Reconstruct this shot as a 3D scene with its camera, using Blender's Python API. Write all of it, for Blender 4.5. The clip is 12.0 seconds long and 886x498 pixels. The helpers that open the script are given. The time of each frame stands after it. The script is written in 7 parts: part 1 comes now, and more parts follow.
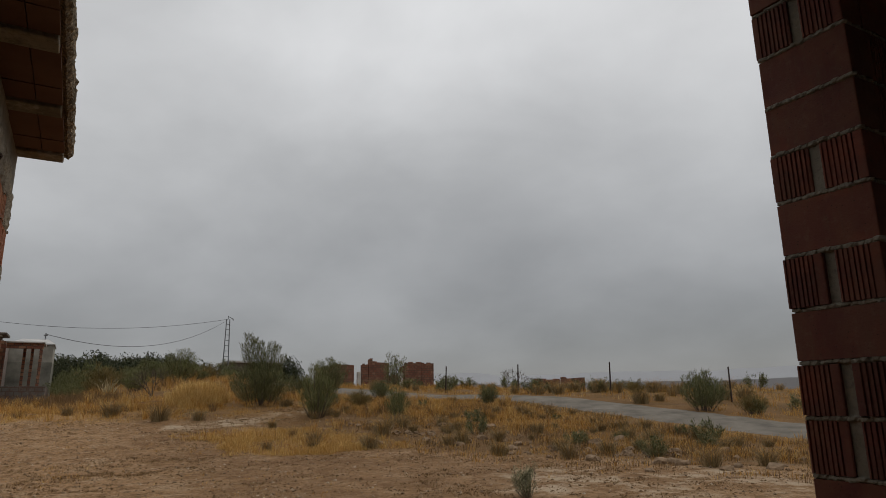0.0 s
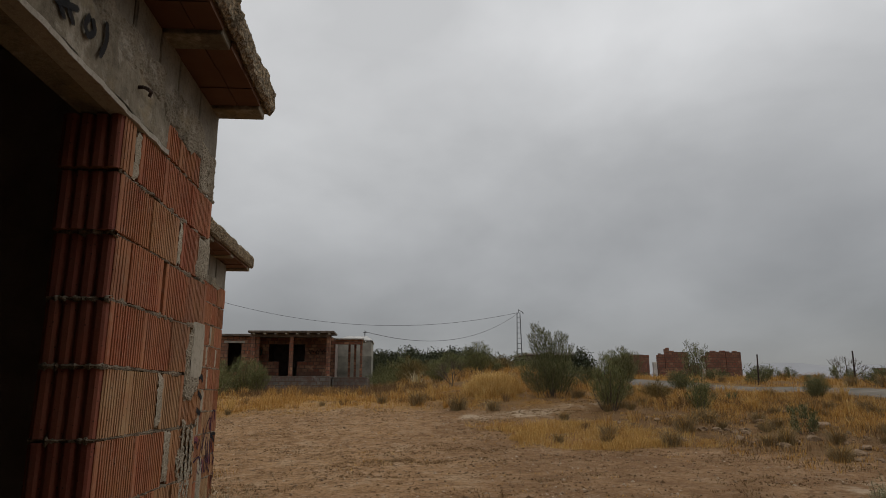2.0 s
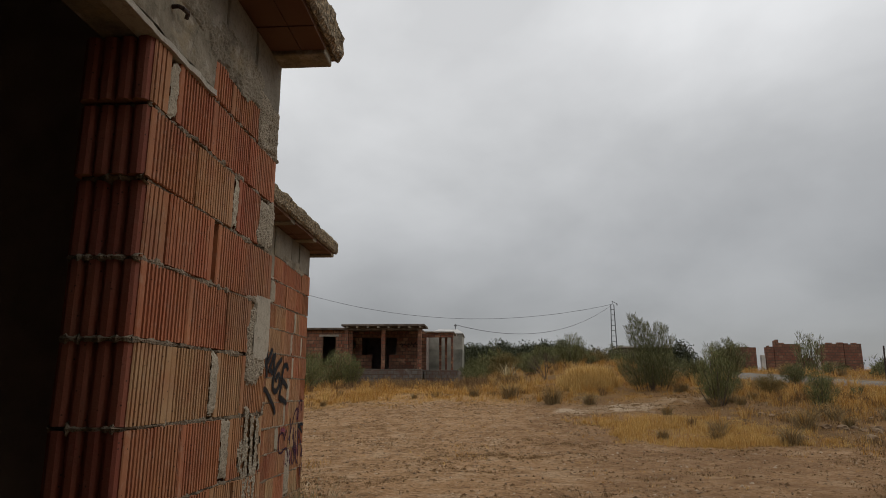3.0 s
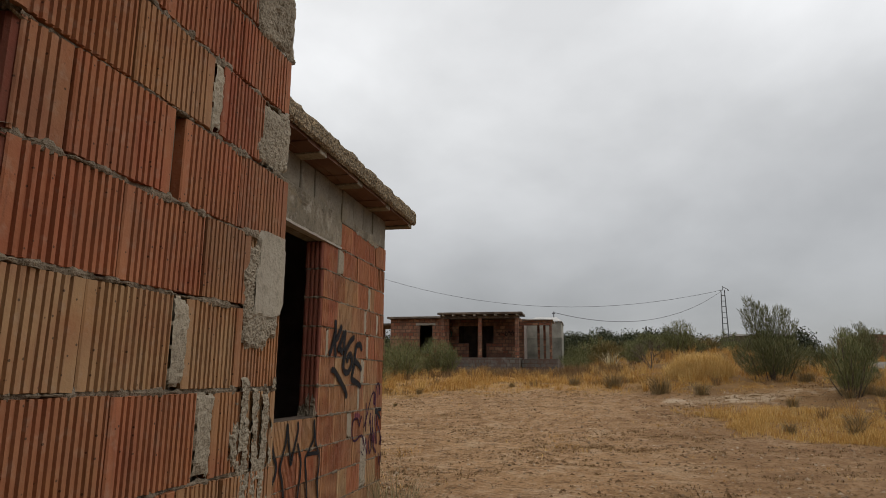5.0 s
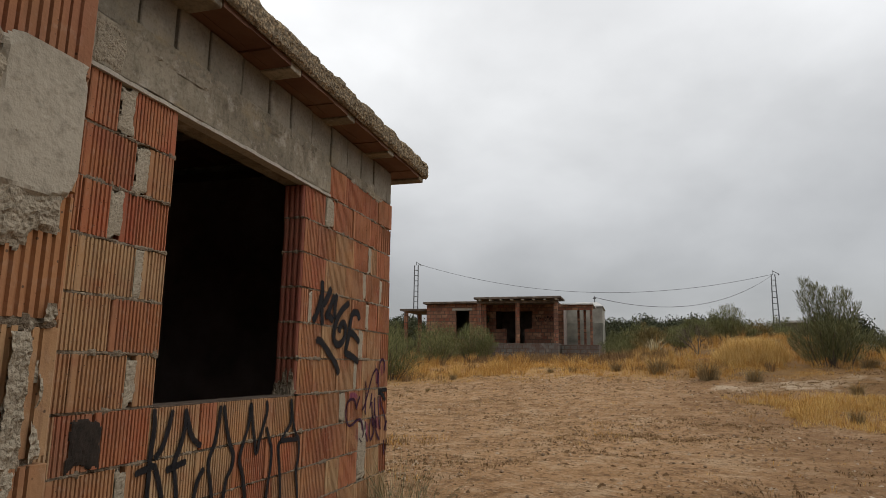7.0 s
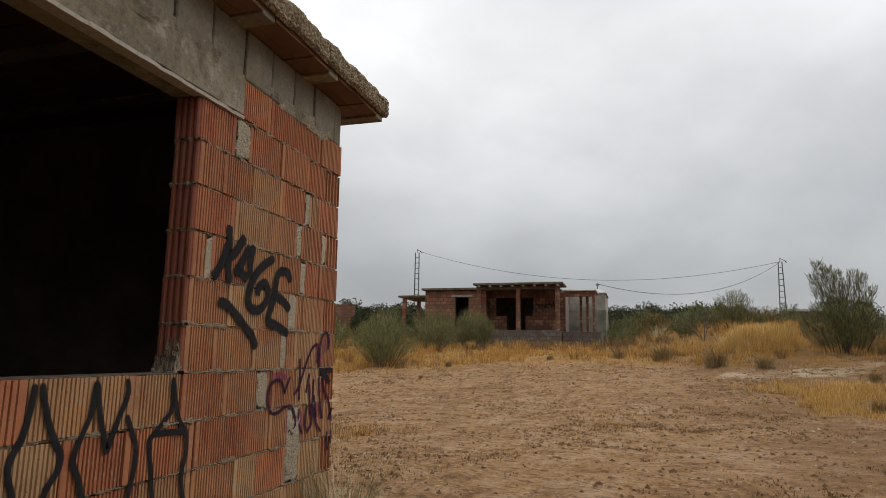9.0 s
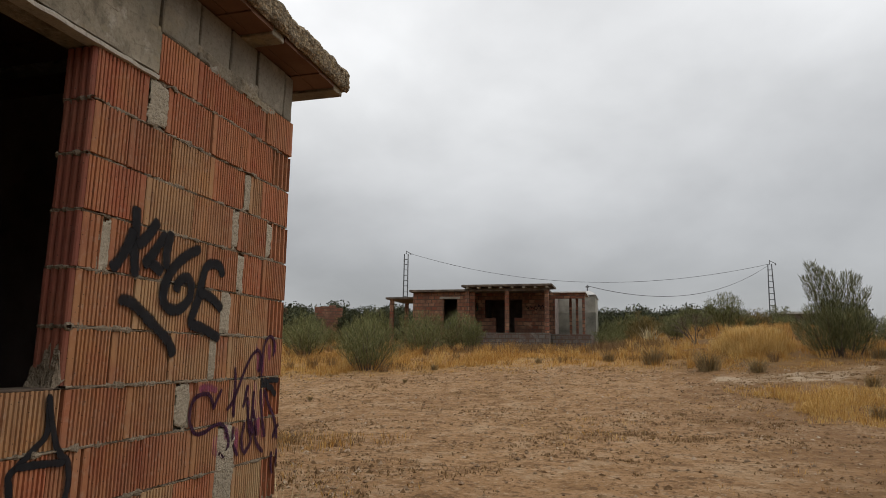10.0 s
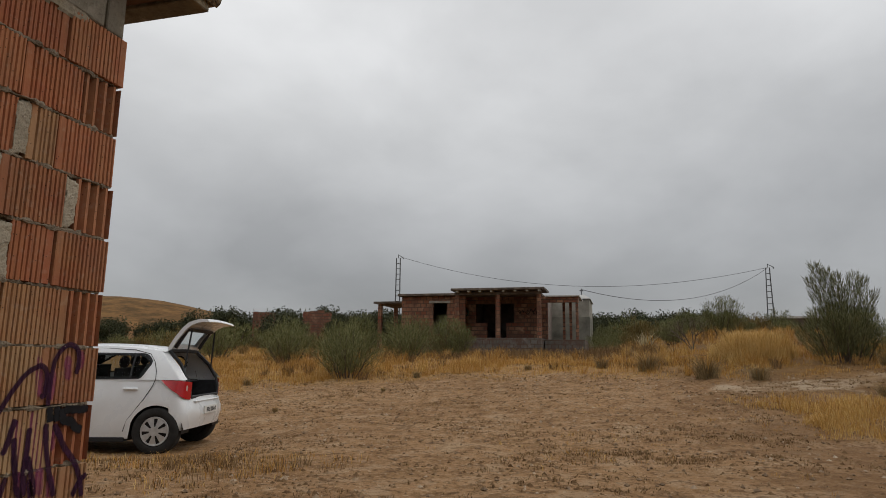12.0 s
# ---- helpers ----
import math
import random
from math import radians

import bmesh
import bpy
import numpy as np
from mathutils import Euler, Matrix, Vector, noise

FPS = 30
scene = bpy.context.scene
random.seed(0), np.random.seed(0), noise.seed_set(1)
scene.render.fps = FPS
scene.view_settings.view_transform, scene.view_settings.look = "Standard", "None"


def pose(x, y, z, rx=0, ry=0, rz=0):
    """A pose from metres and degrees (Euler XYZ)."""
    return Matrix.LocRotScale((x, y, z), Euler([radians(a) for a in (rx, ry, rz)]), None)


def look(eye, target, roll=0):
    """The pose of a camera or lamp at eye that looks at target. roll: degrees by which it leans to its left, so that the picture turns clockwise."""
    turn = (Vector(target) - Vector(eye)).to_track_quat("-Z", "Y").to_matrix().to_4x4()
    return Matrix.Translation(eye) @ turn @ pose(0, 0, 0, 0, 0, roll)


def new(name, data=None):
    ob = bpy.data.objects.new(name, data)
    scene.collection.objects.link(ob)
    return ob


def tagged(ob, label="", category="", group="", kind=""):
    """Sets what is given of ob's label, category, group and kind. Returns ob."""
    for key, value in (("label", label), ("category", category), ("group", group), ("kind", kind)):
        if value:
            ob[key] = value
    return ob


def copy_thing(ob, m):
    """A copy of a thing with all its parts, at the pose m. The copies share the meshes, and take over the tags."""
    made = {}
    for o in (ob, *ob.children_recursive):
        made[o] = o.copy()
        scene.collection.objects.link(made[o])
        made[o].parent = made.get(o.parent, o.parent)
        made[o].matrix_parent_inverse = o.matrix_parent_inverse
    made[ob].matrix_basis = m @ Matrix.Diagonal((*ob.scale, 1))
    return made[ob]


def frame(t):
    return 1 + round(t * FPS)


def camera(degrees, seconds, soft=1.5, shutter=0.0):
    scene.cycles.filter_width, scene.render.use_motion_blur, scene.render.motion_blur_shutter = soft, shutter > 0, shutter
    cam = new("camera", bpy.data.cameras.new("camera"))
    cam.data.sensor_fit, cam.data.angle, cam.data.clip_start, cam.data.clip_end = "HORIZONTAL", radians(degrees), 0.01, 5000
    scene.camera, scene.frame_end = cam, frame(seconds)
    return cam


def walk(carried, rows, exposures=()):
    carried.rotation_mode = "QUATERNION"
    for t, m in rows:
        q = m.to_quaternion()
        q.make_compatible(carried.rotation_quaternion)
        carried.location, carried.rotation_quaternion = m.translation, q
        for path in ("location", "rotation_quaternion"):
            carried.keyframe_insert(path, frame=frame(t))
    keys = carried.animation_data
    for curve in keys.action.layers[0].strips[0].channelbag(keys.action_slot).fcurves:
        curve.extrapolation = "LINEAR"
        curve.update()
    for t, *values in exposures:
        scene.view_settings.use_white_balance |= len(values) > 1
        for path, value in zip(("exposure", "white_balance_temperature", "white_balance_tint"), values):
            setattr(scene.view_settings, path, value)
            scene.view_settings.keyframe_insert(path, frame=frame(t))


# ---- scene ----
cam = camera(68.7, 12.0, soft=0.9)
PATH = [
    (0, (1.314, -7.677, 1.156), (2.266, -5.978, 1.611), -0.7),
    (0.5, (1.51, -7.449, 1.164), (2.213, -5.633, 1.621), -0.6),
    (1, (1.605, -7.183, 1.142), (2.123, -5.305, 1.594), -0.3),
    (1.5, (1.734, -6.918, 1.148), (2.096, -5.003, 1.598), -0.1),
    (2, (1.785, -6.739, 1.157), (1.919, -4.792, 1.593), -0.1),
    (2.5, (1.736, -6.5, 1.151), (1.725, -4.547, 1.58), 0.2),
    (3, (1.776, -6.265, 1.126), (1.638, -4.314, 1.544), 0.2),
    (3.5, (1.814, -6.096, 1.136), (1.589, -4.152, 1.548), 0.3),
    (5.5, (1.772, -5.319, 1.036), (1.297, -3.412, 1.405), 0.6),
    (6, (1.741, -5.072, 1.022), (1.243, -3.167, 1.371), 0.7),
    (6.5, (1.827, -4.85, 1.026), (1.303, -2.951, 1.376), 0.6),
    (7, (1.79, -4.652, 0.976), (1.237, -2.762, 1.326), 0.7),
    (9, (1.795, -3.667, 0.893), (1.229, -1.775, 1.211), 0.8),
    (9.5, (1.857, -3.413, 0.947), (1.305, -1.517, 1.265), 0.7),
    (10, (1.777, -3.121, 0.921), (1.239, -1.222, 1.246), 0.8),
    (10.5, (1.802, -2.784, 0.913), (1.267, -0.884, 1.239), 0.8),
    (11, (1.838, -2.523, 0.939), (1.309, -0.622, 1.269), 0.7),
    (11.5, (1.779, -2.21, 0.936), (1.252, -0.309, 1.264), 0.8),
    (12, (1.861, -1.964, 0.966), (1.333, -0.065, 1.307), 0.7),
]
EXPOSURES = [(0.0, -0.55), (1.5, -0.60), (2.5, -0.45), (3.5, -0.25), (5.5, -0.1), (6.5, -0.03), (9.0, 0.05), (9.5, 0.0), (10.5, -0.08), (11.5, -0.23), (12.0, -0.35)]
walk(cam, [(t, look(eye, target, roll)) for t, eye, target, roll in PATH], EXPOSURES)

# ---- sky and light: a heavy overcast, brightest high up, dark over the plain on the right ----
world = bpy.data.worlds.new("overcast_sky")
scene.world = world
world.use_nodes = True
wt = world.node_tree
wt.nodes.clear()


def wnode(kind, **inputs):
    n = wt.nodes.new(kind)
    for k, v in inputs.items():
        n.inputs[k.replace("_", " ")].default_value = v
    return n


def wlink(a, b):
    wt.links.new(a, b)


sky = wnode("ShaderNodeTexSky")
sky.sky_type = "NISHITA"
sky.sun_disc = False
sky.sun_elevation = radians(52)
sky.sun_rotation = radians(66)
sky_dim = wnode("ShaderNodeVectorMath")
sky_dim.operation = "SCALE"
sky_dim.inputs["Scale"].default_value = 0.008
wlink(sky.outputs[0], sky_dim.inputs[0])

coord = wnode("ShaderNodeTexCoord")
split = wnode("ShaderNodeSeparateXYZ")
wlink(coord.outputs["Generated"], split.inputs[0])
# clouds lie on a flat layer, so they crowd towards the horizon
height = wnode("ShaderNodeMath")
height.operation = "MAXIMUM"
wlink(split.outputs[2], height.inputs[0])
height.inputs[1].default_value = 0.0
lift = wnode("ShaderNodeMath")
lift.operation = "ADD"
wlink(height.outputs[0], lift.inputs[0])
lift.inputs[1].default_value = 0.62
layer = wnode("ShaderNodeVectorMath")
layer.operation = "DIVIDE"
wlink(coord.outputs["Generated"], layer.inputs[0])
wlink(lift.outputs[0], layer.inputs[1])
flat = wnode("ShaderNodeMapping")
flat.inputs["Scale"].default_value = (1.0, 0.9, 1.5)
flat.inputs["Rotation"].default_value = (0, 0, radians(24))
flat.inputs["Location"].default_value = (3.1, 1.2, 0.4)
wlink(layer.outputs[0], flat.inputs[0])
billow = wnode("ShaderNodeTexNoise", Scale=2.6, Detail=7.0, Roughness=0.48, Distortion=0.15)
wlink(flat.outputs[0], billow.inputs["Vector"])
puff = wnode("ShaderNodeMapRange")
puff.inputs["From Min"].default_value = 0.34
puff.inputs["From Max"].default_value = 0.70
puff.inputs["To Min"].default_value = 0.92
puff.inputs["To Max"].default_value = 1.30
wlink(billow.outputs["Fac"], puff.inputs["Value"])

rise = wnode("ShaderNodeValToRGB")
wlink(height.outputs[0], rise.inputs[0])
ramp = rise.color_ramp
ramp.elements[0].position, ramp.elements[0].color = 0.0, (0.33, 0.334, 0.342, 1)
ramp.elements[1].position, ramp.elements[1].color = 0.75, (0.87, 0.875, 0.88, 1)
for at, c in ((0.09, (0.372, 0.377, 0.385, 1)), (0.22, (0.50, 0.506, 0.513, 1)), (0.36, (0.67, 0.676, 0.68, 1)), (0.5, (0.84, 0.845, 0.85, 1))):
    e = ramp.elements.new(at)
    e.color = c
# the rain side (east) is darker than the west
side = wnode("ShaderNodeMapRange")
side.interpolation_type = "SMOOTHSTEP"
side.inputs["From Min"].default_value = 0.0
side.inputs["From Max"].default_value = 0.75
side.inputs["To Min"].default_value = 0.0
side.inputs["To Max"].default_value = 0.19
wlink(split.outputs[0], side.inputs["Value"])
low = wnode("ShaderNodeMapRange")
low.inputs["From Min"].default_value = 0.12
low.inputs["From Max"].default_value = 0.5
low.inputs["To Min"].default_value = 1.0
low.inputs["To Max"].default_value = 0.1
wlink(height.outputs[0], low.inputs["Value"])
rain = wnode("ShaderNodeMath")
rain.operation = "MULTIPLY"
wlink(side.outputs[0], rain.inputs[0])
wlink(low.outputs[0], rain.inputs[1])
keep = wnode("ShaderNodeMath")
keep.operation = "SUBTRACT"
keep.inputs[0].default_value = 1.0
wlink(rain.outputs[0], keep.inputs[1])
shade = wnode("ShaderNodeMath")
shade.operation = "MULTIPLY"
wlink(puff.outputs[0], shade.inputs[0])
wlink(keep.outputs[0], shade.inputs[1])
cloud = wnode("ShaderNodeVectorMath")
cloud.operation = "SCALE"
wlink(rise.outputs[0], cloud.inputs[0])
wlink(shade.outputs[0], cloud.inputs["Scale"])
both = wnode("ShaderNodeVectorMath")
both.operation = "ADD"
wlink(cloud.outputs[0], both.inputs[0])
wlink(sky_dim.outputs[0], both.inputs[1])
back = wnode("ShaderNodeBackground", Strength=1.0)
wlink(both.outputs[0], back.inputs[0])
out = wnode("ShaderNodeOutputWorld")
wlink(back.outputs[0], out.inputs[0])

sun = bpy.data.lights.new("sun_behind_cloud", "SUN")
sun.energy = 0.9
sun.angle = radians(60)
sun.color = (1.0, 0.93, 0.83)
sun_ob = new("sun_behind_cloud", sun)
sun_ob.matrix_world = look((27, 12, 42), (0, 0, 0))

# ---- materials ----
class Nodes:
    """A small helper to write node materials."""

    def __init__(self, name):
        self.mat = bpy.data.materials.new(name)
        self.mat.use_nodes = True
        self.t = self.mat.node_tree
        self.bsdf = self.t.nodes["Principled BSDF"]

    def node(self, kind, links=None, **inputs):
        n = self.t.nodes.new(kind)
        for k, v in inputs.items():
            n.inputs[k.replace("_", " ")].default_value = v
        for k, v in (links or {}).items():
            self.t.links.new(v, n.inputs[k])
        return n

    def noise(self, scale, detail=4.0, rough=0.55, vector=None, distortion=0.0):
        n = self.node("ShaderNodeTexNoise", Scale=scale, Detail=detail, Roughness=rough, Distortion=distortion)
        self.t.links.new(vector or self.coords(), n.inputs["Vector"])
        return n.outputs["Fac"]

    def coords(self, stretch=None, world=True):
        c = self.node("ShaderNodeNewGeometry").outputs["Position"] if world else self.node("ShaderNodeTexCoord").outputs["Object"]
        if stretch:
            m = self.node("ShaderNodeMapping", {"Vector": c})
            m.inputs["Scale"].default_value = stretch
            c = m.outputs[0]
        return c

    def ramp(self, fac, stops):
        r = self.node("ShaderNodeValToRGB", {"Fac": fac})
        el = r.color_ramp.elements
        while len(el) < len(stops):
            el.new(0.5)
        for e, (p, c) in zip(el, stops):
            e.position = p
            e.color = (*c, 1) if len(c) == 3 else c
        return r.outputs[0]

    def span(self, fac, a, b, lo=0.0, hi=1.0):
        n = self.node("ShaderNodeMapRange", {"Value": fac})
        n.inputs["From Min"].default_value, n.inputs["From Max"].default_value = a, b
        n.inputs["To Min"].default_value, n.inputs["To Max"].default_value = lo, hi
        return n.outputs[0]

    def math(self, op, a, b):
        n = self.node("ShaderNodeMath")
        n.operation = op
        for i, v in enumerate((a, b)):
            if isinstance(v, (int, float)):
                n.inputs[i].default_value = v
            else:
                self.t.links.new(v, n.inputs[i])
        return n.outputs[0]

    def mix(self, fac, a, b, mode="MIX"):
        n = self.node("ShaderNodeMix")
        n.data_type, n.blend_type = "RGBA", mode
        for i, v in ((0, fac), (6, a), (7, b)):
            if isinstance(v, (int, float)):
                n.inputs[i].default_value = v
            elif isinstance(v, tuple):
                n.inputs[i].default_value = (*v, 1)
            else:
                self.t.links.new(v, n.inputs[i])
        return n.outputs[2]

    def done(self, color, rough=0.9, bump=None, strength=0.3, distance=0.01, metal=0.0, spec=0.3):
        if isinstance(color, tuple):
            self.bsdf.inputs["Base Color"].default_value = (*color, 1)
        else:
            self.t.links.new(color, self.bsdf.inputs["Base Color"])
        if isinstance(rough, (int, float)):
            self.bsdf.inputs["Roughness"].default_value = rough
        else:
            self.t.links.new(rough, self.bsdf.inputs["Roughness"])
        self.bsdf.inputs["Metallic"].default_value = metal
        self.bsdf.inputs["Specular IOR Level"].default_value = spec
        if bump is not None:
            b = self.node("ShaderNodeBump", {"Height": bump}, Strength=strength, Distance=distance)
            self.t.links.new(b.outputs[0], self.bsdf.inputs["Normal"])
        return self.mat


def clay_material(name, stops, dirt=0.55):
    """Fired clay block: each piece takes its own tone, with kiln marks, dust and dark pin holes."""
    n = Nodes(name)
    tone = n.ramp(n.node("ShaderNodeObjectInfo").outputs["Random"], stops)
    streak = n.noise(9, 5, 0.6, n.coords((1, 1, 0.35)))
    pale = {"fired_clay": 0.95, "fired_clay_red": 0.75}.get(name, 0.2)     # how far the clay bleaches
    c = n.mix(n.span(streak, 0.35, 0.7, 0, 0.5 * pale), tone, (0.40, 0.225, 0.11))
    sheen = n.noise(5.0, 4, 0.6)
    c = n.mix(n.span(sheen, 0.45, 0.7, 0, 0.6 * pale), c, (0.36, 0.165, 0.06))
    c = n.mix(n.span(n.noise(3.3, 5, 0.6, n.coords((1, 1, 1.3))), 0.50, 0.70, 0, 0.55), c, (0.25, 0.062, 0.03))
    grime = n.noise(2.3, 6, 0.65)
    c = n.mix(n.span(grime, 0.46, 0.74, 0, dirt), c, (0.15, 0.085, 0.055))
    runs = n.noise(55, 4, 0.65, n.coords((1, 1, 0.10)))
    c = n.mix(n.span(runs, 0.53, 0.70, 0, 0.45), c, (0.13, 0.065, 0.04))
    dust = n.noise(38, 3, 0.6)
    c = n.mix(n.span(dust, 0.55, 0.8, 0, 0.45 * pale), c, (0.40, 0.30, 0.22))
    pits = n.node("ShaderNodeTexVoronoi", {"Vector": n.coords()}, Scale=48.0)
    hole = n.span(pits.outputs["Distance"], 0.08, 0.14, 0.8, 0.0)
    c = n.mix(hole, c, (0.05, 0.03, 0.02))
    return n.done(c, 0.88, n.math("ADD", n.noise(120, 3), n.math("MULTIPLY", streak, 0.8)), 0.35, 0.004)


CLAY = clay_material("fired_clay", [(0.0, (0.265, 0.0792, 0.0394)), (0.25, (0.304, 0.116, 0.058)), (0.45, (0.319, 0.16, 0.0789)), (0.7, (0.343, 0.204, 0.104)), (1.0, (0.382, 0.27, 0.148))])
CLAY_RED = clay_material("fired_clay_red", [(0.0, (0.284, 0.0737, 0.0376)), (0.6, (0.353, 0.111, 0.0522)), (1.0, (0.392, 0.153, 0.0752))], 0.45)
# maroon clay, darkened all over to stand in for the pillar's backlit faces
CLAY_BACKLIT = clay_material("fired_clay_maroon", [(0.0, (0.082, 0.026, 0.022)), (1.0, (0.13, 0.042, 0.031))], 0.5)
# deep maroon clay, darkened further for the shade on the jamb ends
CLAY_SHADED = clay_material("fired_clay_dark", [(0.0, (0.20, 0.055, 0.04)), (1.0, (0.26, 0.085, 0.055))], 0.4)


def mortar_material(name, a, b, scale=1.0, strength=0.9, stained=0.0):
    n = Nodes(name)
    big = n.noise(3.1 * scale, 5, 0.6)
    fine = n.noise(70 * scale, 4, 0.65)
    c = n.ramp(big, [(0.3, a), (0.68, b)])
    c = n.mix(n.span(fine, 0.5, 0.75, 0, 0.6), c, tuple(0.45 * v for v in a))
    grit = n.noise(210 * scale, 2)
    rise = n.math("ADD", fine, n.math("MULTIPLY", grit, 0.5))
    if strength > 0.8:       # crumbly: small dark pits between the grains
        crumb = n.node("ShaderNodeTexVoronoi", {"Vector": n.coords()}, Scale=125.0)
        c = n.mix(n.span(crumb.outputs["Distance"], 0.55, 0.95, 0, 0.35), c, tuple(0.42 * v for v in a))
        rise = n.math("SUBTRACT", rise, n.math("MULTIPLY", crumb.outputs["Distance"], 0.5))
    if stained:              # damp stains, ochre wash, pale worn places and hair cracks
        c = n.mix(n.span(n.noise(6.5, 6, 0.7, n.coords((1, 1, 0.6))), 0.50, 0.66, 0, 0.75 * stained), c, (0.085, 0.068, 0.046))
        c = n.mix(n.span(n.noise(4.2, 5, 0.65, n.coords((1, 0.8, 1.4))), 0.54, 0.68, 0, 0.6 * stained), c, (0.30, 0.235, 0.135))
        c = n.mix(n.span(n.noise(8.0, 6, 0.7), 0.56, 0.66, 0, 0.55 * stained), c, (0.42, 0.39, 0.33))
        crack = n.node("ShaderNodeTexVoronoi", {"Vector": n.coords()}, Scale=2.6)
        crack.feature = "DISTANCE_TO_EDGE"
        line = n.math("ADD", crack.outputs["Distance"], n.math("MULTIPLY", n.noise(9, 4, 0.7), 0.06))
        c = n.mix(n.span(line, 0.030, 0.036, 0.22 * stained, 0.0), c, (0.03, 0.025, 0.018))
    return n.done(c, 0.95, rise, strength, 0.006)


MORTAR = mortar_material("mortar", (0.24, 0.203, 0.148), (0.41, 0.36, 0.275), 1.0, 0.75)
CRUMB = mortar_material("crumbly_mortar", (0.225, 0.188, 0.135), (0.38, 0.33, 0.25), 1.0, 1.0)
JOINT = mortar_material("joint_mortar", (0.145, 0.112, 0.077), (0.31, 0.255, 0.185), 2.2, 0.85)
RENDER = mortar_material("smooth_mortar", (0.28, 0.25, 0.195), (0.39, 0.35, 0.28), 0.6, 0.5)
BEAM = mortar_material("ring_beam", (0.135, 0.115, 0.083), (0.31, 0.272, 0.205), 0.7, 0.6, 1.0)
BLOCK_GREY = mortar_material("grey_block", (0.15, 0.133, 0.10), (0.25, 0.222, 0.175), 0.8, 0.5, 0.45)
PALE_EDGE = mortar_material("pale_edge", (0.33, 0.30, 0.25), (0.46, 0.43, 0.37), 0.8, 0.4)


def slab_material():
    """Rough poured concrete with coarse gravel and yellow lichen."""
    n = Nodes("gravel_concrete")
    big = n.noise(2.2, 5, 0.6)
    c = n.ramp(big, [(0.32, (0.25, 0.182, 0.105)), (0.7, (0.40, 0.305, 0.19))])
    stones = n.node("ShaderNodeTexVoronoi", {"Vector": n.coords()}, Scale=55.0)
    c = n.mix(n.span(stones.outputs["Distance"], 0.25, 0.6, 0, 0.75), c, (0.10, 0.082, 0.058))
    lichen = n.noise(13, 4, 0.7)
    c = n.mix(n.span(lichen, 0.58, 0.72, 0, 0.5), c, (0.36, 0.27, 0.12))
    return n.done(c, 0.95, n.math("ADD", stones.outputs["Distance"], n.noise(140, 3)), 0.9, 0.012)


SLAB = slab_material()


def soffit_material():
    n = Nodes("soffit_clay")
    big = n.noise(1.7, 4, 0.6)
    c = n.ramp(big, [(0.3, (0.10, 0.045, 0.028)), (0.6, (0.155, 0.085, 0.052)), (0.8, (0.19, 0.135, 0.09))])
    return n.done(c, 0.9, n.noise(60, 4), 0.3, 0.005)


SOFFIT = soffit_material()


def simple(name, c, rough=0.7, vary=0.25, scale=8.0, metal=0.0, bump=0.15, spec=0.3):
    n = Nodes(name)
    f = n.noise(scale, 5, 0.6)
    col = n.ramp(f, [(0.3, tuple(v * (1 - vary) for v in c)), (0.7, tuple(min(1, v * (1 + vary)) for v in c))])
    return n.done(col, rough, n.noise(scale * 8, 3), bump, 0.004, metal, spec)


def far_brick_material(name, warm, pale, course=0.2):
    """Brickwork of a distant house."""
    n = Nodes(name)
    pos = n.node("ShaderNodeSeparateXYZ", {"Vector": n.coords()})
    flat = n.node("ShaderNodeCombineXYZ", {"X": n.math("ADD", pos.outputs[0], pos.outputs[1]), "Y": pos.outputs[2]})
    b = n.node("ShaderNodeTexBrick", {"Vector": flat.outputs[0]}, Scale=1.0, Mortar_Size=0.02, Brick_Width=0.33, Row_Height=course, Bias=-0.1)
    b.inputs["Color1"].default_value = (*warm, 1)
    b.inputs["Color2"].default_value = (*pale, 1)
    b.inputs["Mortar"].default_value = (0.10, 0.072, 0.052, 1)
    c = n.mix(n.span(n.noise(1.6, 8, 0.75), 0.42, 0.62, 0, 0.85), b.outputs["Color"], (0.115, 0.062, 0.045))
    c = n.mix(n.span(n.noise(2.6, 6, 0.7), 0.56, 0.68, 0, 0.55), c, tuple(1.5 * v for v in pale))
    return n.done(c, 0.92, b.outputs["Fac"], -0.5, 0.01)


FAR_BRICK = far_brick_material("distant_brick", (0.22, 0.075, 0.044), (0.36, 0.20, 0.118))
RUIN_BRICK = far_brick_material("ruin_brick", (0.20, 0.072, 0.045), (0.27, 0.145, 0.09))
INNER_BRICK = simple("bare_inner_brick", (0.26, 0.215, 0.19), 0.95, 0.3, 3.0)
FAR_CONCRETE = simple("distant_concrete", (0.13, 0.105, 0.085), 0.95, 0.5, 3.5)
FAR_PLASTER = simple("distant_plaster", (0.30, 0.28, 0.235), 0.95, 0.35, 1.2)
FAR_LOWER_COAT = simple("distant_rough_render", (0.20, 0.19, 0.155), 0.95, 0.4, 1.4)
GREEN_PAINT = simple("green_paint", (0.05, 0.12, 0.08), 0.9, 0.3, 4.0)
LIMEWASH = simple("limewash", (0.50, 0.47, 0.42), 0.95, 0.2, 2.0)
SHEET = simple("fibre_cement_sheet", (0.46, 0.45, 0.43), 0.9, 0.3, 1.5)
BLOCKWORK = far_brick_material("grey_blockwork", (0.12, 0.112, 0.10), (0.16, 0.15, 0.135))
STEEL = simple("galvanised_steel", (0.16, 0.165, 0.17), 0.6, 0.2, 10, 0.3)
WIRE = simple("cable", (0.05, 0.05, 0.055), 0.6, 0.1)
SILL_DARK = simple("sill_dirt", (0.07, 0.05, 0.036), 0.97, 0.5, 25)
SOOT = simple("soot", (0.022, 0.016, 0.012), 0.95, 0.5, 30)
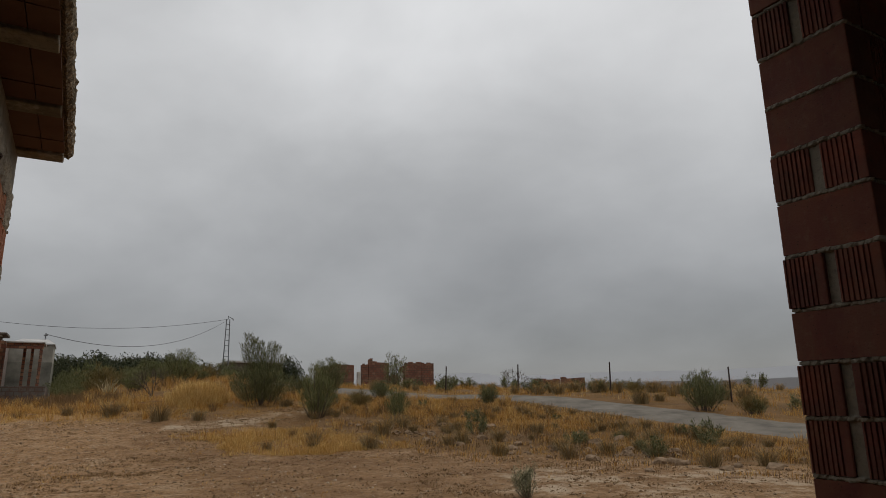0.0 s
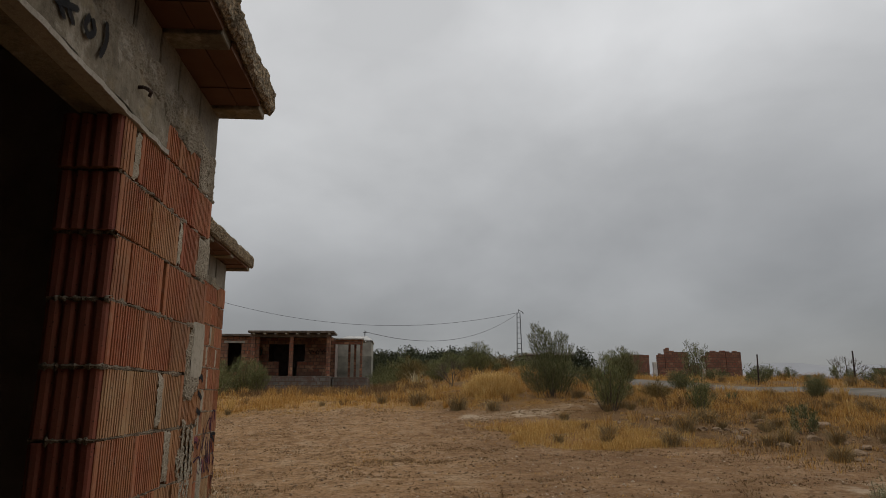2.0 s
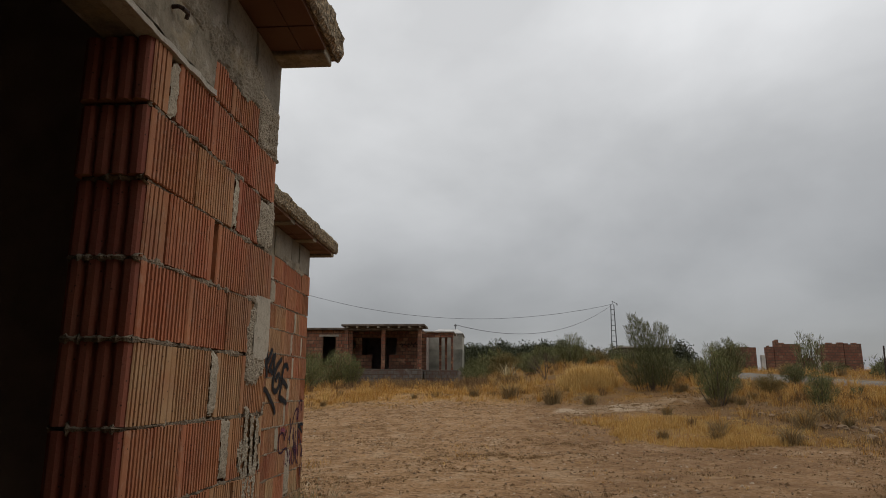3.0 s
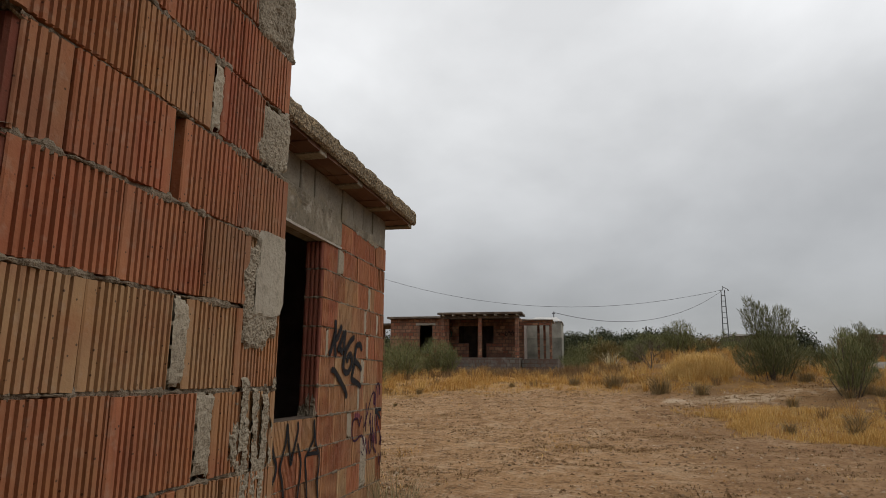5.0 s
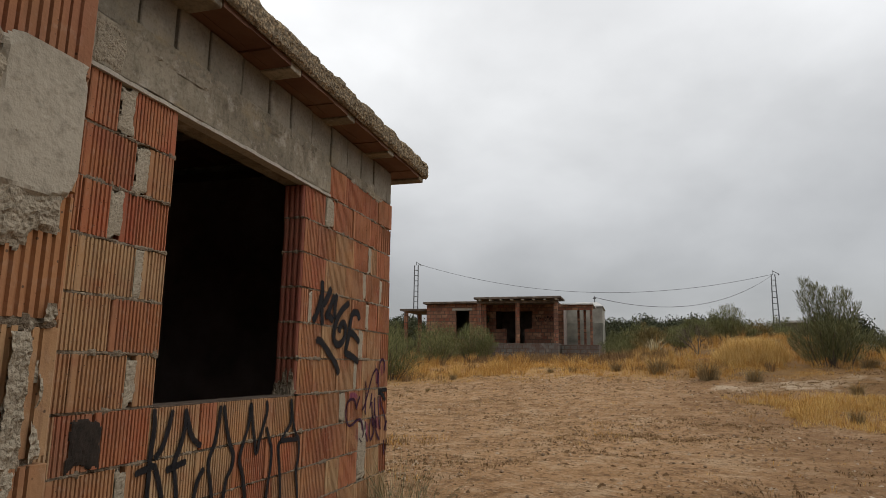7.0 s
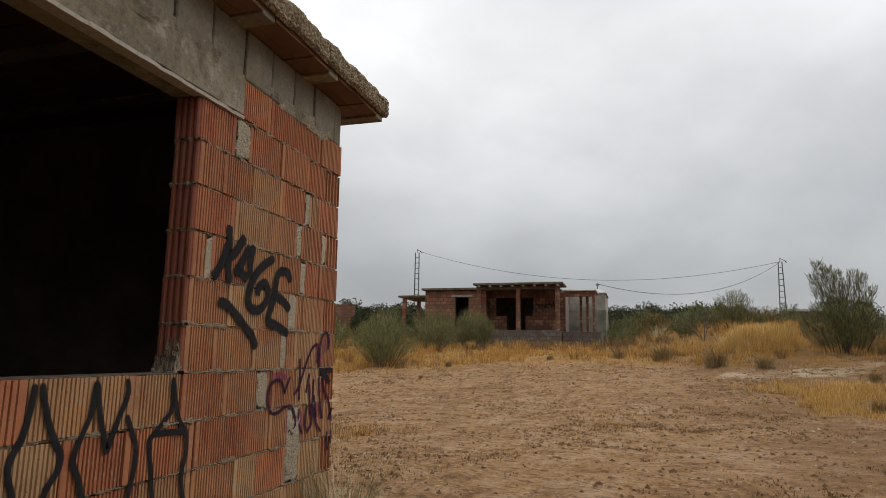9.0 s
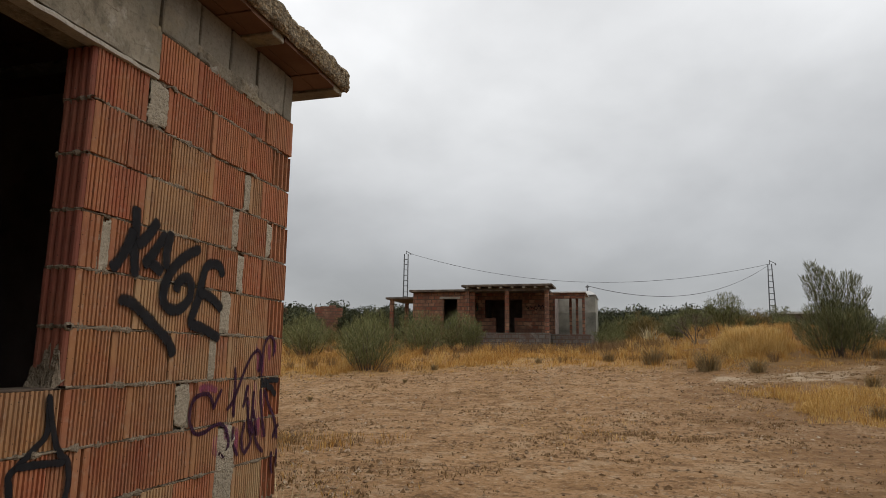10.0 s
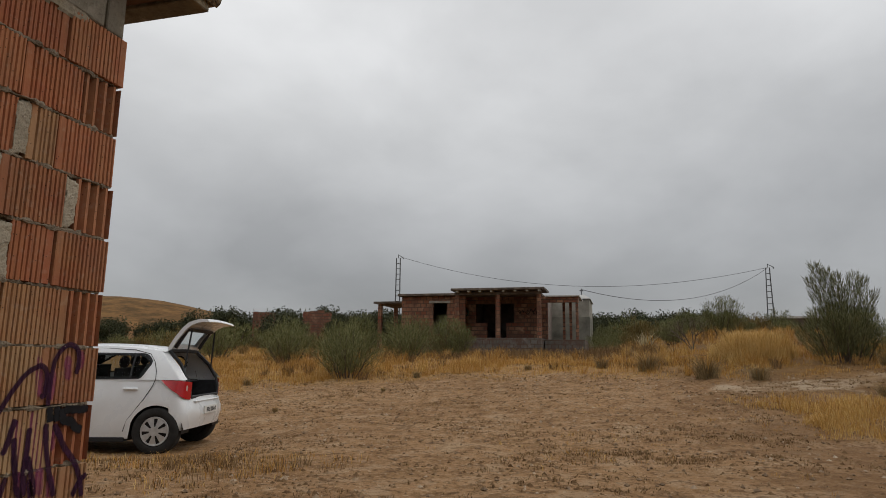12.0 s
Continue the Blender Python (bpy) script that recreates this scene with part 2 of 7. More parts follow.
RUST = simple("rusty_steel", (0.045, 0.03, 0.025), 0.8, 0.3, 30)
MARK_BLACK = simple("black_marks", (0.012, 0.012, 0.014), 0.9, 0.3, 20, 0, 0.15, 0.1)


def spray_material(name, c, thin):
    """Spray paint: solid in the middle of a stroke, thinning to fine specks at its edge."""
    n = Nodes(name)
    cover = n.node("ShaderNodeAttribute")
    cover.attribute_name = "cover"
    speck = n.math("ADD", n.math("MULTIPLY", n.noise(420, 2, 0.6), 0.55), n.math("MULTIPLY", n.noise(60, 3, 0.6), 0.45))
    dense = n.span(n.math("ADD", cover.outputs["Fac"], n.math("MULTIPLY", n.math("SUBTRACT", speck, 0.5), 1.5)), 0.22, 0.62, 0.0, 1.0 - thin)
    n.t.links.new(dense, n.bsdf.inputs["Alpha"])
    col = n.ramp(n.noise(20, 4), [(0.3, tuple(0.7 * v for v in c)), (0.7, tuple(1.3 * v for v in c))])
    return n.done(col, 0.85, n.noise(200, 2), 0.15, 0.003, 0.0, 0.15)


PAINT_BLACK = spray_material("black_spray_paint", (0.012, 0.012, 0.014), 0.04)
PAINT_PURPLE = spray_material("purple_spray_paint", (0.030, 0.008, 0.026), 0.10)
PAINT_PINK = spray_material("pink_spray_paint", (0.24, 0.045, 0.13), 0.52)


def ground_material():
    """Bare sandy earth: pale crust, brown litter and clods, straw and far scrub where the masks say so, and grit."""
    n = Nodes("dry_earth")
    wide = n.noise(0.21, 5, 0.6)
    mid = n.noise(0.85, 8, 0.68)
    clod = n.noise(2.9, 9, 0.72)
    fleck = n.noise(6.3, 8, 0.74)
    fine = n.noise(17, 6, 0.75)
    grit = n.noise(95, 3, 0.7)
    c = n.ramp(wide, [(0.3, (0.24, 0.133, 0.0621)), (0.5, (0.30, 0.174, 0.084)), (0.7, (0.335, 0.205, 0.104))])
    c = n.mix(n.span(mid, 0.50, 0.62, 0, 0.7), c, (0.215, 0.118, 0.0504))
    c = n.mix(n.span(mid, 0.44, 0.36, 0, 0.65), c, (0.38, 0.264, 0.158))
    c = n.mix(n.span(clod, 0.535, 0.575, 0, 0.65), c, (0.155, 0.0849, 0.0369))
    c = n.mix(n.span(fleck, 0.55, 0.585, 0, 0.8), c, (0.11, 0.0598, 0.027))
    c = n.mix(n.span(clod, 0.46, 0.42, 0, 0.45), c, (0.38, 0.272, 0.17))
    c = n.mix(n.span(fine, 0.55, 0.60, 0, 0.75), c, (0.1, 0.055, 0.0252))
    c = n.mix(n.span(fine, 0.43, 0.38, 0, 0.6), c, (0.45, 0.338, 0.225))
    straw = n.node("ShaderNodeAttribute")
    straw.attribute_name = "straw"
    litter = n.math("MULTIPLY", straw.outputs["Fac"], n.span(n.math("ADD", mid, n.math("MULTIPLY", clod, 0.8)), 0.62, 0.90, 0.45, 1.0))
    dry = n.ramp(n.noise(3.0, 7, 0.75), [(0.34, (0.18, 0.0917, 0.0297)), (0.5, (0.32, 0.179, 0.0567)), (0.66, (0.43, 0.265, 0.09))])
    c = n.mix(litter, c, dry)
    loam = n.node("ShaderNodeAttribute")
    loam.attribute_name = "loam"
    c = n.mix(n.math("MULTIPLY", loam.outputs["Fac"], n.span(n.math("ADD", mid, n.math("MULTIPLY", fleck, 0.5)), 0.62, 0.92, 0.25, 0.8)), c, (0.15, 0.082, 0.038))
    scrub = n.node("ShaderNodeAttribute")
    scrub.attribute_name = "scrub"
    heath = n.ramp(n.noise(0.16, 8, 0.75), [(0.36, (0.065, 0.0415, 0.0162)), (0.52, (0.155, 0.083, 0.0306)), (0.68, (0.24, 0.133, 0.0486))])
    c = n.mix(scrub.outputs["Fac"], c, heath)
    crust = n.node("ShaderNodeAttribute")
    crust.attribute_name = "crust"
    c = n.mix(n.math("MULTIPLY", crust.outputs["Fac"], n.span(n.math("ADD", clod, mid), 0.90, 1.06, 0.75, 0.0)), c, (0.42, 0.333, 0.234))
    c = n.mix(n.span(grit, 0.58, 0.75, 0, 0.5), c, (0.13, 0.082, 0.045))
    h = n.math("ADD", n.math("MULTIPLY", clod, 1.0), n.math("ADD", n.math("MULTIPLY", fleck, 0.7), n.math("ADD", n.math("MULTIPLY", fine, 0.5), n.math("MULTIPLY", grit, 0.2))))
    return n.done(c, 0.97, h, 0.8, 0.035, spec=0.12)


GROUND = ground_material()
ASPHALT = simple("worn_asphalt", (0.165, 0.146, 0.122), 0.97, 0.3, 1.3, 0, 0.4, 0.05)
ROCK = simple("pale_rock", (0.215, 0.145, 0.088), 0.95, 0.4, 6.0, 0, 0.6)


def plant_material(name, stops, rough=0.75):
    """Leaves or blades: each island takes a tone between the stops."""
    n = Nodes(name)
    c = n.ramp(n.node("ShaderNodeNewGeometry").outputs["Random Per Island"], stops)
    patch = n.noise(0.8, 3)
    c = n.mix(n.span(patch, 0.35, 0.7, 0, 0.35), c, stops[0][1])
    m = n.done(c, rough, spec=0.15)
    return m


DRY_GRASS = plant_material("dry_grass", [(0.0, (0.27, 0.13, 0.036)), (0.45, (0.53, 0.285, 0.07)), (0.8, (0.63, 0.39, 0.115)), (1.0, (0.72, 0.53, 0.23))])
GOLD_GRASS = plant_material("golden_grass", [(0.0, (0.36, 0.19, 0.052)), (0.45, (0.60, 0.37, 0.105)), (1.0, (0.74, 0.55, 0.24))])
BROWN_GRASS = plant_material("brown_scrub", [(0.0, (0.115, 0.068, 0.033)), (0.5, (0.22, 0.135, 0.062)), (1.0, (0.34, 0.225, 0.105))])
BROOM = plant_material("broom_stems_green", [(0.0, (0.075, 0.08, 0.03)), (0.5, (0.165, 0.172, 0.069)), (1.0, (0.285, 0.275, 0.125))])
BROOM_DARK = plant_material("broom_stems_dark", [(0.0, (0.075, 0.08, 0.034)), (0.5, (0.155, 0.158, 0.072)), (1.0, (0.26, 0.25, 0.12))])
STRAW_PALE = plant_material("pale_straw", [(0.0, (0.46, 0.27, 0.085)), (0.45, (0.68, 0.45, 0.15)), (1.0, (0.80, 0.63, 0.30))])
TUSSOCK = plant_material("tussock_blades", [(0.0, (0.15, 0.105, 0.052)), (0.5, (0.27, 0.20, 0.10)), (1.0, (0.42, 0.32, 0.17))])
OCHRE_BUSH = plant_material("ochre_bush", [(0.0, (0.10, 0.075, 0.026)), (0.5, (0.20, 0.145, 0.052)), (1.0, (0.32, 0.24, 0.095))])
PALE_LEAF = plant_material("pale_dry_leaf", [(0.0, (0.36, 0.29, 0.15)), (0.6, (0.55, 0.46, 0.27)), (1.0, (0.68, 0.60, 0.40))])
OLIVE = plant_material("olive_leaves", [(0.0, (0.032, 0.038, 0.019)), (0.5, (0.056, 0.063, 0.031)), (1.0, (0.10, 0.102, 0.052))])
CLOD = plant_material("earth_clods", [(0.0, (0.10, 0.056, 0.026)), (0.5, (0.19, 0.115, 0.058)), (0.8, (0.29, 0.19, 0.108)), (1.0, (0.46, 0.37, 0.27))], 0.97)
SAGE = plant_material("sage_grass", [(0.0, (0.13, 0.135, 0.075)), (0.5, (0.22, 0.22, 0.125)), (1.0, (0.33, 0.31, 0.19))])
WOOD = simple("grey_bark", (0.10, 0.075, 0.055), 0.9, 0.4, 20)
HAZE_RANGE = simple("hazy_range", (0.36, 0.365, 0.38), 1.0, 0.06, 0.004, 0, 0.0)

# ---- mesh helpers ----
def mesh_of(name, bm, material, smooth=False):
    me = bpy.data.meshes.new(name)
    bm.normal_update()
    bm.to_mesh(me)
    bm.free()
    me.materials.append(material)
    if smooth:
        me.polygons.foreach_set("use_smooth", [True] * len(me.polygons))
    return me


def raw_mesh(name, verts, faces, material):
    me = bpy.data.meshes.new(name)
    me.from_pydata(verts, [], faces)
    me.materials.append(material)
    return me


def part(name, bm, material, parent, label="", smooth=False):
    """One mesh object under a thing or under a part."""
    ob = new(name, bm if isinstance(bm, bpy.types.Mesh) else mesh_of(name, bm, material, smooth))
    ob.parent = parent
    return tagged(ob, label)


def thing(name, label, category, place=None, group="", kind=""):
    ob = new(name)
    if place is not None:
        ob.matrix_world = place
    return tagged(ob, label, category, group, kind)


def add_box(bm, x0, x1, y0, y1, z0, z1):
    m = Matrix.Translation(((x0 + x1) / 2, (y0 + y1) / 2, (z0 + z1) / 2)) @ Matrix.Diagonal((x1 - x0, y1 - y0, z1 - z0, 1))
    return bmesh.ops.create_cube(bm, size=1, matrix=m)["verts"]


def box_bm(*boxes, bevel=0.0):
    bm = bmesh.new()
    for b in boxes:
        add_box(bm, *b)
    if bevel:
        bmesh.ops.bevel(bm, geom=bm.edges[:], offset=bevel, segments=1, affect="EDGES")
    return bm


def add_tube(bm, a, b, ra, rb=None, sides=6):
    a, b = Vector(a), Vector(b)
    d = b - a
    m = Matrix.Translation((a + b) / 2) @ d.to_track_quat("Z", "Y").to_matrix().to_4x4()
    bmesh.ops.create_cone(bm, cap_ends=True, segments=sides, radius1=ra, radius2=ra if rb is None else rb, depth=d.length, matrix=m)


def fbm(x, y, z=0.0):
    return noise.fractal(Vector((x, y, z)), 0.9, 2.1, 4)


# ---- ground: flat by the house, rising to the north and, more slowly, to the east ----
def soft(u):
    return math.log1p(math.exp(u)) if u < 30 else u


def ease(u):
    u = max(0.0, min(1.0, u))
    return u * u * (3 - 2 * u)


def in_yard(x, y):
    return abs(x) < 26 and abs(y - 9) < 26


def ground_z(x, y):
    s = y + 0.675 * soft(x / 1.5)
    r = 1.5 * soft((s - 10.5) / 1.5)
    top = 24 - 3 * ease((x - 20) / 20)
    r = top - 2 * soft((top - r) / 2)
    r -= (1 - ease(x / 6)) * 0.55 * soft(r - 8)      # the west side levels out
    z = -0.14 + 0.115 * r
    far = math.hypot(x, y)
    rough = min(1.0, max(0.0, (far - 3) / 8))
    z += 0.018 * fbm(x * 0.9, y * 0.9) + (0.016 * fbm(x * 1.9, y * 1.9, 4) + 0.010 * fbm(x * 4.3, y * 4.3, 7) if in_yard(x, y) else 0.0) + 0.035 * rough * fbm(x * 0.28 + 7, y * 0.28)
    z -= 0.18 * math.exp(-((x + 5.6) / 2.8) ** 4 - ((y - 6.4) / 2.0) ** 4)     # hollow where the car stands
    z -= 0.45 * ease((x - 8.5) / 4.5) * ease((y - 13.5) / 8) * (1 - ease((y - 60) / 40))
    # beyond the road the land falls away to the east
    lane = 19.2 - 0.10 * (y - 4) - 0.013 * max(0.0, y - 4) ** 2 * (1 if y < 30 else 0.7)
    z -= 0.034 * soft((x - lane - 3.2) / 1.2) * 1.2 * (1 - 0.75 * ease((far - 60) / 90))
    # low scrub hills far to the west
    z += 22 * math.exp(-((x + 190) / 75) ** 2 - ((y - 215) / 75) ** 2)
    z += 0.016 * max(0.0, far - 120)
    return z


def bump01(x, a, b, c, d):
    return max(0.0, min(1.0, (x - a) / (b - a))) * max(0.0, min(1.0, (d - x) / (d - c)))


def straw_at(x, y):
    """How much dry grass grows at a place, 0 to 1."""
    edge = 16.5 + 0.5 * max(x, -9.0) if x < 0 else 16.5 - 0.45 * x if x < 5 else 14.75 - 1.6 * max(0.0, x - 8.0) if x < 14 else 5.0 - (x - 14)
    field = max(0.0, min(1.0, (y + 2.6 * fbm(x * 0.25, y * 0.25, 3) + 1.2 * fbm(x * 0.9, y * 0.9, 6) - edge) / 3.0))
    if 8 < x < 15 and y < 12:
        field *= 0.9
    strip = bump01(y, 3.3, 4.1, 5.0, 6.2) * bump01(x, -7, -5, -2.3, -1.4) * 0.25
    n = 0.5 + 0.9 * fbm(x * 0.55 + 11, y * 0.55)
    bare = max(0.0, 1 - ((x - 5.6) / 2.2) ** 2 - ((y - 13.3) / 1.0) ** 2)
    v = max(field, 0.9 * tongue(x, y), strip) * min(1.0, max(0.10, n + 0.35))
    return max(0.0, min(1.0, v - 1.2 * bare))


def tongue(x, y):
    return bump01(y + 0.15 * (x - 4.0) + 0.8 * fbm(x * 0.6, y * 0.6), 7.8, 8.6, 11.5, 12.8) * bump01(x - 0.21 * (12.8 - y) + 0.5 * fbm(y, x), 3.7, 4.3, 6.9, 8.2)


def build_ground():
    n = 400
    xs = [0.0] * (n + 1)
    for i in range(n + 1):
        u = -1 + 2 * i / n
        xs[i] = 26 * u + 26 * u ** 3 + 3000 * u ** 9
    verts = [(x + 1.5, y + 9.0, ground_z(x + 1.5, y + 9.0)) for y in xs for x in xs]
    w = n + 1
    faces = [(j * w + i, j * w + i + 1, (j + 1) * w + i + 1, (j + 1) * w + i) for j in range(n) for i in range(n)]
    me = raw_mesh("ground", verts, faces, GROUND)
    mask = me.attributes.new("straw", "FLOAT", "POINT")
    mask.data.foreach_set("value", [straw_at(v[0], v[1]) if abs(v[0]) < 120 and abs(v[1]) < 120 else 0.75 for v in verts])
    crust = me.attributes.new("crust", "FLOAT", "POINT")
    crust.data.foreach_set("value", [max(0.0, min(1.0, 1.6 * fbm(v[0] * 0.8, v[1] * 0.8, 33) + 0.9 * max(1.3 - ((v[0] - 9.6) / 2.4) ** 2 - ((v[1] - 0.6) / 2.4) ** 2, 1 - ((v[0] - 5.6) / 2.2) ** 2 - ((v[1] - 13.6) / 1.2) ** 2, 1 - ((v[0] - 8.2) / 1.8) ** 2 - ((v[1] - 14.9) / 0.9) ** 2))) for v in verts])
    loam = me.attributes.new("loam", "FLOAT", "POINT")
    loam.data.foreach_set("value", [ease((v[0] - 1.6 + 1.2 * fbm(v[0] * 0.4, v[1] * 0.4, 12)) / 3.0) * (1 - ease((v[0] + 0.4 * v[1] - 10.2 + fbm(v[0] * 0.5, v[1] * 0.5, 13)) / 2.0) * (1 - ease((v[1] - 4) / 3))) * bump01(v[1], -4, 2, 13, 18) if in_yard(v[0], v[1]) else 0.0 for v in verts])
    heath = me.attributes.new("scrub", "FLOAT", "POINT")
    heath.data.foreach_set("value", [max(ease((math.hypot(v[0], v[1]) - 50) / 45), 0.75 * ease((v[0] + 0.55 * v[1] - 11.6 + 1.6 * fbm(v[0] * 0.5, v[1] * 0.5, 2)) / 3.0)) for v in verts])
    me.polygons.foreach_set("use_smooth", [True] * len(me.polygons))
    return tagged(new("ground", me), "dry sandy earth with pale crust and straw", "ground", kind="structure")


build_ground()

# ---- the unfinished brick house ----
XN, YN = 0.942, -3.86          # face and end of the projecting part
ZN, ZF = 2.42, 2.46            # underside of the two roof slabs
THICK = 0.145
DOOR = (-6.45, -4.785)
WIN = (-2.49, -1.37)
SILL, HEAD = 0.8, 2.0
BASE = -0.4


def structure(name, bm, material, label, category="wall"):
    return tagged(new(name, mesh_of(name, bm, material)), label, category, kind="structure")


CORE = 0.03  # mortar core stands back behind the faces of the blocks
wall_far = structure("wall_north_room", box_bm(
    (-THICK + 0.004, -CORE, YN - 0.6, WIN[0], BASE, HEAD), (-THICK + 0.004, -CORE, WIN[1] + 0.012, -0.012, BASE, HEAD),
    (-THICK + 0.004, -CORE, WIN[0], WIN[1] + 0.012, BASE, SILL - 0.006), (-THICK + 0.004, -CORE, -1.07, -0.012, HEAD, 2.2)),
    MORTAR, "ribbed clay block wall with window opening and graffiti")
wall_near = structure("wall_south_room", box_bm(
    (XN - THICK + 0.004, XN - CORE, DOOR[1] + 0.012, YN - 0.012, BASE, HEAD), (XN - THICK + 0.004, XN - CORE, -9.2, DOOR[0], BASE, HEAD),
    (XN - THICK + 0.004, XN - CORE, -4.47, YN - 0.012, HEAD, 2.2)),
    MORTAR, "ribbed clay block wall beside a wide doorway")
structure("wall_inner", box_bm(
    (-6.2, XN - THICK - 0.002, YN - 0.6, YN - 0.45, BASE, 2.4), (-6.2, -6.05, -9.2, YN - 0.602, BASE, 2.4), (-6.2, -6.05, YN - 0.448, 0.0, BASE, 2.47),
    (-6.048, -THICK, -0.15, -0.014, BASE, 2.47), (-6.048, XN - 0.002, -9.35, -9.202, BASE, 2.4), (-0.002 - THICK, XN - THICK - 0.002, YN - 0.17, YN - 0.03, BASE, 2.4)),
    INNER_BRICK, "bare dark brick walls of the unlit rooms inside")
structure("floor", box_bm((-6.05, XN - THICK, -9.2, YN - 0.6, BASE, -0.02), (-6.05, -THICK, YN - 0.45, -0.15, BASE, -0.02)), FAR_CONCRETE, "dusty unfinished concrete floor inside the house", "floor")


# unseen back wall and roof, added to darken the pillar and doorway wall
structure("wall_porch", box_bm((XN + 0.002, 5.6, -9.35, -9.2, BASE, 3.0), (5.45, 5.6, -9.198, -6.9, BASE, 3.0)), INNER_BRICK, "unseen bare brick wall added behind to cut light")
structure("porch_roof", box_bm((1.26, 5.6, -9.35, -6.2, 3.0, 3.2)), FAR_CONCRETE, "unseen plain concrete roof added overhead to cut light", "roof")


def rough_face(bm, y0, y1, z0, z1, x, amp, res, seed, freq=9.0):
    """A hand-worked face that looks east, x uneven by amp."""
    ny, nz = max(1, round((y1 - y0) / res)), max(1, round((z1 - z0) / res))
    g = []
    for i in range(ny + 1):
        y = y0 + (y1 - y0) * i / ny
        g.append([bm.verts.new((x + amp * fbm(y * freq, (z0 + (z1 - z0) * j / nz) * freq, seed), y, z0 + (z1 - z0) * j / nz)) for j in range(nz + 1)])
    for i in range(ny):
        for j in range(nz):
            bm.faces.new((g[i][j], g[i + 1][j], g[i + 1][j + 1], g[i][j + 1]))


def lintel(x, y0, y1, z0, z1, seed, wall):
    bm = box_bm((x - THICK, x - 0.006, y0, y1, z0, z1))
    rough_face(bm, y0, y1, z0 + 0.02, z1, x + 0.002, 0.007, 0.02, seed)
    part("lintel", bm, BEAM, wall, "weathered concrete lintel")
    bm = bmesh.new()
    verts = []
    n = round((y1 - y0) / 0.03)
    for i in range(n + 1):
        y = y0 + (y1 - y0) * i / n
        w = 0.004 * fbm(y * 14, seed)
        verts.append([bm.verts.new(p) for p in ((x - 0.05, y, z0 - 0.004), (x + 0.008 + w, y, z0 - 0.004 + 0.4 * w), (x + 0.009 + w, y, z0 + 0.012 + w), (x - 0.006, y, z0 + 0.016))])
    for a, b in zip(verts, verts[1:]):
        for k in range(3):
            bm.faces.new((a[k], b[k], b[k + 1], a[k + 1]))
    bm.faces.new(verts[0])
    bm.faces.new(verts[-1][::-1])
    part("lintel_edge", bm, PALE_EDGE, wall, "pale chipped plaster edge")


lintel(0.0, YN - 0.6, -1.075, HEAD, 2.2, 1.3, wall_far)
lintel(XN, -9.2, -4.475, HEAD, 2.2, 5.1, wall_near)


def ring_blocks(x, y0, y1, z0, z1, wall, seed):
    """Grey edging blocks over the wall, with open slits between them."""
    rnd = random.Random(seed)
    y = y0
    while y < y1 - 0.02:
        step = min(rnd.uniform(0.20, 0.27), y1 - y)
        if y1 - (y + step) < 0.09:
            step = y1 - y
        o = rnd.uniform(-0.005, 0.003)
        bm = box_bm((x - THICK + 0.02, x + o, y + 0.007, y + step - 0.007, z0, z1 - 0.003), bevel=0.004)
        rough_face(bm, y + 0.012, y + step - 0.012, z0 + 0.008, z1 - 0.012, x + o + 0.002, 0.003, 0.035, y)
        part("edging_block", bm, BLOCK_GREY, wall)
        y += step
    core = box_bm((x - THICK + 0.005, x - 0.03, y0, y1 - 0.02, z0, z1 - 0.005))
    part("beam_core", core, BEAM, wall)


ring_blocks(0.0, YN - 0.3, -0.002, 2.2, ZF, wall_far, 4)
ring_blocks(XN, -9.2, YN, 2.2, ZN, wall_near, 9)


def smear(wall, x, y0, y1, z0, z1, seed, thick=0.014, res=0.0065, material=None, ragged=0.6, fill=0.15, name="mortar_smear", freq=8.0, rough=1.0, ribs=0.0):
    """A rough mortar patch with a torn outline, thrown on the face of a wall."""
    bm = bmesh.new()
    ny, nz = max(3, round((y1 - y0) / res)), max(3, round((z1 - z0) / res))
    h, g = {}, {}
    for i in range(ny + 1):
        for j in range(nz + 1):
            u, v = i / ny, j / nz
            edge = min(u, 1 - u, v, 1 - v) * 4
            y, z = y0 + u * (y1 - y0), z0 + v * (z1 - z0)
            k = min(1.0, edge) - ragged * (0.5 - fill + 0.9 * fbm(y * freq, z * freq, seed))
            if ribs and (y / ribs + 0.12 * fbm(z * 5, y * 3)) % 1 < 0.26 and fbm(y * 9, z * 6, seed + 3) > -0.28:
                k = -1.0
            h[i, j] = k
            if k > 0:
                lump = min(1.0, k * 3)
                d = thick * lump * (0.8 + 0.3 * fbm(y * 38, z * 38, seed) * rough) + 0.0035 * rough * fbm(y * 120, z * 120, seed) * lump
                g[i, j] = bm.verts.new((x - 0.006 + max(0.0, d), y, z))
    for i in range(ny):
        for j in range(nz):
            q = [(i, j), (i + 1, j), (i + 1, j + 1), (i, j + 1)]
            if all(p in g for p in q):
                bm.faces.new([g[p] for p in q])
    part(name, bm, material or CRUMB, wall, smooth=False)


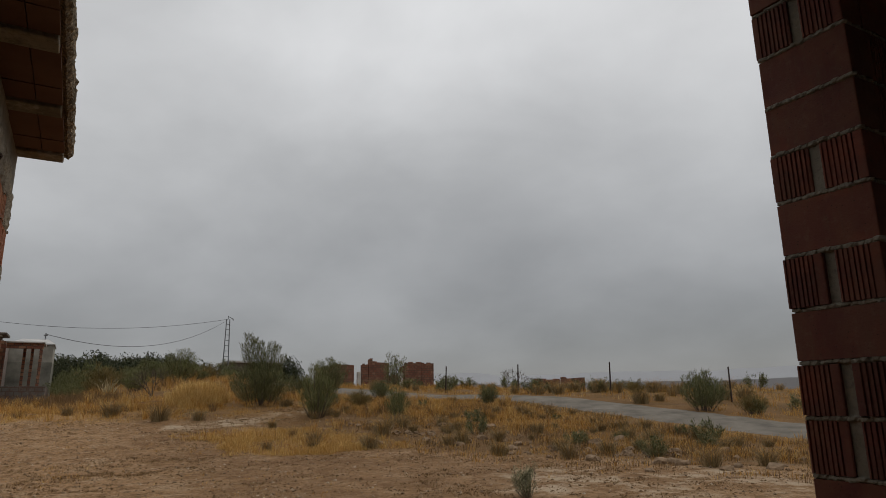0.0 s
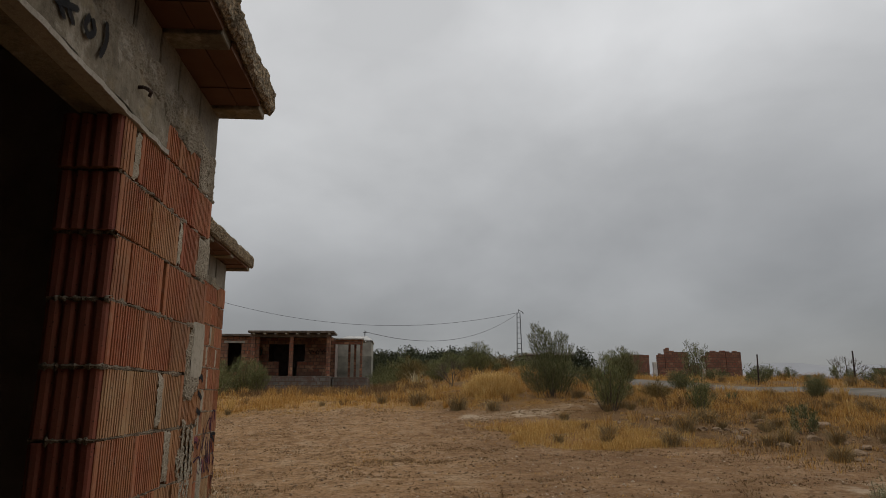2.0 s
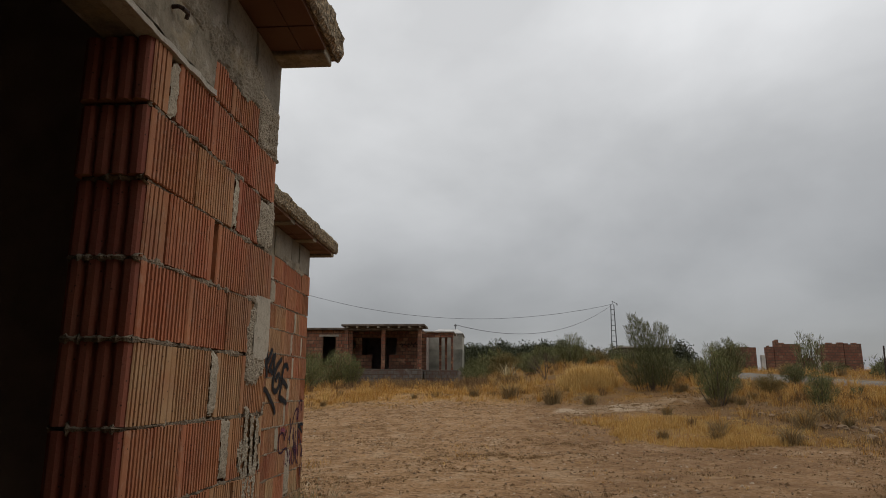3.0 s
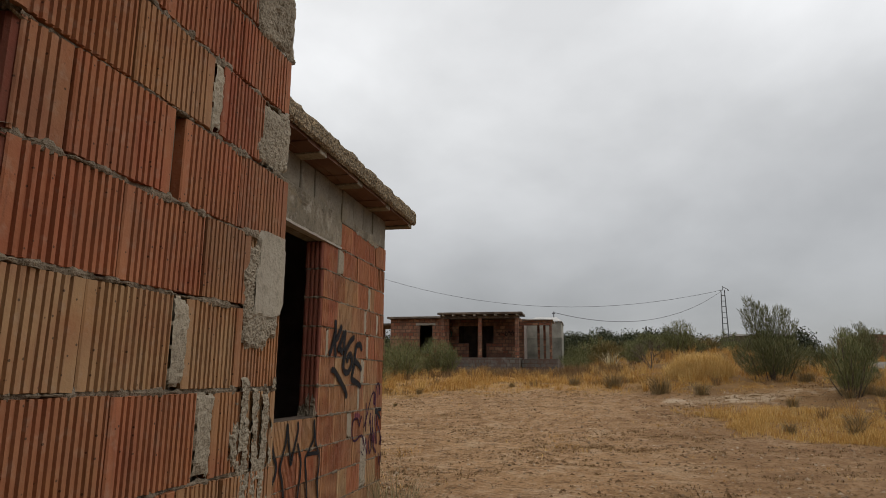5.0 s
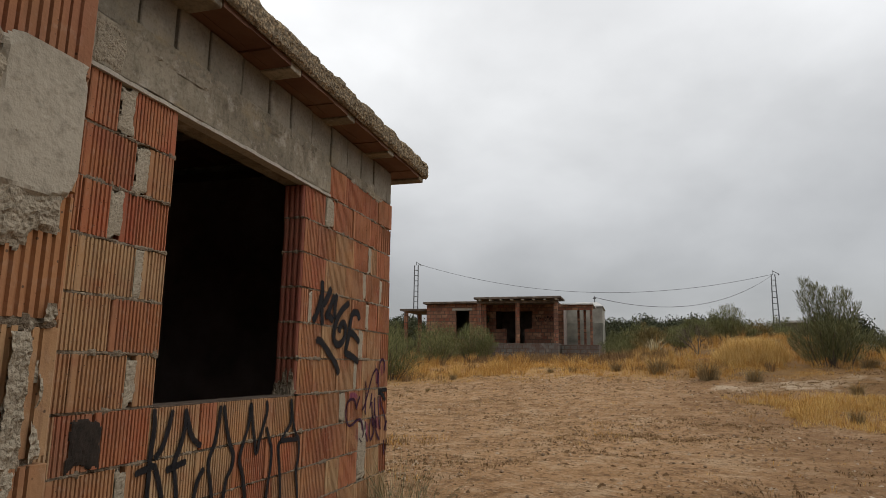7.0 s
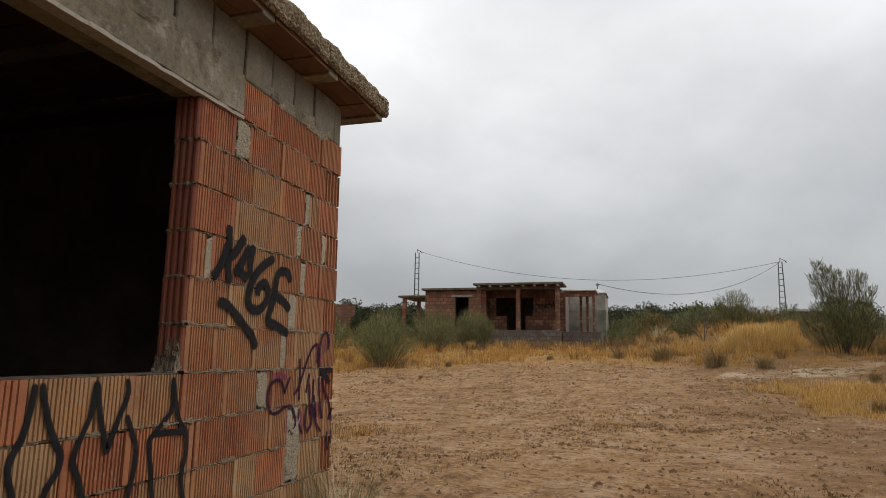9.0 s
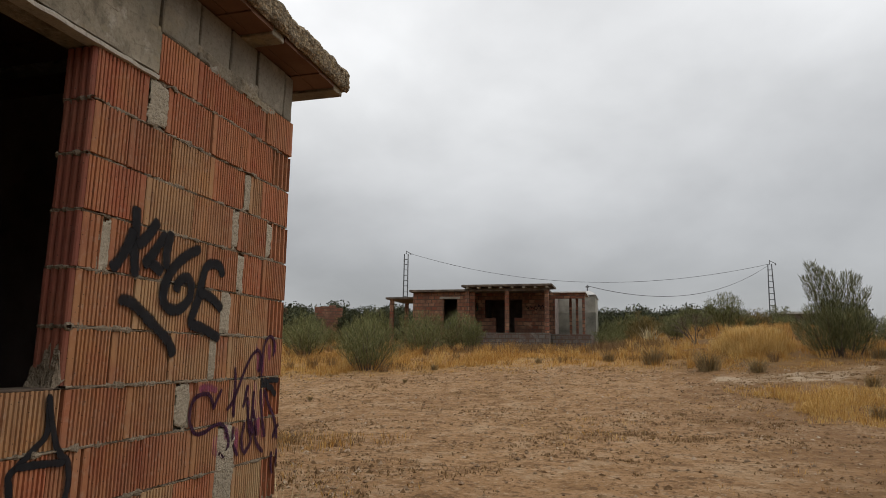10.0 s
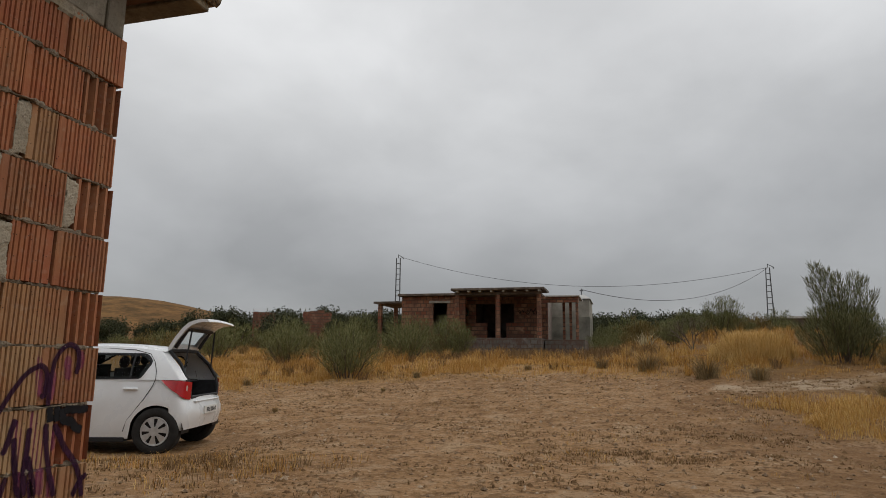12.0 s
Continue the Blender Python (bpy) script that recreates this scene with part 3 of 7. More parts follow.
# thrown mortar on the end of the projecting wall
smear(wall_near, XN, -4.065, YN + 0.004, 1.13, 1.435, 2.0, 0.012, 0.0052, ragged=0.6, fill=0.28, material=CRUMB, freq=10.0)
smear(wall_near, XN, -4.015, YN + 0.003, 1.215, 1.45, 3.0, 0.0165, 0.006, ragged=1.1, fill=0.50, material=RENDER, name="trowelled_patch", rough=0.12, freq=5.0)
smear(wall_near, XN, -4.08, YN + 0.004, 0.86, 1.06, 4.0, 0.012, 0.0055, ragged=1.25, fill=0.22, freq=14.0, ribs=0.052)
smear(wall_near, XN, -4.08, YN + 0.004, 0.50, 0.98, 6.5, 0.011, 0.0055, ragged=0.9, fill=0.30, freq=12.0, ribs=0.047)
smear(wall_near, XN, -4.06, YN + 0.004, 1.60, 1.84, 7.5, 0.010, ragged=0.85)
smear(wall_near, XN, -4.10, YN + 0.004, 1.98, 2.22, 8.5, 0.015, ragged=0.5)
smear(wall_near, XN, -4.55, -3.95, 2.10, 2.29, 12.5, 0.014, ragged=0.75, material=BEAM)
smear(wall_near, XN, -5.10, -4.5, 2.14, 2.30, 13.5, 0.012, ragged=0.7, material=BEAM)
smear(wall_far, 0.0, -3.0, -1.0, 2.15, 2.27, 22.5, 0.012, 0.012, ragged=0.55, material=BEAM, freq=4.0)
smear(wall_far, 0.0, -0.95, -0.02, 2.16, 2.27, 23.5, 0.010, 0.011, ragged=0.8, material=BEAM, freq=5.0)
smear(wall_far, 0.0, -0.52, -0.36, 0.2, 0.56, 24.5, 0.012, ragged=0.5)
smear(wall_far, 0.0, -2.98, -2.80, 2.0, 2.2, 25.5, 0.014, ragged=0.5)


def roof_slab(name, x_in, x_out, y0, y1, z, thick, seed, label):
    """Cantilevered slab: soffit of clay vaults between joists, ragged poured edge."""
    slab = thing(name, label, "roof slab", kind="structure")
    rnd = random.Random(seed)
    x_soffit = x_out - 0.035
    bm = bmesh.new()
    cols = []
    n = round((y1 - y0) / 0.012)
    for i in range(n + 1):
        y = y0 + (y1 - y0) * i / n
        e = 0.014 * fbm(y * 7, seed) + 0.008 * fbm(y * 31, seed + 4) + 0.008 * fbm(y * 88, seed + 2)
        t = 0.018 * fbm(y * 5 + 3, seed) + 0.012 * fbm(y * 27, seed + 9) + 0.010 * fbm(y * 80, seed + 6)
        j = rnd.uniform
        face = [(x_out - 0.004 + e + 0.006 * fbm(y * 50, f * 9, 1) - 0.04 * max(0.0, f - 0.75) / 0.25 + j(-0.0045, 0.004), y + j(-0.004, 0.004), z + 0.04 + f * (thick - 0.04) + f * t + j(-0.003, 0.003)) for f in (0.0, 0.16, 0.33, 0.5, 0.67, 0.84, 1.0)]
        cols.append([bm.verts.new(p) for p in (
            (x_in, y, z + 0.04), (x_soffit, y, z + 0.03), (x_out - 0.022 + 0.5 * e, y, z + 0.022 + 0.25 * t), *face,
            (x_out - 0.09 + j(-0.01, 0.01), y, z + thick + 0.012 + t + j(-0.006, 0.012)), (x_out - 0.14, y, z + thick + 0.02 + 0.6 * t), (x_in, y, z + thick + 0.03))])
    for a, b in zip(cols, cols[1:]):
        for k in range(len(a) - 1):
            bm.faces.new((a[k], a[k + 1], b[k + 1], b[k]))
    bm.faces.new(cols[0])
    bm.faces.new(cols[-1][::-1])
    part("slab_edge", bm, SLAB, slab, "crumbling gravel concrete edge")
    # joists and clay vaults of the underside
    y = y1 - 0.03
    while y > y0 + 0.3:
        part("joist", box_bm((x_in, x_soffit - 0.005, y - 0.11, y, z - 0.012, z + 0.03), bevel=0.004), BEAM, slab)
        bm = bmesh.new()
        gap = 0.58 if name.endswith("north") else 0.52
        ya, yb = y - 0.11 - gap, y - 0.112
        for k in range(3):
            p, q = ya + (yb - ya) * k / 3, ya + (yb - ya) * (k + 1) / 3
            lift = 0.006 if k == 1 else 0.0
            tilt = rnd.uniform(-0.004, 0.004)
            xa = x_in
            while xa < x_soffit - 0.03:
                xb = min(xa + 0.25, x_soffit)
                vs = add_box(bm, xa + 0.002, xb - 0.002, p + 0.002, q - 0.002, z + 0.002 + lift + tilt, z + 0.03)
                xa = xb
        part("clay_vault", bm, SOFFIT, slab)
        y -= 0.11 + gap
    return slab


roof_slab("roof_slab_north", -6.2, 0.21, YN + 0.002, 0.30, ZF, 0.17, 3.0, "weathered concrete roof slab with clay soffit over window wall")
roof_slab("roof_slab_south", -6.2, 1.185, -9.35, YN + 0.03, ZN, 0.19, 8.0, "crumbling concrete roof slab overhanging the doorway")

# bent reinforcing bar that sticks out of the lintel
rebar = bmesh.new()
pts = [(XN - 0.02, -4.765, 2.115), (XN + 0.02, -4.765, 2.117), (XN + 0.028, -4.758, 2.115), (XN + 0.03, -4.73, 2.118), (XN + 0.022, -4.722, 2.105)]
for a, b in zip(pts, pts[1:]):
    add_tube(rebar, a, b, 0.006, sides=8)
tagged(new("reinforcing_bar", mesh_of("reinforcing_bar", rebar, RUST)), "rusty bent steel bar sticking out of the lintel", "steel bar")

# ---- road to the east ----
def road():
    """Worn asphalt lane with pale verges: it passes north-west to south-east beyond the scrub."""
    left = [(-2.0, 62.0), (6.0, 37.0), (12.0, 24.5), (15.2, 17.2), (16.6, 13.0), (17.1, 9.5), (17.6, 6.5), (18.1, 3.4), (19.2, -2.0), (21.5, -14.0), (26.0, -40.0)]
    right = [(1.0, 64.0), (9.0, 38.5), (14.8, 25.2), (17.9, 17.8), (19.4, 13.2), (20.2, 9.8), (20.9, 6.8), (21.6, 3.6), (22.8, -2.0), (25.2, -14.0), (30.0, -40.0)]

    def along(pts, t):
        t *= len(pts) - 1
        i = min(int(t), len(pts) - 2)
        f = t - i
        return Vector(pts[i]).lerp(Vector(pts[i + 1]), f)

    n, m = 160, 8
    verts, faces = [], []
    for i in range(n + 1):
        a, b = along(left, i / n), along(right, i / n)
        for j in range(m + 1):
            p = a.lerp(b, j / m)
            crown = 0.07 - 0.10 * (abs(j / m - 0.5) * 2) ** 3
            e = 0.12 * fbm(p.x * 0.8, p.y * 0.8) if j in (0, m) else 0
            verts.append((p.x + e, p.y, ground_z(p.x, p.y) + crown))
    for i in range(n):
        for j in range(m):
            q = i * (m + 1) + j
            faces.append((q, q + 1, q + m + 2, q + m + 1))
    me = raw_mesh("road", verts, faces, ASPHALT)
    me.polygons.foreach_set("use_smooth", [True] * len(me.polygons))
    return tagged(new("road", me), "narrow worn grey asphalt road between scrub verges", "road", kind="structure")


road()


# ---- the half-built house on the rise ----
def far_house():
    h = thing("unfinished_house", "flat-roofed half-built brick house with open porch", "house")
    g = 1.0
    # porch: plinth, posts, slab with joist ends
    part("plinth", box_bm((-6.15, -1.85, 28.75, 32.0, g, 2.09)), BLOCKWORK, h, "grey block plinth")
    for x in (-5.98, -3.95, -1.97):
        part("post", box_bm((x - 0.10, x + 0.10, 28.9, 29.1, 2.09, 4.17), bevel=0.01), FAR_BRICK, h)
    part("porch_beam", box_bm((-6.12, -1.83, 28.88, 29.12, 4.17, 4.30)), FAR_CONCRETE, h)
    part("porch_slab", box_bm((-6.2, -1.65, 28.5, 30.4, 4.36, 4.47), bevel=0.015), FAR_CONCRETE, h, "dark weathered slab edge")
    part("main_slab", box_bm((-6.2, -2.1, 30.42, 36.2, 4.36, 4.45)), FAR_CONCRETE, h)
    for k in range(8):
        x = -5.9 + k * 0.57
        part("joist_end", box_bm((x - 0.06, x + 0.06, 28.55, 29.3, 4.28, 4.36)), FAR_PLASTER, h)
    # back wall of the porch, with a window joined to a doorway
    part("wall", box_bm((-6.9, -5.72, 32, 32.2, 2.09, 4.36), (-5.72, -3.65, 32, 32.2, 4.0, 4.36), (-3.65, -1.9, 32, 32.2, 2.09, 4.36), (-5.72, -5.12, 32, 32.2, 2.09, 3.0), (-4.07, -3.65, 32, 32.2, 2.09, 3.0)), FAR_BRICK, h, "rough red brick back wall")
    # west wing
    part("wing_wall", box_bm((-9.7, -7.93, 31.4, 31.6, g, 4.38), (-7.93, -7.16, 31.4, 31.6, 4.02, 4.38), (-7.16, -6.15, 31.4, 31.6, g, 4.38), (-7.93, -7.16, 31.4, 31.6, g, 2.4), (-9.7, -9.5, 31.6, 36, g, 4.38)), FAR_BRICK, h, "brick wing with doorway")
    part("wing_lintel", box_bm((-8.15, -6.98, 31.37, 31.62, 4.02, 4.14)), FAR_PLASTER, h)
    part("wing_slab", box_bm((-9.85, -6.22, 31.1, 36.2, 4.40, 4.52), bevel=0.015), FAR_CONCRETE, h)
    part("west_porch_slab", box_bm((-11.5, -9.86, 31.8, 35, 4.08, 4.19)), FAR_CONCRETE, h)
    for y in (32.0, 34.6):
        part("west_porch_post", box_bm((-11.3, -11.1, y, y + 0.2, g, 4.08)), FAR_BRICK, h)
    # carport to the east
    part("carport_roof", box_bm((-1.75, -0.13, 29.8, 32.5, 4.12, 4.19), bevel=0.01), SHEET, h, "thin grey carport roof")
    part("carport_beam", box_bm((-1.72, -0.18, 29.95, 30.15, 3.86, 4.12)), FAR_BRICK, h)
    for x, y in ((-1.07, 32.0), (-0.73, 32.0), (-0.27, 30.0)):
        part("carport_post", box_bm((x - 0.065, x + 0.065, y, y + 0.13, 1.6, 3.86 if y < 31 else 4.12)), FAR_BRICK, h)
    part("carport_floor", box_bm((-1.8, 0.1, 29.7, 34.4, g, 2.05)), BLOCKWORK, h)
    # unlit rooms behind
    part("inner_wall", box_bm((-9.5, -6.22, 36.0, 36.15, g, 4.41), (-6.22, -1.95, 36.0, 36.15, g, 4.37), (-2.1, -1.95, 32.2, 36.0, g, 4.36), (-6.35, -6.15, 32.2, 36.0, g, 4.36)), INNER_BRICK, h)
    bm = bmesh.new()
    pen = random.Random(6)
    for k in range(7):
        x = -3.35 + 0.15 * k
        pts = [Vector((x + pen.uniform(-0.08, 0.12), 31.992, pen.uniform(3.35, 3.75))) for _ in range(4)]
        for a, b in zip(pts, pts[1:]):
            add_tube(bm, a, b, 0.016, sides=4)
    part("graffiti", bm, MARK_BLACK, h, "black graffiti scrawl")
    bm = bmesh.new()
    ring = [Vector((-6.3 + 0.17 * math.cos(a * math.pi / 8), 31.99, 3.55 + 0.2 * math.sin(a * math.pi / 8))) for a in range(17)]
    for a, b in zip(ring, ring[1:]):
        add_tube(bm, a, b, 0.03, sides=4)
    part("green_mark", bm, GREEN_PAINT, h, "faded green painted ring")
    return h


far_house()


def shed():
    s = thing("shed", "grey plastered shed with pale hipped roof", "shed")
    x0, x1, y0, y1 = -2.0, 0.11, 34.5, 37.8
    base, eave, top = 1.2, 4.42, 4.84
    part("wall", box_bm((x0, x1, y0, y1, base, eave), bevel=0.02), FAR_PLASTER, s)
    # the shed wall is darker below z 3.46
    part("dado", box_bm((x0 + 0.01, x1 + 0.012, y0 - 0.012, y1 - 0.01, base - 0.1, 3.46), bevel=0.01), FAR_LOWER_COAT, s, "darker coat on the lower wall")
    mid = (y0 + y1) / 2
    roof = bmesh.new()
    e = 0.06
    low = [roof.verts.new(p) for p in ((x0 - e, y0 - e, eave), (x1 + e, y0 - e, eave), (x1 + e, y1 + e, eave), (x0 - e, y1 + e, eave))]
    rim = [roof.verts.new(v.co + Vector((0, 0, 0.04))) for v in low]
    a, b = roof.verts.new((x0 + 0.5, mid, top)), roof.verts.new((-0.24, mid, top))
    roof.faces.new(low[::-1])
    for i in range(4):
        j = (i + 1) % 4
        roof.faces.new((low[i], low[j], rim[j], rim[i]))
    for f in ((rim[0], rim[1], b, a), (rim[1], rim[2], b), (rim[2], rim[3], a, b), (rim[3], rim[0], a)):
        roof.faces.new(f)
    bmesh.ops.recalc_face_normals(roof, faces=roof.faces[:])
    part("roof", roof, SHEET, s, "pale fibre cement roof")
    pole = bmesh.new()
    add_tube(pole, (-0.4, 36.2, 4.5), (-0.4, 36.2, 5.2), 0.035)
    add_box(pole, -0.5, -0.3, 36.15, 36.25, 5.05, 5.12)
    part("service_pole", pole, STEEL, s)
    return s


shed()


def lattice_tower(x, y, base, top, w0, w1, label):
    t = thing("lattice_tower", label, "pylon", pose(x, y, base), group="lattice towers of the power line")
    h = top - base
    corners = [(-1, -1), (1, -1), (1, 1), (-1, 1)]

    def at(c, z):
        w = (w0 + (w1 - w0) * z / h) / 2
        return Vector((c[0] * w, c[1] * w * 0.35, z))

    for c in corners:
        bm = bmesh.new()
        add_tube(bm, at(c, 0), at(c, h), 0.042, 0.035, 4)
        part("leg", bm, STEEL, t)
    n = round(h / 0.52)
    for i in range(1, n):
        bm = bmesh.new()
        za = h * i / n
        for k in range(4):
            add_tube(bm, at(corners[k], za), at(corners[(k + 1) % 4], za), 0.024, sides=4)
        part("rung", bm, STEEL, t)
    head = bmesh.new()
    add_tube(head, (0, 0, h), (0, 0, h + 0.35), 0.03, sides=6)
    add_tube(head, (0, 0, h + 0.3), (0.45, 0, h + 0.05), 0.03, sides=6)
    add_tube(head, (0.45, 0, h + 0.05), (0.5, 0, h - 0.1), 0.05, sides=6)
    part("insulator", head, STEEL, t)
    return t


lattice_tower(-19.2, 57.5, 2.4, 10.9, 0.46, 0.38, "narrow grey steel lattice tower behind the house")
lattice_tower(14.2, 59.7, 2.0, 9.37, 0.62, 0.30, "tapering grey steel lattice tower above scrub")


def cable(a, b, sag, label):
    bm = bmesh.new()
    a, b = Vector(a), Vector(b)
    pts = [a.lerp(b, i / 28) - Vector((0, 0, sag * 4 * (i / 28) * (1 - i / 28))) for i in range(29)]
    for p, q in zip(pts, pts[1:]):
        add_tube(bm, p, q, 0.016, sides=4)
    return tagged(new("overhead_cable", mesh_of("overhead_cable", bm, WIRE)), label, "cable", "overhead cables")


cable((-18.95, 57.5, 11.0), (14.2, 59.7, 9.38), 2.25, "thin sagging cable hung between two lattice towers")
cable((14.2, 59.7, 9.35), (-0.4, 36.2, 5.15), 1.55, "thin sagging cable from lattice tower to shed")


def ruin(name, x0, y0, turn, pieces, material, label, jambs=()):
    """Roofless brick walls; pieces: (from, to, top) along the front, each with a stub behind."""
    r = thing(name, label, "ruin", pose(x0, y0, ground_z(x0, y0) - 0.4, 0, 0, turn))
    for a, b, top in pieces:
        steps = [(a + (b - a) * k / 4, a + (b - a) * (k + 1) / 4, top + 0.4 + 0.16 * fbm(a * 3 + k * 1.7, top * 5)) for k in range(4)]
        part("wall", box_bm(*[(p, q, 0, 0.25, 0, t) for p, q, t in steps]), material, r)
    for a in jambs:
        part("door_jamb", box_bm((a, a + 0.28, -0.02, 0.27, 0, 2.4)), LIMEWASH, r, "whitewashed door jamb")
    for a, b, top in pieces[:1] + pieces[-1:]:
        part("side_wall", box_bm((a, a + 0.25, 0.252, 4.5, 0, top + 0.3)), material, r)
    return r


ruin("brick_ruin", 20.1, 45, 0, [(0, 1.9, 2.6), (2.6, 3.2, 2.6), (3.25, 3.6, 3.15), (3.6, 5.2, 2.85), (5.2, 6.0, 1.8), (6.7, 8.3, 2.9), (8.35, 9.6, 2.85)], RUIN_BRICK, "long roofless ruin of bright red brick walls", (2.25, 6.25))
ruin("brick_ruin", 30.1, 30.7, -39, [(0, 1.9, 1.15), (1.95, 3.65, 1.2)], RUIN_BRICK, "low broken red brick walls in dry scrub")
ruin("brick_ruin", 50.2, 27.0, -56, [(0, 0.5, 1.15), (0.9, 2.7, 0.95)], RUIN_BRICK, "low broken red brick walls far off")
ruin("brick_ruin", -23.0, 38.2, 27, [(0, 1.5, 2.6), (3.4, 5.4, 2.75)], RUIN_BRICK, "red brick wall stubs half hidden among olive trees")
far_shed = thing("long_shed", "long low grey farm shed on the skyline", "shed")
part("wall", box_bm((19.4, 26.5, 84, 92, 2.0, 6.5)), FAR_CONCRETE, far_shed)
part("roof", box_bm((19.1, 27.0, 83.6, 92.4, 6.5, 6.75)), SHEET, far_shed)


def fence_post(x, y, h, r=0.038):
    p = bmesh.new()
    z = ground_z(x, y) - 0.1
    add_tube(p, (0, 0, 0), (0.02, 0.0, h), r, r * 0.8, 7)
    ob = new("fence_post", mesh_of("fence_post", p, RUST))
    ob.matrix_world = pose(x, y, z, fbm(x, y) * 4, fbm(y, x) * 4)
    return tagged(ob, "dark slim fence post standing in roadside scrub", "post", "fence posts along the road")


for x, y, h in ((17.6, 21.3, 1.42), (20.4, 19.0, 1.5), (22.3, 14.6, 1.5), (24.4, 10.0, 1.5)):
    fence_post(x, y, h)
for x, y, h in ((29.0, 47.0, 3.6),):
    fence_post(x, y, h, 0.07)


# hazy range on the eastern horizon; the haze is put into its pale grey
def hazy_range():
    verts, faces = [], []
    n = 90
    for i in range(n + 1):
        a = radians(-8 - 100 * i / n)
        d = 3300
        x, y = -math.sin(a) * d, math.cos(a) * d
        fade = bump01(i / n, -0.05, 0.25, 0.9, 1.2)
        h = 60 + 95 * fade * (0.75 + 0.35 * fbm(i * 0.09, 2.0))
        verts += [(x, y, -40), (x, y, h * 0.6), (x * 1.03, y * 1.03, h)]
    for i in range(n):
        for k in range(2):
            faces.append((3 * i + k, 3 * i + 3 + k, 3 * i + 4 + k, 3 * i + 1 + k))
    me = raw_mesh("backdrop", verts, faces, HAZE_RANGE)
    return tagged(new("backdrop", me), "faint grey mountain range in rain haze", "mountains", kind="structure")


hazy_range()

# ---- plants ----
def blades_mesh(name, roots, material, rnd, lean=0.35, width=0.008):
    """roots: (x, y, z, height, count, spread). Each blade is a bent sliver."""
    verts, faces = [], []
    for x, y, z, h, count, spread in roots:
        for _ in range(count):
            a = rnd.uniform(0, 2 * math.pi)
            d = spread * math.sqrt(rnd.random())
            bx, by = x + d * math.cos(a), y + d * math.sin(a)
            hh = h * rnd.uniform(0.55, 1.1)
            out = rnd.uniform(0.1, 1.0) * lean * hh
            la = a + rnd.uniform(-0.9, 0.9)
            tx, ty = bx + out * math.cos(la), by + out * math.sin(la)
            sa = rnd.uniform(0, math.pi)
            w = width * rnd.uniform(0.6, 1.3)
            sx, sy = w * math.cos(sa), w * math.sin(sa)
            k = len(verts)
            mx, my = bx + 0.35 * (tx - bx), by + 0.35 * (ty - by)
            verts += [(bx - sx, by - sy, z - 0.02), (bx + sx, by + sy, z - 0.02), (mx + 0.7 * sx, my + 0.7 * sy, z + 0.6 * hh), (mx - 0.7 * sx, my - 0.7 * sy, z + 0.6 * hh), (tx, ty, z + hh)]
            faces += [(k, k + 1, k + 2, k + 3), (k + 3, k + 2, k + 4)]
    return raw_mesh(name, verts, faces, material)


def stuff(name, me, label, category):
    return tagged(new(name, me), label, category, kind="stuff")


grass_rnd = random.Random(21)


def scatter(n, x0, x1, y0, y1, want):
    out = []
    for _ in range(n):
        x, y = grass_rnd.uniform(x0, x1), grass_rnd.uniform(y0, y1)
        w = want(x, y)
        if grass_rnd.random() < w:
            out.append((x, y, w))
    return out


def on_road(x, y):
    pts = [(-0.5, 63), (7.5, 37.7), (13.4, 24.8), (16.5, 17.5), (18.0, 13.1), (18.6, 9.6), (19.2, 6.6), (19.8, 3.5), (21, -2), (23.3, -14), (28, -40)]
    for (ax, ay), (bx, by) in zip(pts, pts[1:]):
        if by <= y <= ay:
            f = (ay - y) / (ay - by)
            return abs(x - (ax + f * (bx - ax))) < 1.75
    return False


def clear_of_house(x, y):
    return not (x < 1.3 and y < 0.1) and not on_road(x, y) and not (-8.6 < x < -3.7 and 4.6 < y < 7.6) and not (-12 < x < 0.4 and 28.6 < y < 37)


def tufts(points, h0, h1, c0, c1, spread):
    return [(x, y, ground_z(x, y), grass_rnd.uniform(h0, h1) * (0.5 + 0.5 * w), grass_rnd.randint(c0, c1), spread * grass_rnd.uniform(0.6, 1.4)) for x, y, w in points if clear_of_house(x, y)]


def patchy(x, y, k=0.0):
    """Grass comes in clumps and thin places."""
    return max(0.12, min(1.0, 0.6 + 1.0 * fbm(x * 0.7 + k, y * 0.7, 5) + 0.7 * fbm(x * 2.1, y * 2.1, k)))


def tall(x, y):
    return 0.65 + 0.85 * max(0.0, min(1.0, 0.5 + 1.3 * fbm(x * 0.45, y * 0.45, 14)))


stuff("golden_grass", blades_mesh("golden_grass", tufts(scatter(11000, 2.2, 11, 6, 13.5, lambda x, y: tongue(x, y) * patchy(x, y)), 0.06, 0.24, 12, 20, 0.12), GOLD_GRASS, grass_rnd, 0.7, 0.0035), "thick golden dry grass in a low tongue on bare earth", "grass")
hedge = [(21.5, 43.2), (23.4, 42.6), (25.2, 43.4), (27.0, 42.8), (28.8, 43.5), (30.4, 43.0)]
foot = tufts(scatter(2600, -12.5, 3.0, 23.5, 28.5, lambda x, y: 0.25 + 0.9 * max(0.0, fbm(x * 0.6, y * 0.6, 40))), 0.18, 0.62, 9, 15, 0.2)
stuff("dry_weeds", blades_mesh("dry_weeds", foot, BROWN_GRASS, grass_rnd, 0.5, 0.008), "knee-high brown weeds along the plinth", "weeds")
bank = tufts(scatter(9000, 8.5, 17.5, -1.5, 15, lambda x, y: max(0.0, min(1.0, 0.25 + 1.1 * fbm(x * 0.6, y * 0.6, 50) + 0.35 * ease((x + 0.3 * y - 12) / 3))) * ease((x + 0.35 * y - 9.8) / 2.5)), 0.06, 0.24, 8, 13, 0.16)
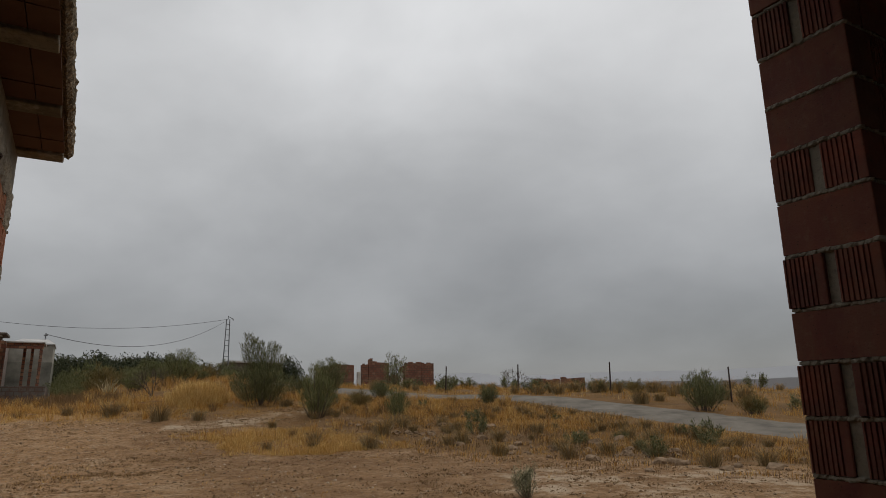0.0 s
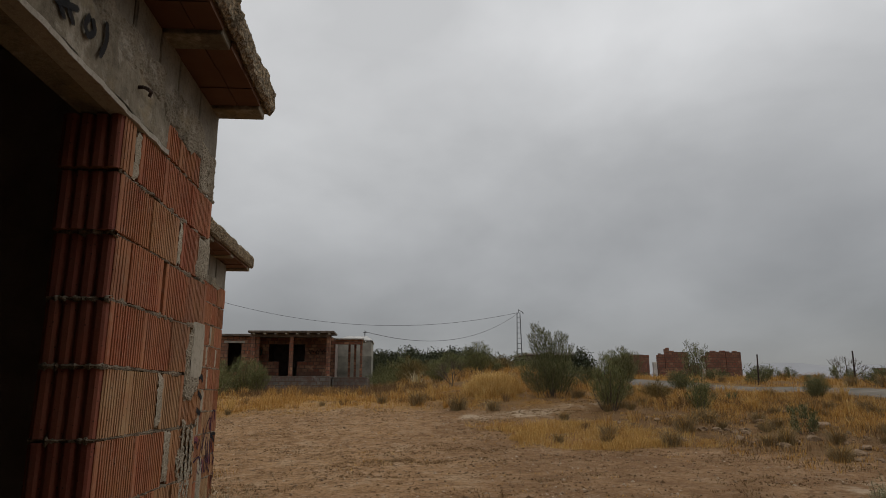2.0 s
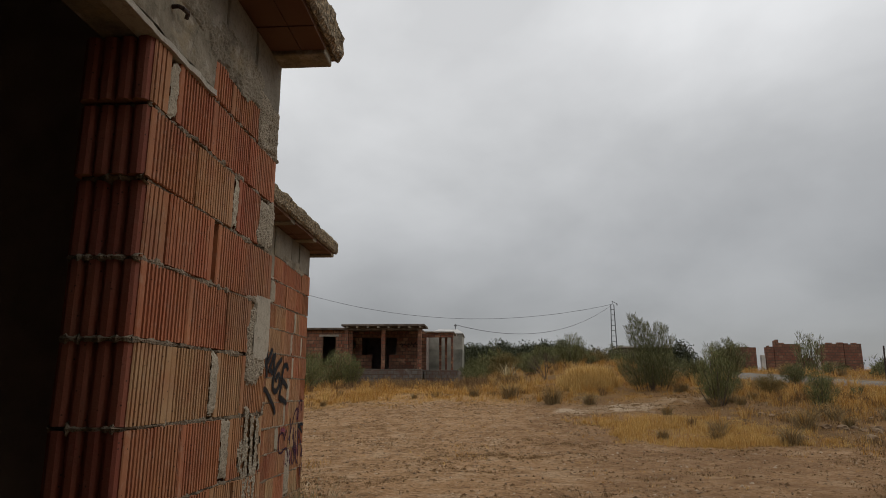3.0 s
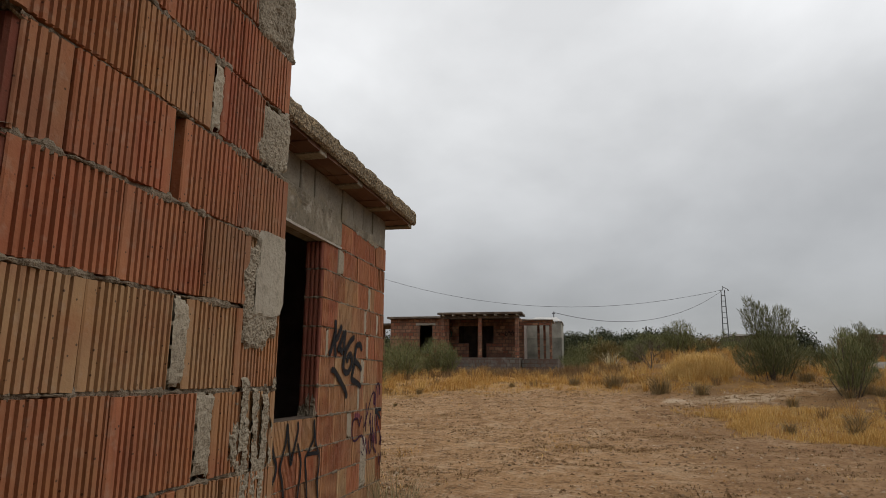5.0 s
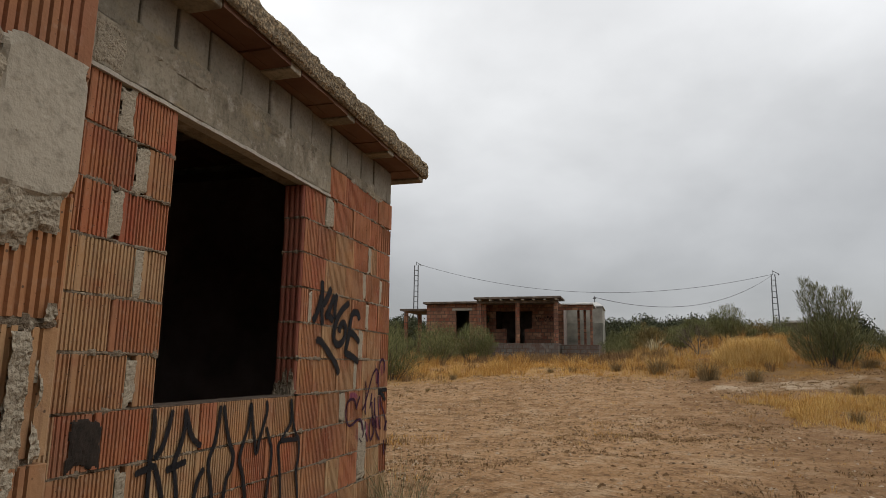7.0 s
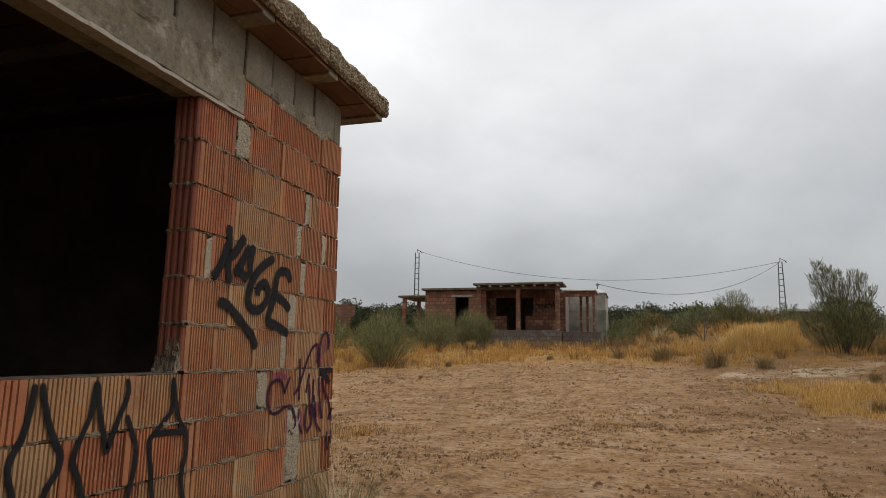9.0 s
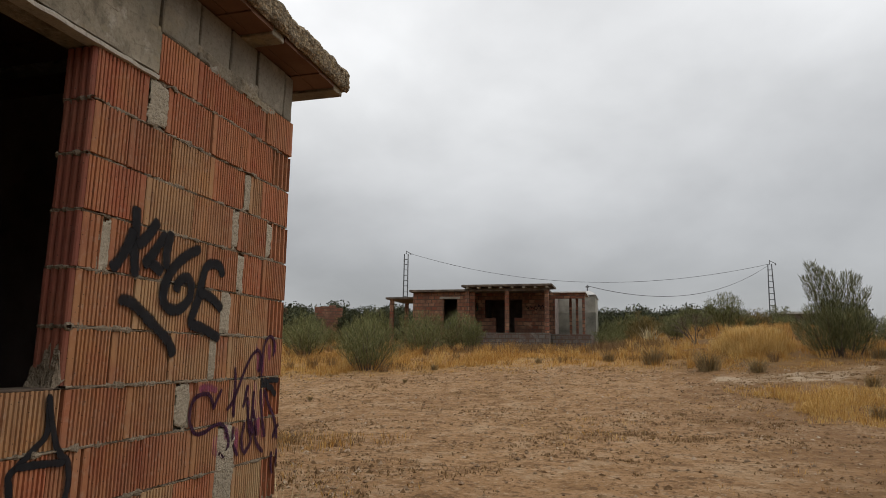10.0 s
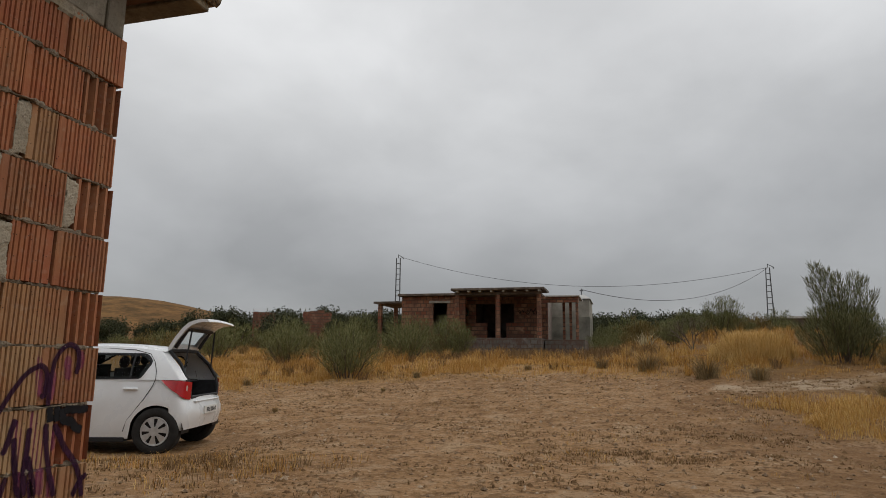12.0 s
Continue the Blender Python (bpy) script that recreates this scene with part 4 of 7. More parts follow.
stuff("dry_weeds", blades_mesh("dry_weeds", bank[::2], BROWN_GRASS, grass_rnd, 0.8, 0.0055), "low rusty weeds on the road bank", "weeds")
stuff("dry_grass", blades_mesh("dry_grass", bank[1::2], DRY_GRASS, grass_rnd, 0.8, 0.005), "low ochre grass on the road bank", "grass")
near_field = tufts(scatter(30000, -14, 16, 7, 22, lambda x, y: straw_at(x, y) * patchy(x, y, 4.0)), 0.05, 0.26, 9, 16, 0.15)
near_field = [(x, y, z, h * tall(x, y), c, d) for x, y, z, h, c, d in near_field]
stuff("dry_grass", blades_mesh("dry_grass", near_field, DRY_GRASS, grass_rnd, 0.75, 0.0042), "sparse dry straw-coloured grass tufts", "grass")
far_field = tufts(scatter(14000, -28, 26, 20, 44, lambda x, y: straw_at(x, y) * patchy(x, y, 8.0) * (0.5 if -6.5 < x < 0.5 and 25.5 < y < 29 else 1.0)), 0.08, 0.34, 8, 13, 0.24)
far_field = [(x, y, z, h * tall(x, y), c, d) for x, y, z, h, c, d in far_field]
stuff("dry_grass", blades_mesh("dry_grass", far_field, DRY_GRASS, grass_rnd, 0.7, 0.0075), "dense dry ochre grass on the rise", "grass")
east_field = tufts(scatter(13500, 8, 44, -6, 46, lambda x, y: straw_at(x, y) * patchy(x, y, 12.0) * (1 if x > 8.5 else 0)), 0.08, 0.38, 8, 13, 0.2)
east_field = [(x, y, z, h * tall(x, y), c, d) for x, y, z, h, c, d in east_field]
stuff("dry_grass", blades_mesh("dry_grass", east_field, DRY_GRASS, grass_rnd, 0.7, 0.007), "dry ochre grass along the road bank", "grass")
bunches = [(x, y, ground_z(x, y), grass_rnd.uniform(0.26, 0.55), grass_rnd.randint(45, 90), grass_rnd.uniform(0.07, 0.16)) for x, y, w in scatter(1500, -14, 16, 10, 30, lambda x, y: 0.75 * straw_at(x, y) * patchy(x, y, 17.0)) if clear_of_house(x, y)]
stuff("bunch_grass", blades_mesh("bunch_grass", bunches[::3], GOLD_GRASS, grass_rnd, 0.7, 0.0045), "taller golden bunch grass among straw", "grass")
stuff("bunch_grass", blades_mesh("bunch_grass", bunches[1::3], DRY_GRASS, grass_rnd, 0.7, 0.0045), "taller ochre bunch grass among straw", "grass")
stuff("bunch_grass", blades_mesh("bunch_grass", bunches[2::6], BROWN_GRASS, grass_rnd, 0.7, 0.005), "brown dead bunch grass among straw", "grass")
reddish = tufts(scatter(9000, -14, 15, 11, 29, lambda x, y: max(0.0, straw_at(x, y)) * max(0.0, min(1.0, 0.1 + 1.6 * fbm(x * 0.5 + 30, y * 0.5)))), 0.08, 0.30, 8, 14, 0.16)
stuff("dry_weeds", blades_mesh("dry_weeds", reddish, BROWN_GRASS, grass_rnd, 0.6, 0.005), "rusty brown dead weeds among straw", "weeds")
litter = tufts(scatter(30000, -9, 13, -1.5, 18, lambda x, y: max(0.0, min(1.0, 0.12 + 0.9 * fbm(x * 0.55, y * 0.55, 9) + 0.5 * fbm(x * 2.5, y * 2.5, 2)))), 0.012, 0.055, 5, 11, 0.085)
stuff("dry_weeds", blades_mesh("dry_weeds", litter, BROWN_GRASS, grass_rnd, 2.0, 0.0055), "tiny dry brown weeds on trampled earth", "weeds")
wisps = tufts(scatter(5000, -9, 13, 1.0, 18, lambda x, y: max(0.0, min(1.0, 0.05 + 0.8 * fbm(x * 0.4 + 3, y * 0.4, 19)))), 0.03, 0.10, 5, 9, 0.07)
stuff("dry_grass", blades_mesh("dry_grass", wisps, DRY_GRASS, grass_rnd, 1.3, 0.0035), "thin pale straw wisps on bare earth", "grass")
by_car = tufts(scatter(1500, -6.8, -1.0, 1.0, 5.2, lambda x, y: 0.9 * patchy(x, y, 2.0) * bump01(y + 0.6 * fbm(x * 0.8, y), 3.2, 4.0, 4.8, 5.4)), 0.04, 0.16, 9, 15, 0.13)
stuff("dry_weeds", blades_mesh("dry_weeds", by_car[1::2], BROWN_GRASS, grass_rnd, 0.9, 0.0035), "low brown weeds on earth beside the car", "weeds")
stuff("dry_grass", blades_mesh("dry_grass", by_car[::2], DRY_GRASS, grass_rnd, 0.9, 0.0035), "short dry grass on earth beside the car", "grass")
patch = tufts(scatter(420, 0.7, 3.3, 5.4, 7.0, lambda x, y: 1 - ((x - 2.0) / 1.15) ** 2 - ((y - 6.2) / 0.6) ** 2 + 0.5 * fbm(x * 2, y * 2)), 0.02, 0.07, 8, 13, 0.09)
stuff("dry_weeds", blades_mesh("dry_weeds", patch, BROWN_GRASS, grass_rnd, 1.6, 0.004), "flattened brown weed patch on bare earth", "weeds")


# stones
def stone_bm(rnd, r):
    bm = bmesh.new()
    bmesh.ops.create_icosphere(bm, subdivisions=2, radius=r)
    o = rnd.uniform(0, 90)
    for v in bm.verts:
        n = v.co.normalized()
        v.co *= 1 + 0.45 * fbm(n.x * 1.3 + o, n.y * 1.3, n.z * 1.3) + 0.1 * fbm(n.x * 5, n.y * 5 + o, n.z * 5)
        v.co.z *= 0.62
    return bm


stone_rnd = random.Random(5)
stone_meshes = [mesh_of("rock", stone_bm(stone_rnd, 1.0), ROCK) for _ in range(5)]
places = [(12.75, 3.3, 0.2), (10.6, 1.3, 0.1), (12.2, 4.2, 0.15), (13.4, 3.2, 0.15), (11.6, 5.2, 0.17), (13.0, 5.4, 0.22), (11.8, 0.6, 0.12), (14.0, 5.6, 0.2), (11.0, 7.6, 0.16), (12.2, 9.0, 0.2), (10.2, 9.0, 0.14)]
for _ in range(125):
    y = stone_rnd.uniform(0.0, 12.0)
    places.append((stone_rnd.uniform(10.4, 13.4) - 0.25 * (y - 5) + stone_rnd.gauss(0, 0.5), y, 0.035 + 0.12 * stone_rnd.random() ** 2))
for x, y, r in places:
    if clear_of_house(x, y):
        ob = new("rock", stone_meshes[stone_rnd.randrange(5)])
        ob.matrix_world = pose(x, y, ground_z(x, y) + 0.1 * r, stone_rnd.uniform(-15, 15), stone_rnd.uniform(-15, 15), stone_rnd.uniform(0, 360)) @ Matrix.Diagonal((r, r * stone_rnd.uniform(0.7, 1.2), r, 1))
        tagged(ob, "pale rough limestone rock lying on sandy earth", "rock", "rocks on the road bank")


def pebbles():
    base = [(1, 0, 0), (-1, 0, 0), (0, 1, 0), (0, -1, 0), (0, 0, 0.7), (0, 0, -0.7)]
    tri = [(0, 2, 4), (2, 1, 4), (1, 3, 4), (3, 0, 4), (2, 0, 5), (1, 2, 5), (3, 1, 5), (0, 3, 5)]
    verts, faces = [], []
    rnd = random.Random(8)
    for _ in range(6500):
        x, y = rnd.uniform(-8, 13), rnd.uniform(-2.5, 15)
        if not clear_of_house(x, y):
            continue
        r = 0.006 + 0.028 * rnd.random() ** 4
        z = ground_z(x, y) + 0.3 * r
        a = rnd.uniform(0, 6.28)
        k = len(verts)
        for vx, vy, vz in base:
            s = r * rnd.uniform(0.7, 1.3)
            verts.append((x + s * (vx * math.cos(a) - vy * math.sin(a)), y + s * (vx * math.sin(a) + vy * math.cos(a)), z + s * vz))
        faces += [tuple(k + i for i in f) for f in tri]
    return stuff("gravel", raw_mesh("gravel", verts, faces, ROCK), "loose pebbles and clods on the bare yard", "gravel")


pebbles()


def clods():
    """Small earth lumps and stones that litter the bare yard."""
    base = [(1, 0, 0), (-0.9, 0.3, 0), (0.1, 1, 0), (0, -1, 0), (0.1, 0.1, 0.62)]
    tri = [(0, 2, 4), (2, 1, 4), (1, 3, 4), (3, 0, 4)]
    verts, faces = [], []
    rnd = random.Random(18)
    for _ in range(60000):
        x, y = rnd.uniform(-9, 13), rnd.uniform(-2.5, 17)
        if rnd.random() > 0.38 + 1.1 * fbm(x * 0.7, y * 0.7, 21) + 0.6 * fbm(x * 2.6, y * 2.6, 22) or not clear_of_house(x, y):
            continue
        r = 0.009 + 0.034 * rnd.random() ** 3
        z = ground_z(x, y) - 0.1 * r
        a = rnd.uniform(0, 6.28)
        ca, sa = math.cos(a), math.sin(a)
        k = len(verts)
        for vx, vy, vz in base:
            s = r * rnd.uniform(0.65, 1.35)
            verts.append((x + s * (vx * ca - vy * sa), y + s * (vx * sa + vy * ca), z + s * vz * 1.15))
        faces += [tuple(k + i for i in f) for f in tri]
    return stuff("earth_clods", raw_mesh("earth_clods", verts, faces, CLOD), "small brown earth clods and pale chips on dirt", "clods")


clods()


def strands(rnd, stems, per, h, w, thick, droop=0.15):
    """Broom foliage: branches fan out in a few ragged plumes, and each stem carries long wispy twigs."""
    verts, faces, wood = [], [], []
    o = rnd.uniform(0, 50)
    heads = [(rnd.uniform(0, 2 * math.pi), rnd.uniform(0.12, 1.0) ** 0.7, rnd.uniform(0.78, 1.05)) for _ in range(max(7, stems // 9))]
    for _ in range(stems):
        ha, hu, hr = heads[rnd.randrange(len(heads))]
        up = max(0.02, min(1.0, hu + rnd.gauss(0, 0.10)))
        a = ha + rnd.gauss(0, 0.26)
        f = math.sqrt(max(0.0, 1 - up * up))
        r = hr * rnd.uniform(0.72, 1.05) * (0.85 + 0.4 * fbm(math.cos(a) * 1.6 + o, math.sin(a) * 1.6, up * 2))
        tip = Vector((math.cos(a) * f * r * w / 2, math.sin(a) * f * r * w / 2, h * (0.14 + 0.86 * up * r)))
        root = Vector((math.cos(a) * 0.10 * w * f, math.sin(a) * 0.10 * w * f, -0.05))
        knee = root.lerp(tip, 0.5) + Vector((math.cos(a), math.sin(a), -0.1)) * 0.06 * w
        wood.append((root, knee, tip))
        for _ in range(per):
            head = rnd.random() < 0.4
            t = rnd.uniform(0.72, 1.0) if head else rnd.uniform(0.08, 1.0) ** 0.6
            p = root.lerp(knee, t * 2) if t < 0.5 else knee.lerp(tip, t * 2 - 1)
            p = p + Vector((rnd.gauss(0, 0.028), rnd.gauss(0, 0.028), rnd.gauss(0, 0.02))) * w
            wild = 0.6 if head else 0.36
            d = Vector((rnd.gauss(0, wild) + 0.4 * math.cos(a) * f, rnd.gauss(0, wild) + 0.4 * math.sin(a) * f, rnd.uniform(0.1, 1.0))).normalized()
            ln = h * rnd.uniform(0.07, 0.19)
            q = p + d * ln * 0.55
            e = q + (d + Vector((rnd.gauss(0, 0.2), rnd.gauss(0, 0.2), -droop))).normalized() * ln * 0.5
            s = Vector((rnd.gauss(0, 1), rnd.gauss(0, 1), rnd.gauss(0, 0.3))).normalized() * thick * rnd.uniform(0.5, 1.2)
            k = len(verts)
            verts += [p - s, p + s, q + s * 0.8, q - s * 0.8, e]
            faces += [(k, k + 1, k + 2, k + 3), (k + 3, k + 2, k + 4)]
    return verts, faces, wood


def plume_twigs(rnd, plumes, thick, density):
    """Fine upright twigs gathered in feathery plumes; a plume is (foot, tip, radius)."""
    verts, faces = [], []
    for foot, tip, radius in plumes:
        foot, tip = Vector(foot), Vector(tip)
        axis = tip - foot
        up = axis.normalized()
        for _ in range(round(density * axis.length * (0.4 + 2.2 * radius))):
            t = 0.10 + 0.90 * rnd.random() ** 0.75
            swell = 0.45 + 0.75 * math.sin(math.pi * min(1.0, t * 0.85 + 0.05))
            a, r = rnd.uniform(0, 2 * math.pi), radius * swell * math.sqrt(rnd.random())
            side = Vector((math.cos(a), math.sin(a), 0))
            p = foot + axis * t + side * r + Vector((0, 0, rnd.gauss(0, 0.03)))
            d = (up * rnd.uniform(0.5, 1.2) + side * rnd.uniform(0.0, 0.75) + Vector((rnd.gauss(0, 0.25), rnd.gauss(0, 0.25), rnd.gauss(0.1, 0.15)))).normalized()
            ln = rnd.uniform(0.10, 0.24) * (0.7 + 0.5 * radius)
            q = p + d * ln * 0.55
            e = q + (d + Vector((rnd.gauss(0, 0.25), rnd.gauss(0, 0.25), 0.1))).normalized() * ln * 0.45
            s = Vector((rnd.gauss(0, 1), rnd.gauss(0, 1), rnd.gauss(0, 0.3))).normalized() * thick * rnd.uniform(0.5, 1.2)
            k = len(verts)
            verts += [tuple(p - s), tuple(p + s), tuple(q + s * 0.8), tuple(q - s * 0.8), tuple(e)]
            faces += [(k, k + 1, k + 2, k + 3), (k + 3, k + 2, k + 4)]
    return verts, faces


def fan(rnd, h, w, n):
    """Plumes of a rounded bush that opens out from its foot, with an uneven top."""
    out = []
    for k in range(n):
        a = 2 * math.pi * (k * 0.618 + rnd.uniform(-0.06, 0.06))
        u = math.sqrt((k + 0.5) / n)
        top = h * (1.0 - 0.52 * u ** 2.2) * rnd.uniform(0.72, 1.04)
        x, y = math.cos(a) * u * w * 0.42, math.sin(a) * u * w * 0.42
        out.append(((x * 0.3, y * 0.3, 0.02 * h), (x, y, top), w * rnd.uniform(0.07, 0.125)))
    return out


def broom_bush(name, rnd, plumes, density, thick, material, label, group, category="bush"):
    b = thing(name, label, category, group=group)
    part("foliage", raw_mesh("foliage", *plume_twigs(rnd, plumes, thick, density), material), None, b)
    bm = bmesh.new()
    for foot, tip, radius in plumes:
        foot, tip = Vector(foot), Vector(tip)
        knee = foot.lerp(tip, 0.45) + Vector((rnd.gauss(0, 0.05), rnd.gauss(0, 0.05), 0))
        add_tube(bm, foot - Vector((0, 0, 0.12)), knee, 0.018, 0.011, 5)
        add_tube(bm, knee, foot.lerp(tip, 0.92), 0.011, 0.004, 4)
    part("woody_base", bm, WOOD, b)
    return b


def put(b, x, y, scale=1.0, turn=0.0):
    b.matrix_world = pose(x, y, ground_z(x, y), 0, 0, turn) @ Matrix.Scale(scale, 4)
    return b


def again(b, x, y, scale, turn, squash=1.0):
    c = copy_thing(b, pose(x, y, ground_z(x, y), 0, 0, turn))
    c.scale = (scale, scale, scale * squash)
    return c


bush_rnd = random.Random(17)
BG = "broom bushes on the dry slope"
big_plumes = [((0.0, 0.0, 0.0), (0.86 * dx, dy, hh), r) for dx, dy, hh, r in (
    (-0.66, 0.05, 2.5, 0.19), (-0.86, -0.05, 2.1, 0.15), (-0.36, 0.1, 2.38, 0.18), (-0.12, -0.1, 2.2, 0.15), (0.14, 0.05, 1.9, 0.18), (0.36, -0.05, 2.22, 0.19), (0.66, 0.08, 2.12, 0.15), (0.86, 0.0, 1.75, 0.16))]
big_plumes += [((0.4 * dx, 0.4 * dy, 0.0), (0.86 * dx, dy, hh), 0.26) for dx, dy, hh in (
    (-1.12, 0.1, 0.95), (-0.95, -0.4, 1.15), (-0.6, 0.45, 1.35), (-0.45, -0.5, 1.2), (-0.1, 0.4, 1.5), (0.0, -0.55, 1.1), (0.35, 0.45, 1.4), (0.5, -0.45, 1.15), (0.8, 0.3, 1.2), (1.05, -0.1, 0.95), (0.9, -0.35, 0.8), (-1.0, 0.35, 0.8), (-0.2, -0.2, 1.4), (0.6, 0.0, 1.35))]
big = put(broom_bush("broom_bush", bush_rnd, big_plumes, 560, 0.0064, BROOM_DARK, "large dark green broom bush with wispy upright stems", BG), 7.5, 17.5, 1.04)
b_a = put(broom_bush("broom_bush", bush_rnd, fan(bush_rnd, 1.62, 2.7, 21), 270, 0.0064, BROOM, "grey-green broom bush among dry grass", BG), -5.85, 15.6)
b_c = put(broom_bush("broom_bush", bush_rnd, fan(bush_rnd, 1.5, 2.6, 18), 240, 0.0066, BROOM, "spreading grey-green broom bush among dry grass", BG), -9.6, 19.0)
b_b = put(broom_bush("broom_bush", bush_rnd, fan(bush_rnd, 1.85, 1.5, 15), 330, 0.0062, BROOM, "upright grey-green broom bush among dry grass", BG), 8.35, 13.55)
b_d = put(broom_bush("broom_bush", bush_rnd, fan(bush_rnd, 1.9, 2.4, 20), 360, 0.0075, BROOM_DARK, "dark dense rounded bush on the slope", BG), 11.9, 22.6)
b_y = put(broom_bush("broom_bush", bush_rnd, fan(bush_rnd, 1.5, 2.3, 17), 300, 0.0085, OCHRE_BUSH, "yellow-brown drying bush below the trees", BG), 2.6, 35.0)
far_a = put(broom_bush("broom_bush", bush_rnd, fan(bush_rnd, 1.62, 2.5, 15), 90, 0.015, BROOM, "grey-green bush in the thicket below the trees", BG), 1.2, 31.0, 0.6)
far_d = put(broom_bush("broom_bush", bush_rnd, fan(bush_rnd, 1.8, 2.4, 15), 95, 0.015, BROOM_DARK, "dark green bush in the thicket below the trees", BG), 5.2, 36.0, 0.8)
far_y = put(broom_bush("broom_bush", bush_rnd, fan(bush_rnd, 1.5, 2.3, 14), 90, 0.015, OCHRE_BUSH, "yellow-brown drying bush in the thicket", BG), 3.4, 33.0, 0.7)
PLACED = ((b_c, -11.9, 22.6, 1.0, 200, 1.0), (b_a, -8.3, 20.6, 0.95, 200, 0.9), (b_c, -6.2, 21.9, 0.95, 120, 1.05), (b_a, -5.7, 26.0, 1.1, 300, 1.0), (b_c, -7.6, 26.8, 1.25, 75, 1.1), (b_a, -10.2, 26.8, 1.15, 150, 1.0), (b_a, -13.9, 21.0, 0.9, 330, 1.0), (b_b, -4.9, 25.4, 0.9, 10, 1.0),
                              (b_b, 10.45, 11.85, 0.66, 90, 1.0), (b_y, 10.6, 15.4, 0.5, 60, 0.95), (b_d, 15.0, 13.4, 0.40, 60, 1.1), (b_d, 20.8, 8.4, 0.8, 130, 1.05), (b_y, 21.8, 7.2, 0.55, 20, 0.9), (b_y, 22.6, 13.3, 0.5, 60, 0.9), (b_c, 8.9, 15.0, 0.62, 200, 0.9),
                              (b_a, 3.9, 27.0, 0.72, 15, 0.9), (b_c, 1.0, 28.6, 0.7, 95, 0.8), (b_a, 6.0, 28.5, 0.95, 180, 1.1), (far_d, 20.4, 33.5, 1.05, 70, 1.5), (b_d, 13.5, 20.0, 0.5, 140, 1.0), (b_a, 0.9, 33.0, 0.85, 300, 1.0), (b_a, -13.5, 26.5, 1.1, 20, 1.0), (b_d, 9.6, 19.5, 0.55, 40, 1.0))
for src, x, y, s, turn, q in PLACED:
    again(src, x, y, s, turn, q)
belt = random.Random(77)
for _ in range(58):      # thicket between the shed and the straw mound
    y = belt.uniform(29.5, 42)
    x = belt.uniform(0.9, 9.6)
    again((far_y, far_a, far_d)[belt.choice((0, 0, 0, 1, 1, 2))], x, y, belt.uniform(0.5, 0.9) * (0.75 if y < 33 else 1.0), belt.uniform(0, 360), belt.uniform(0.8, 1.1))
for _ in range(26):      # scrub behind the left bushes, below the olive trees
    x, y = belt.uniform(-30, -13), belt.uniform(27, 40)
    again((far_y, far_a, far_d)[belt.randrange(3)], x, y, belt.uniform(0.5, 0.9), belt.uniform(0, 360), belt.uniform(0.7, 1.0))


def scrub(name, rnd, h, w, stems, per, thick, material, label, group):
    s = thing(name, label, "shrub", group=group)
    v, f, wood = strands(rnd, stems, per, h, w, thick, 0.3)
    part("foliage", raw_mesh("foliage", [tuple(p) for p in v], f, material), None, s)
    bm = bmesh.new()
    for root, knee, tip in wood[::4]:
        add_tube(bm, root, knee, 0.006, 0.004, 4)
        add_tube(bm, knee, tip, 0.004, 0.002, 4)
    part("woody_base", bm, WOOD, s)
    return s


SG = "low scrub on the bank"
def tussock(name, rnd, label, group):
    """A clump of stiff blades that spring from one root, brown below with paler stalks."""
    s = thing(name, label, "shrub", group=group)
    part("foliage", blades_mesh("foliage", [(0, 0, 0, 0.44, 210, 0.10), (0, 0, 0, 0.30, 170, 0.20)], TUSSOCK, rnd, 1.25, 0.0046), None, s)
    part("dry_foliage", blades_mesh("dry_foliage", [(0, 0, 0, 0.5, 60, 0.10)], DRY_GRASS, rnd, 0.9, 0.0036), None, s, "straw-coloured stalks")
    return s


s_brown = put(tussock("scrub_tuft", bush_rnd, "dry brown spiky scrub tuft on sandy earth", SG), 7.8, 7.7)
s_green = put(scrub("scrub_tuft", bush_rnd, 0.72, 1.1, 60, 18, 0.0085, BROOM_DARK, "dark green rounded shrub beside the road", SG), 16.0, 4.4)
put(scrub("pale_weed", bush_rnd, 0.5, 0.7, 90, 20, 0.0030, SAGE, "pale wispy grey-green weed on bare earth", "pale weeds"), 6.85, -0.1)


def wispy_weed(x, y):
    """Long pale stalks that fan out at the foot of the wall."""
    w = thing("wispy_weed", "pale grey-green wispy grass at the wall's foot", "grass", pose(x, y, ground_z(x, y)), group="pale weeds")
    rnd = random.Random(12)
    part("foliage", blades_mesh("foliage", [(0, 0, 0, 0.52, 130, 0.16), (0.1, 0.1, 0, 0.36, 90, 0.22)], SAGE, rnd, 0.95, 0.0017), None, w)
    part("dry_foliage", blades_mesh("dry_foliage", [(0, 0, 0, 0.55, 45, 0.14)], PALE_LEAF, rnd, 0.9, 0.0015), None, w, "straw-coloured stalks")


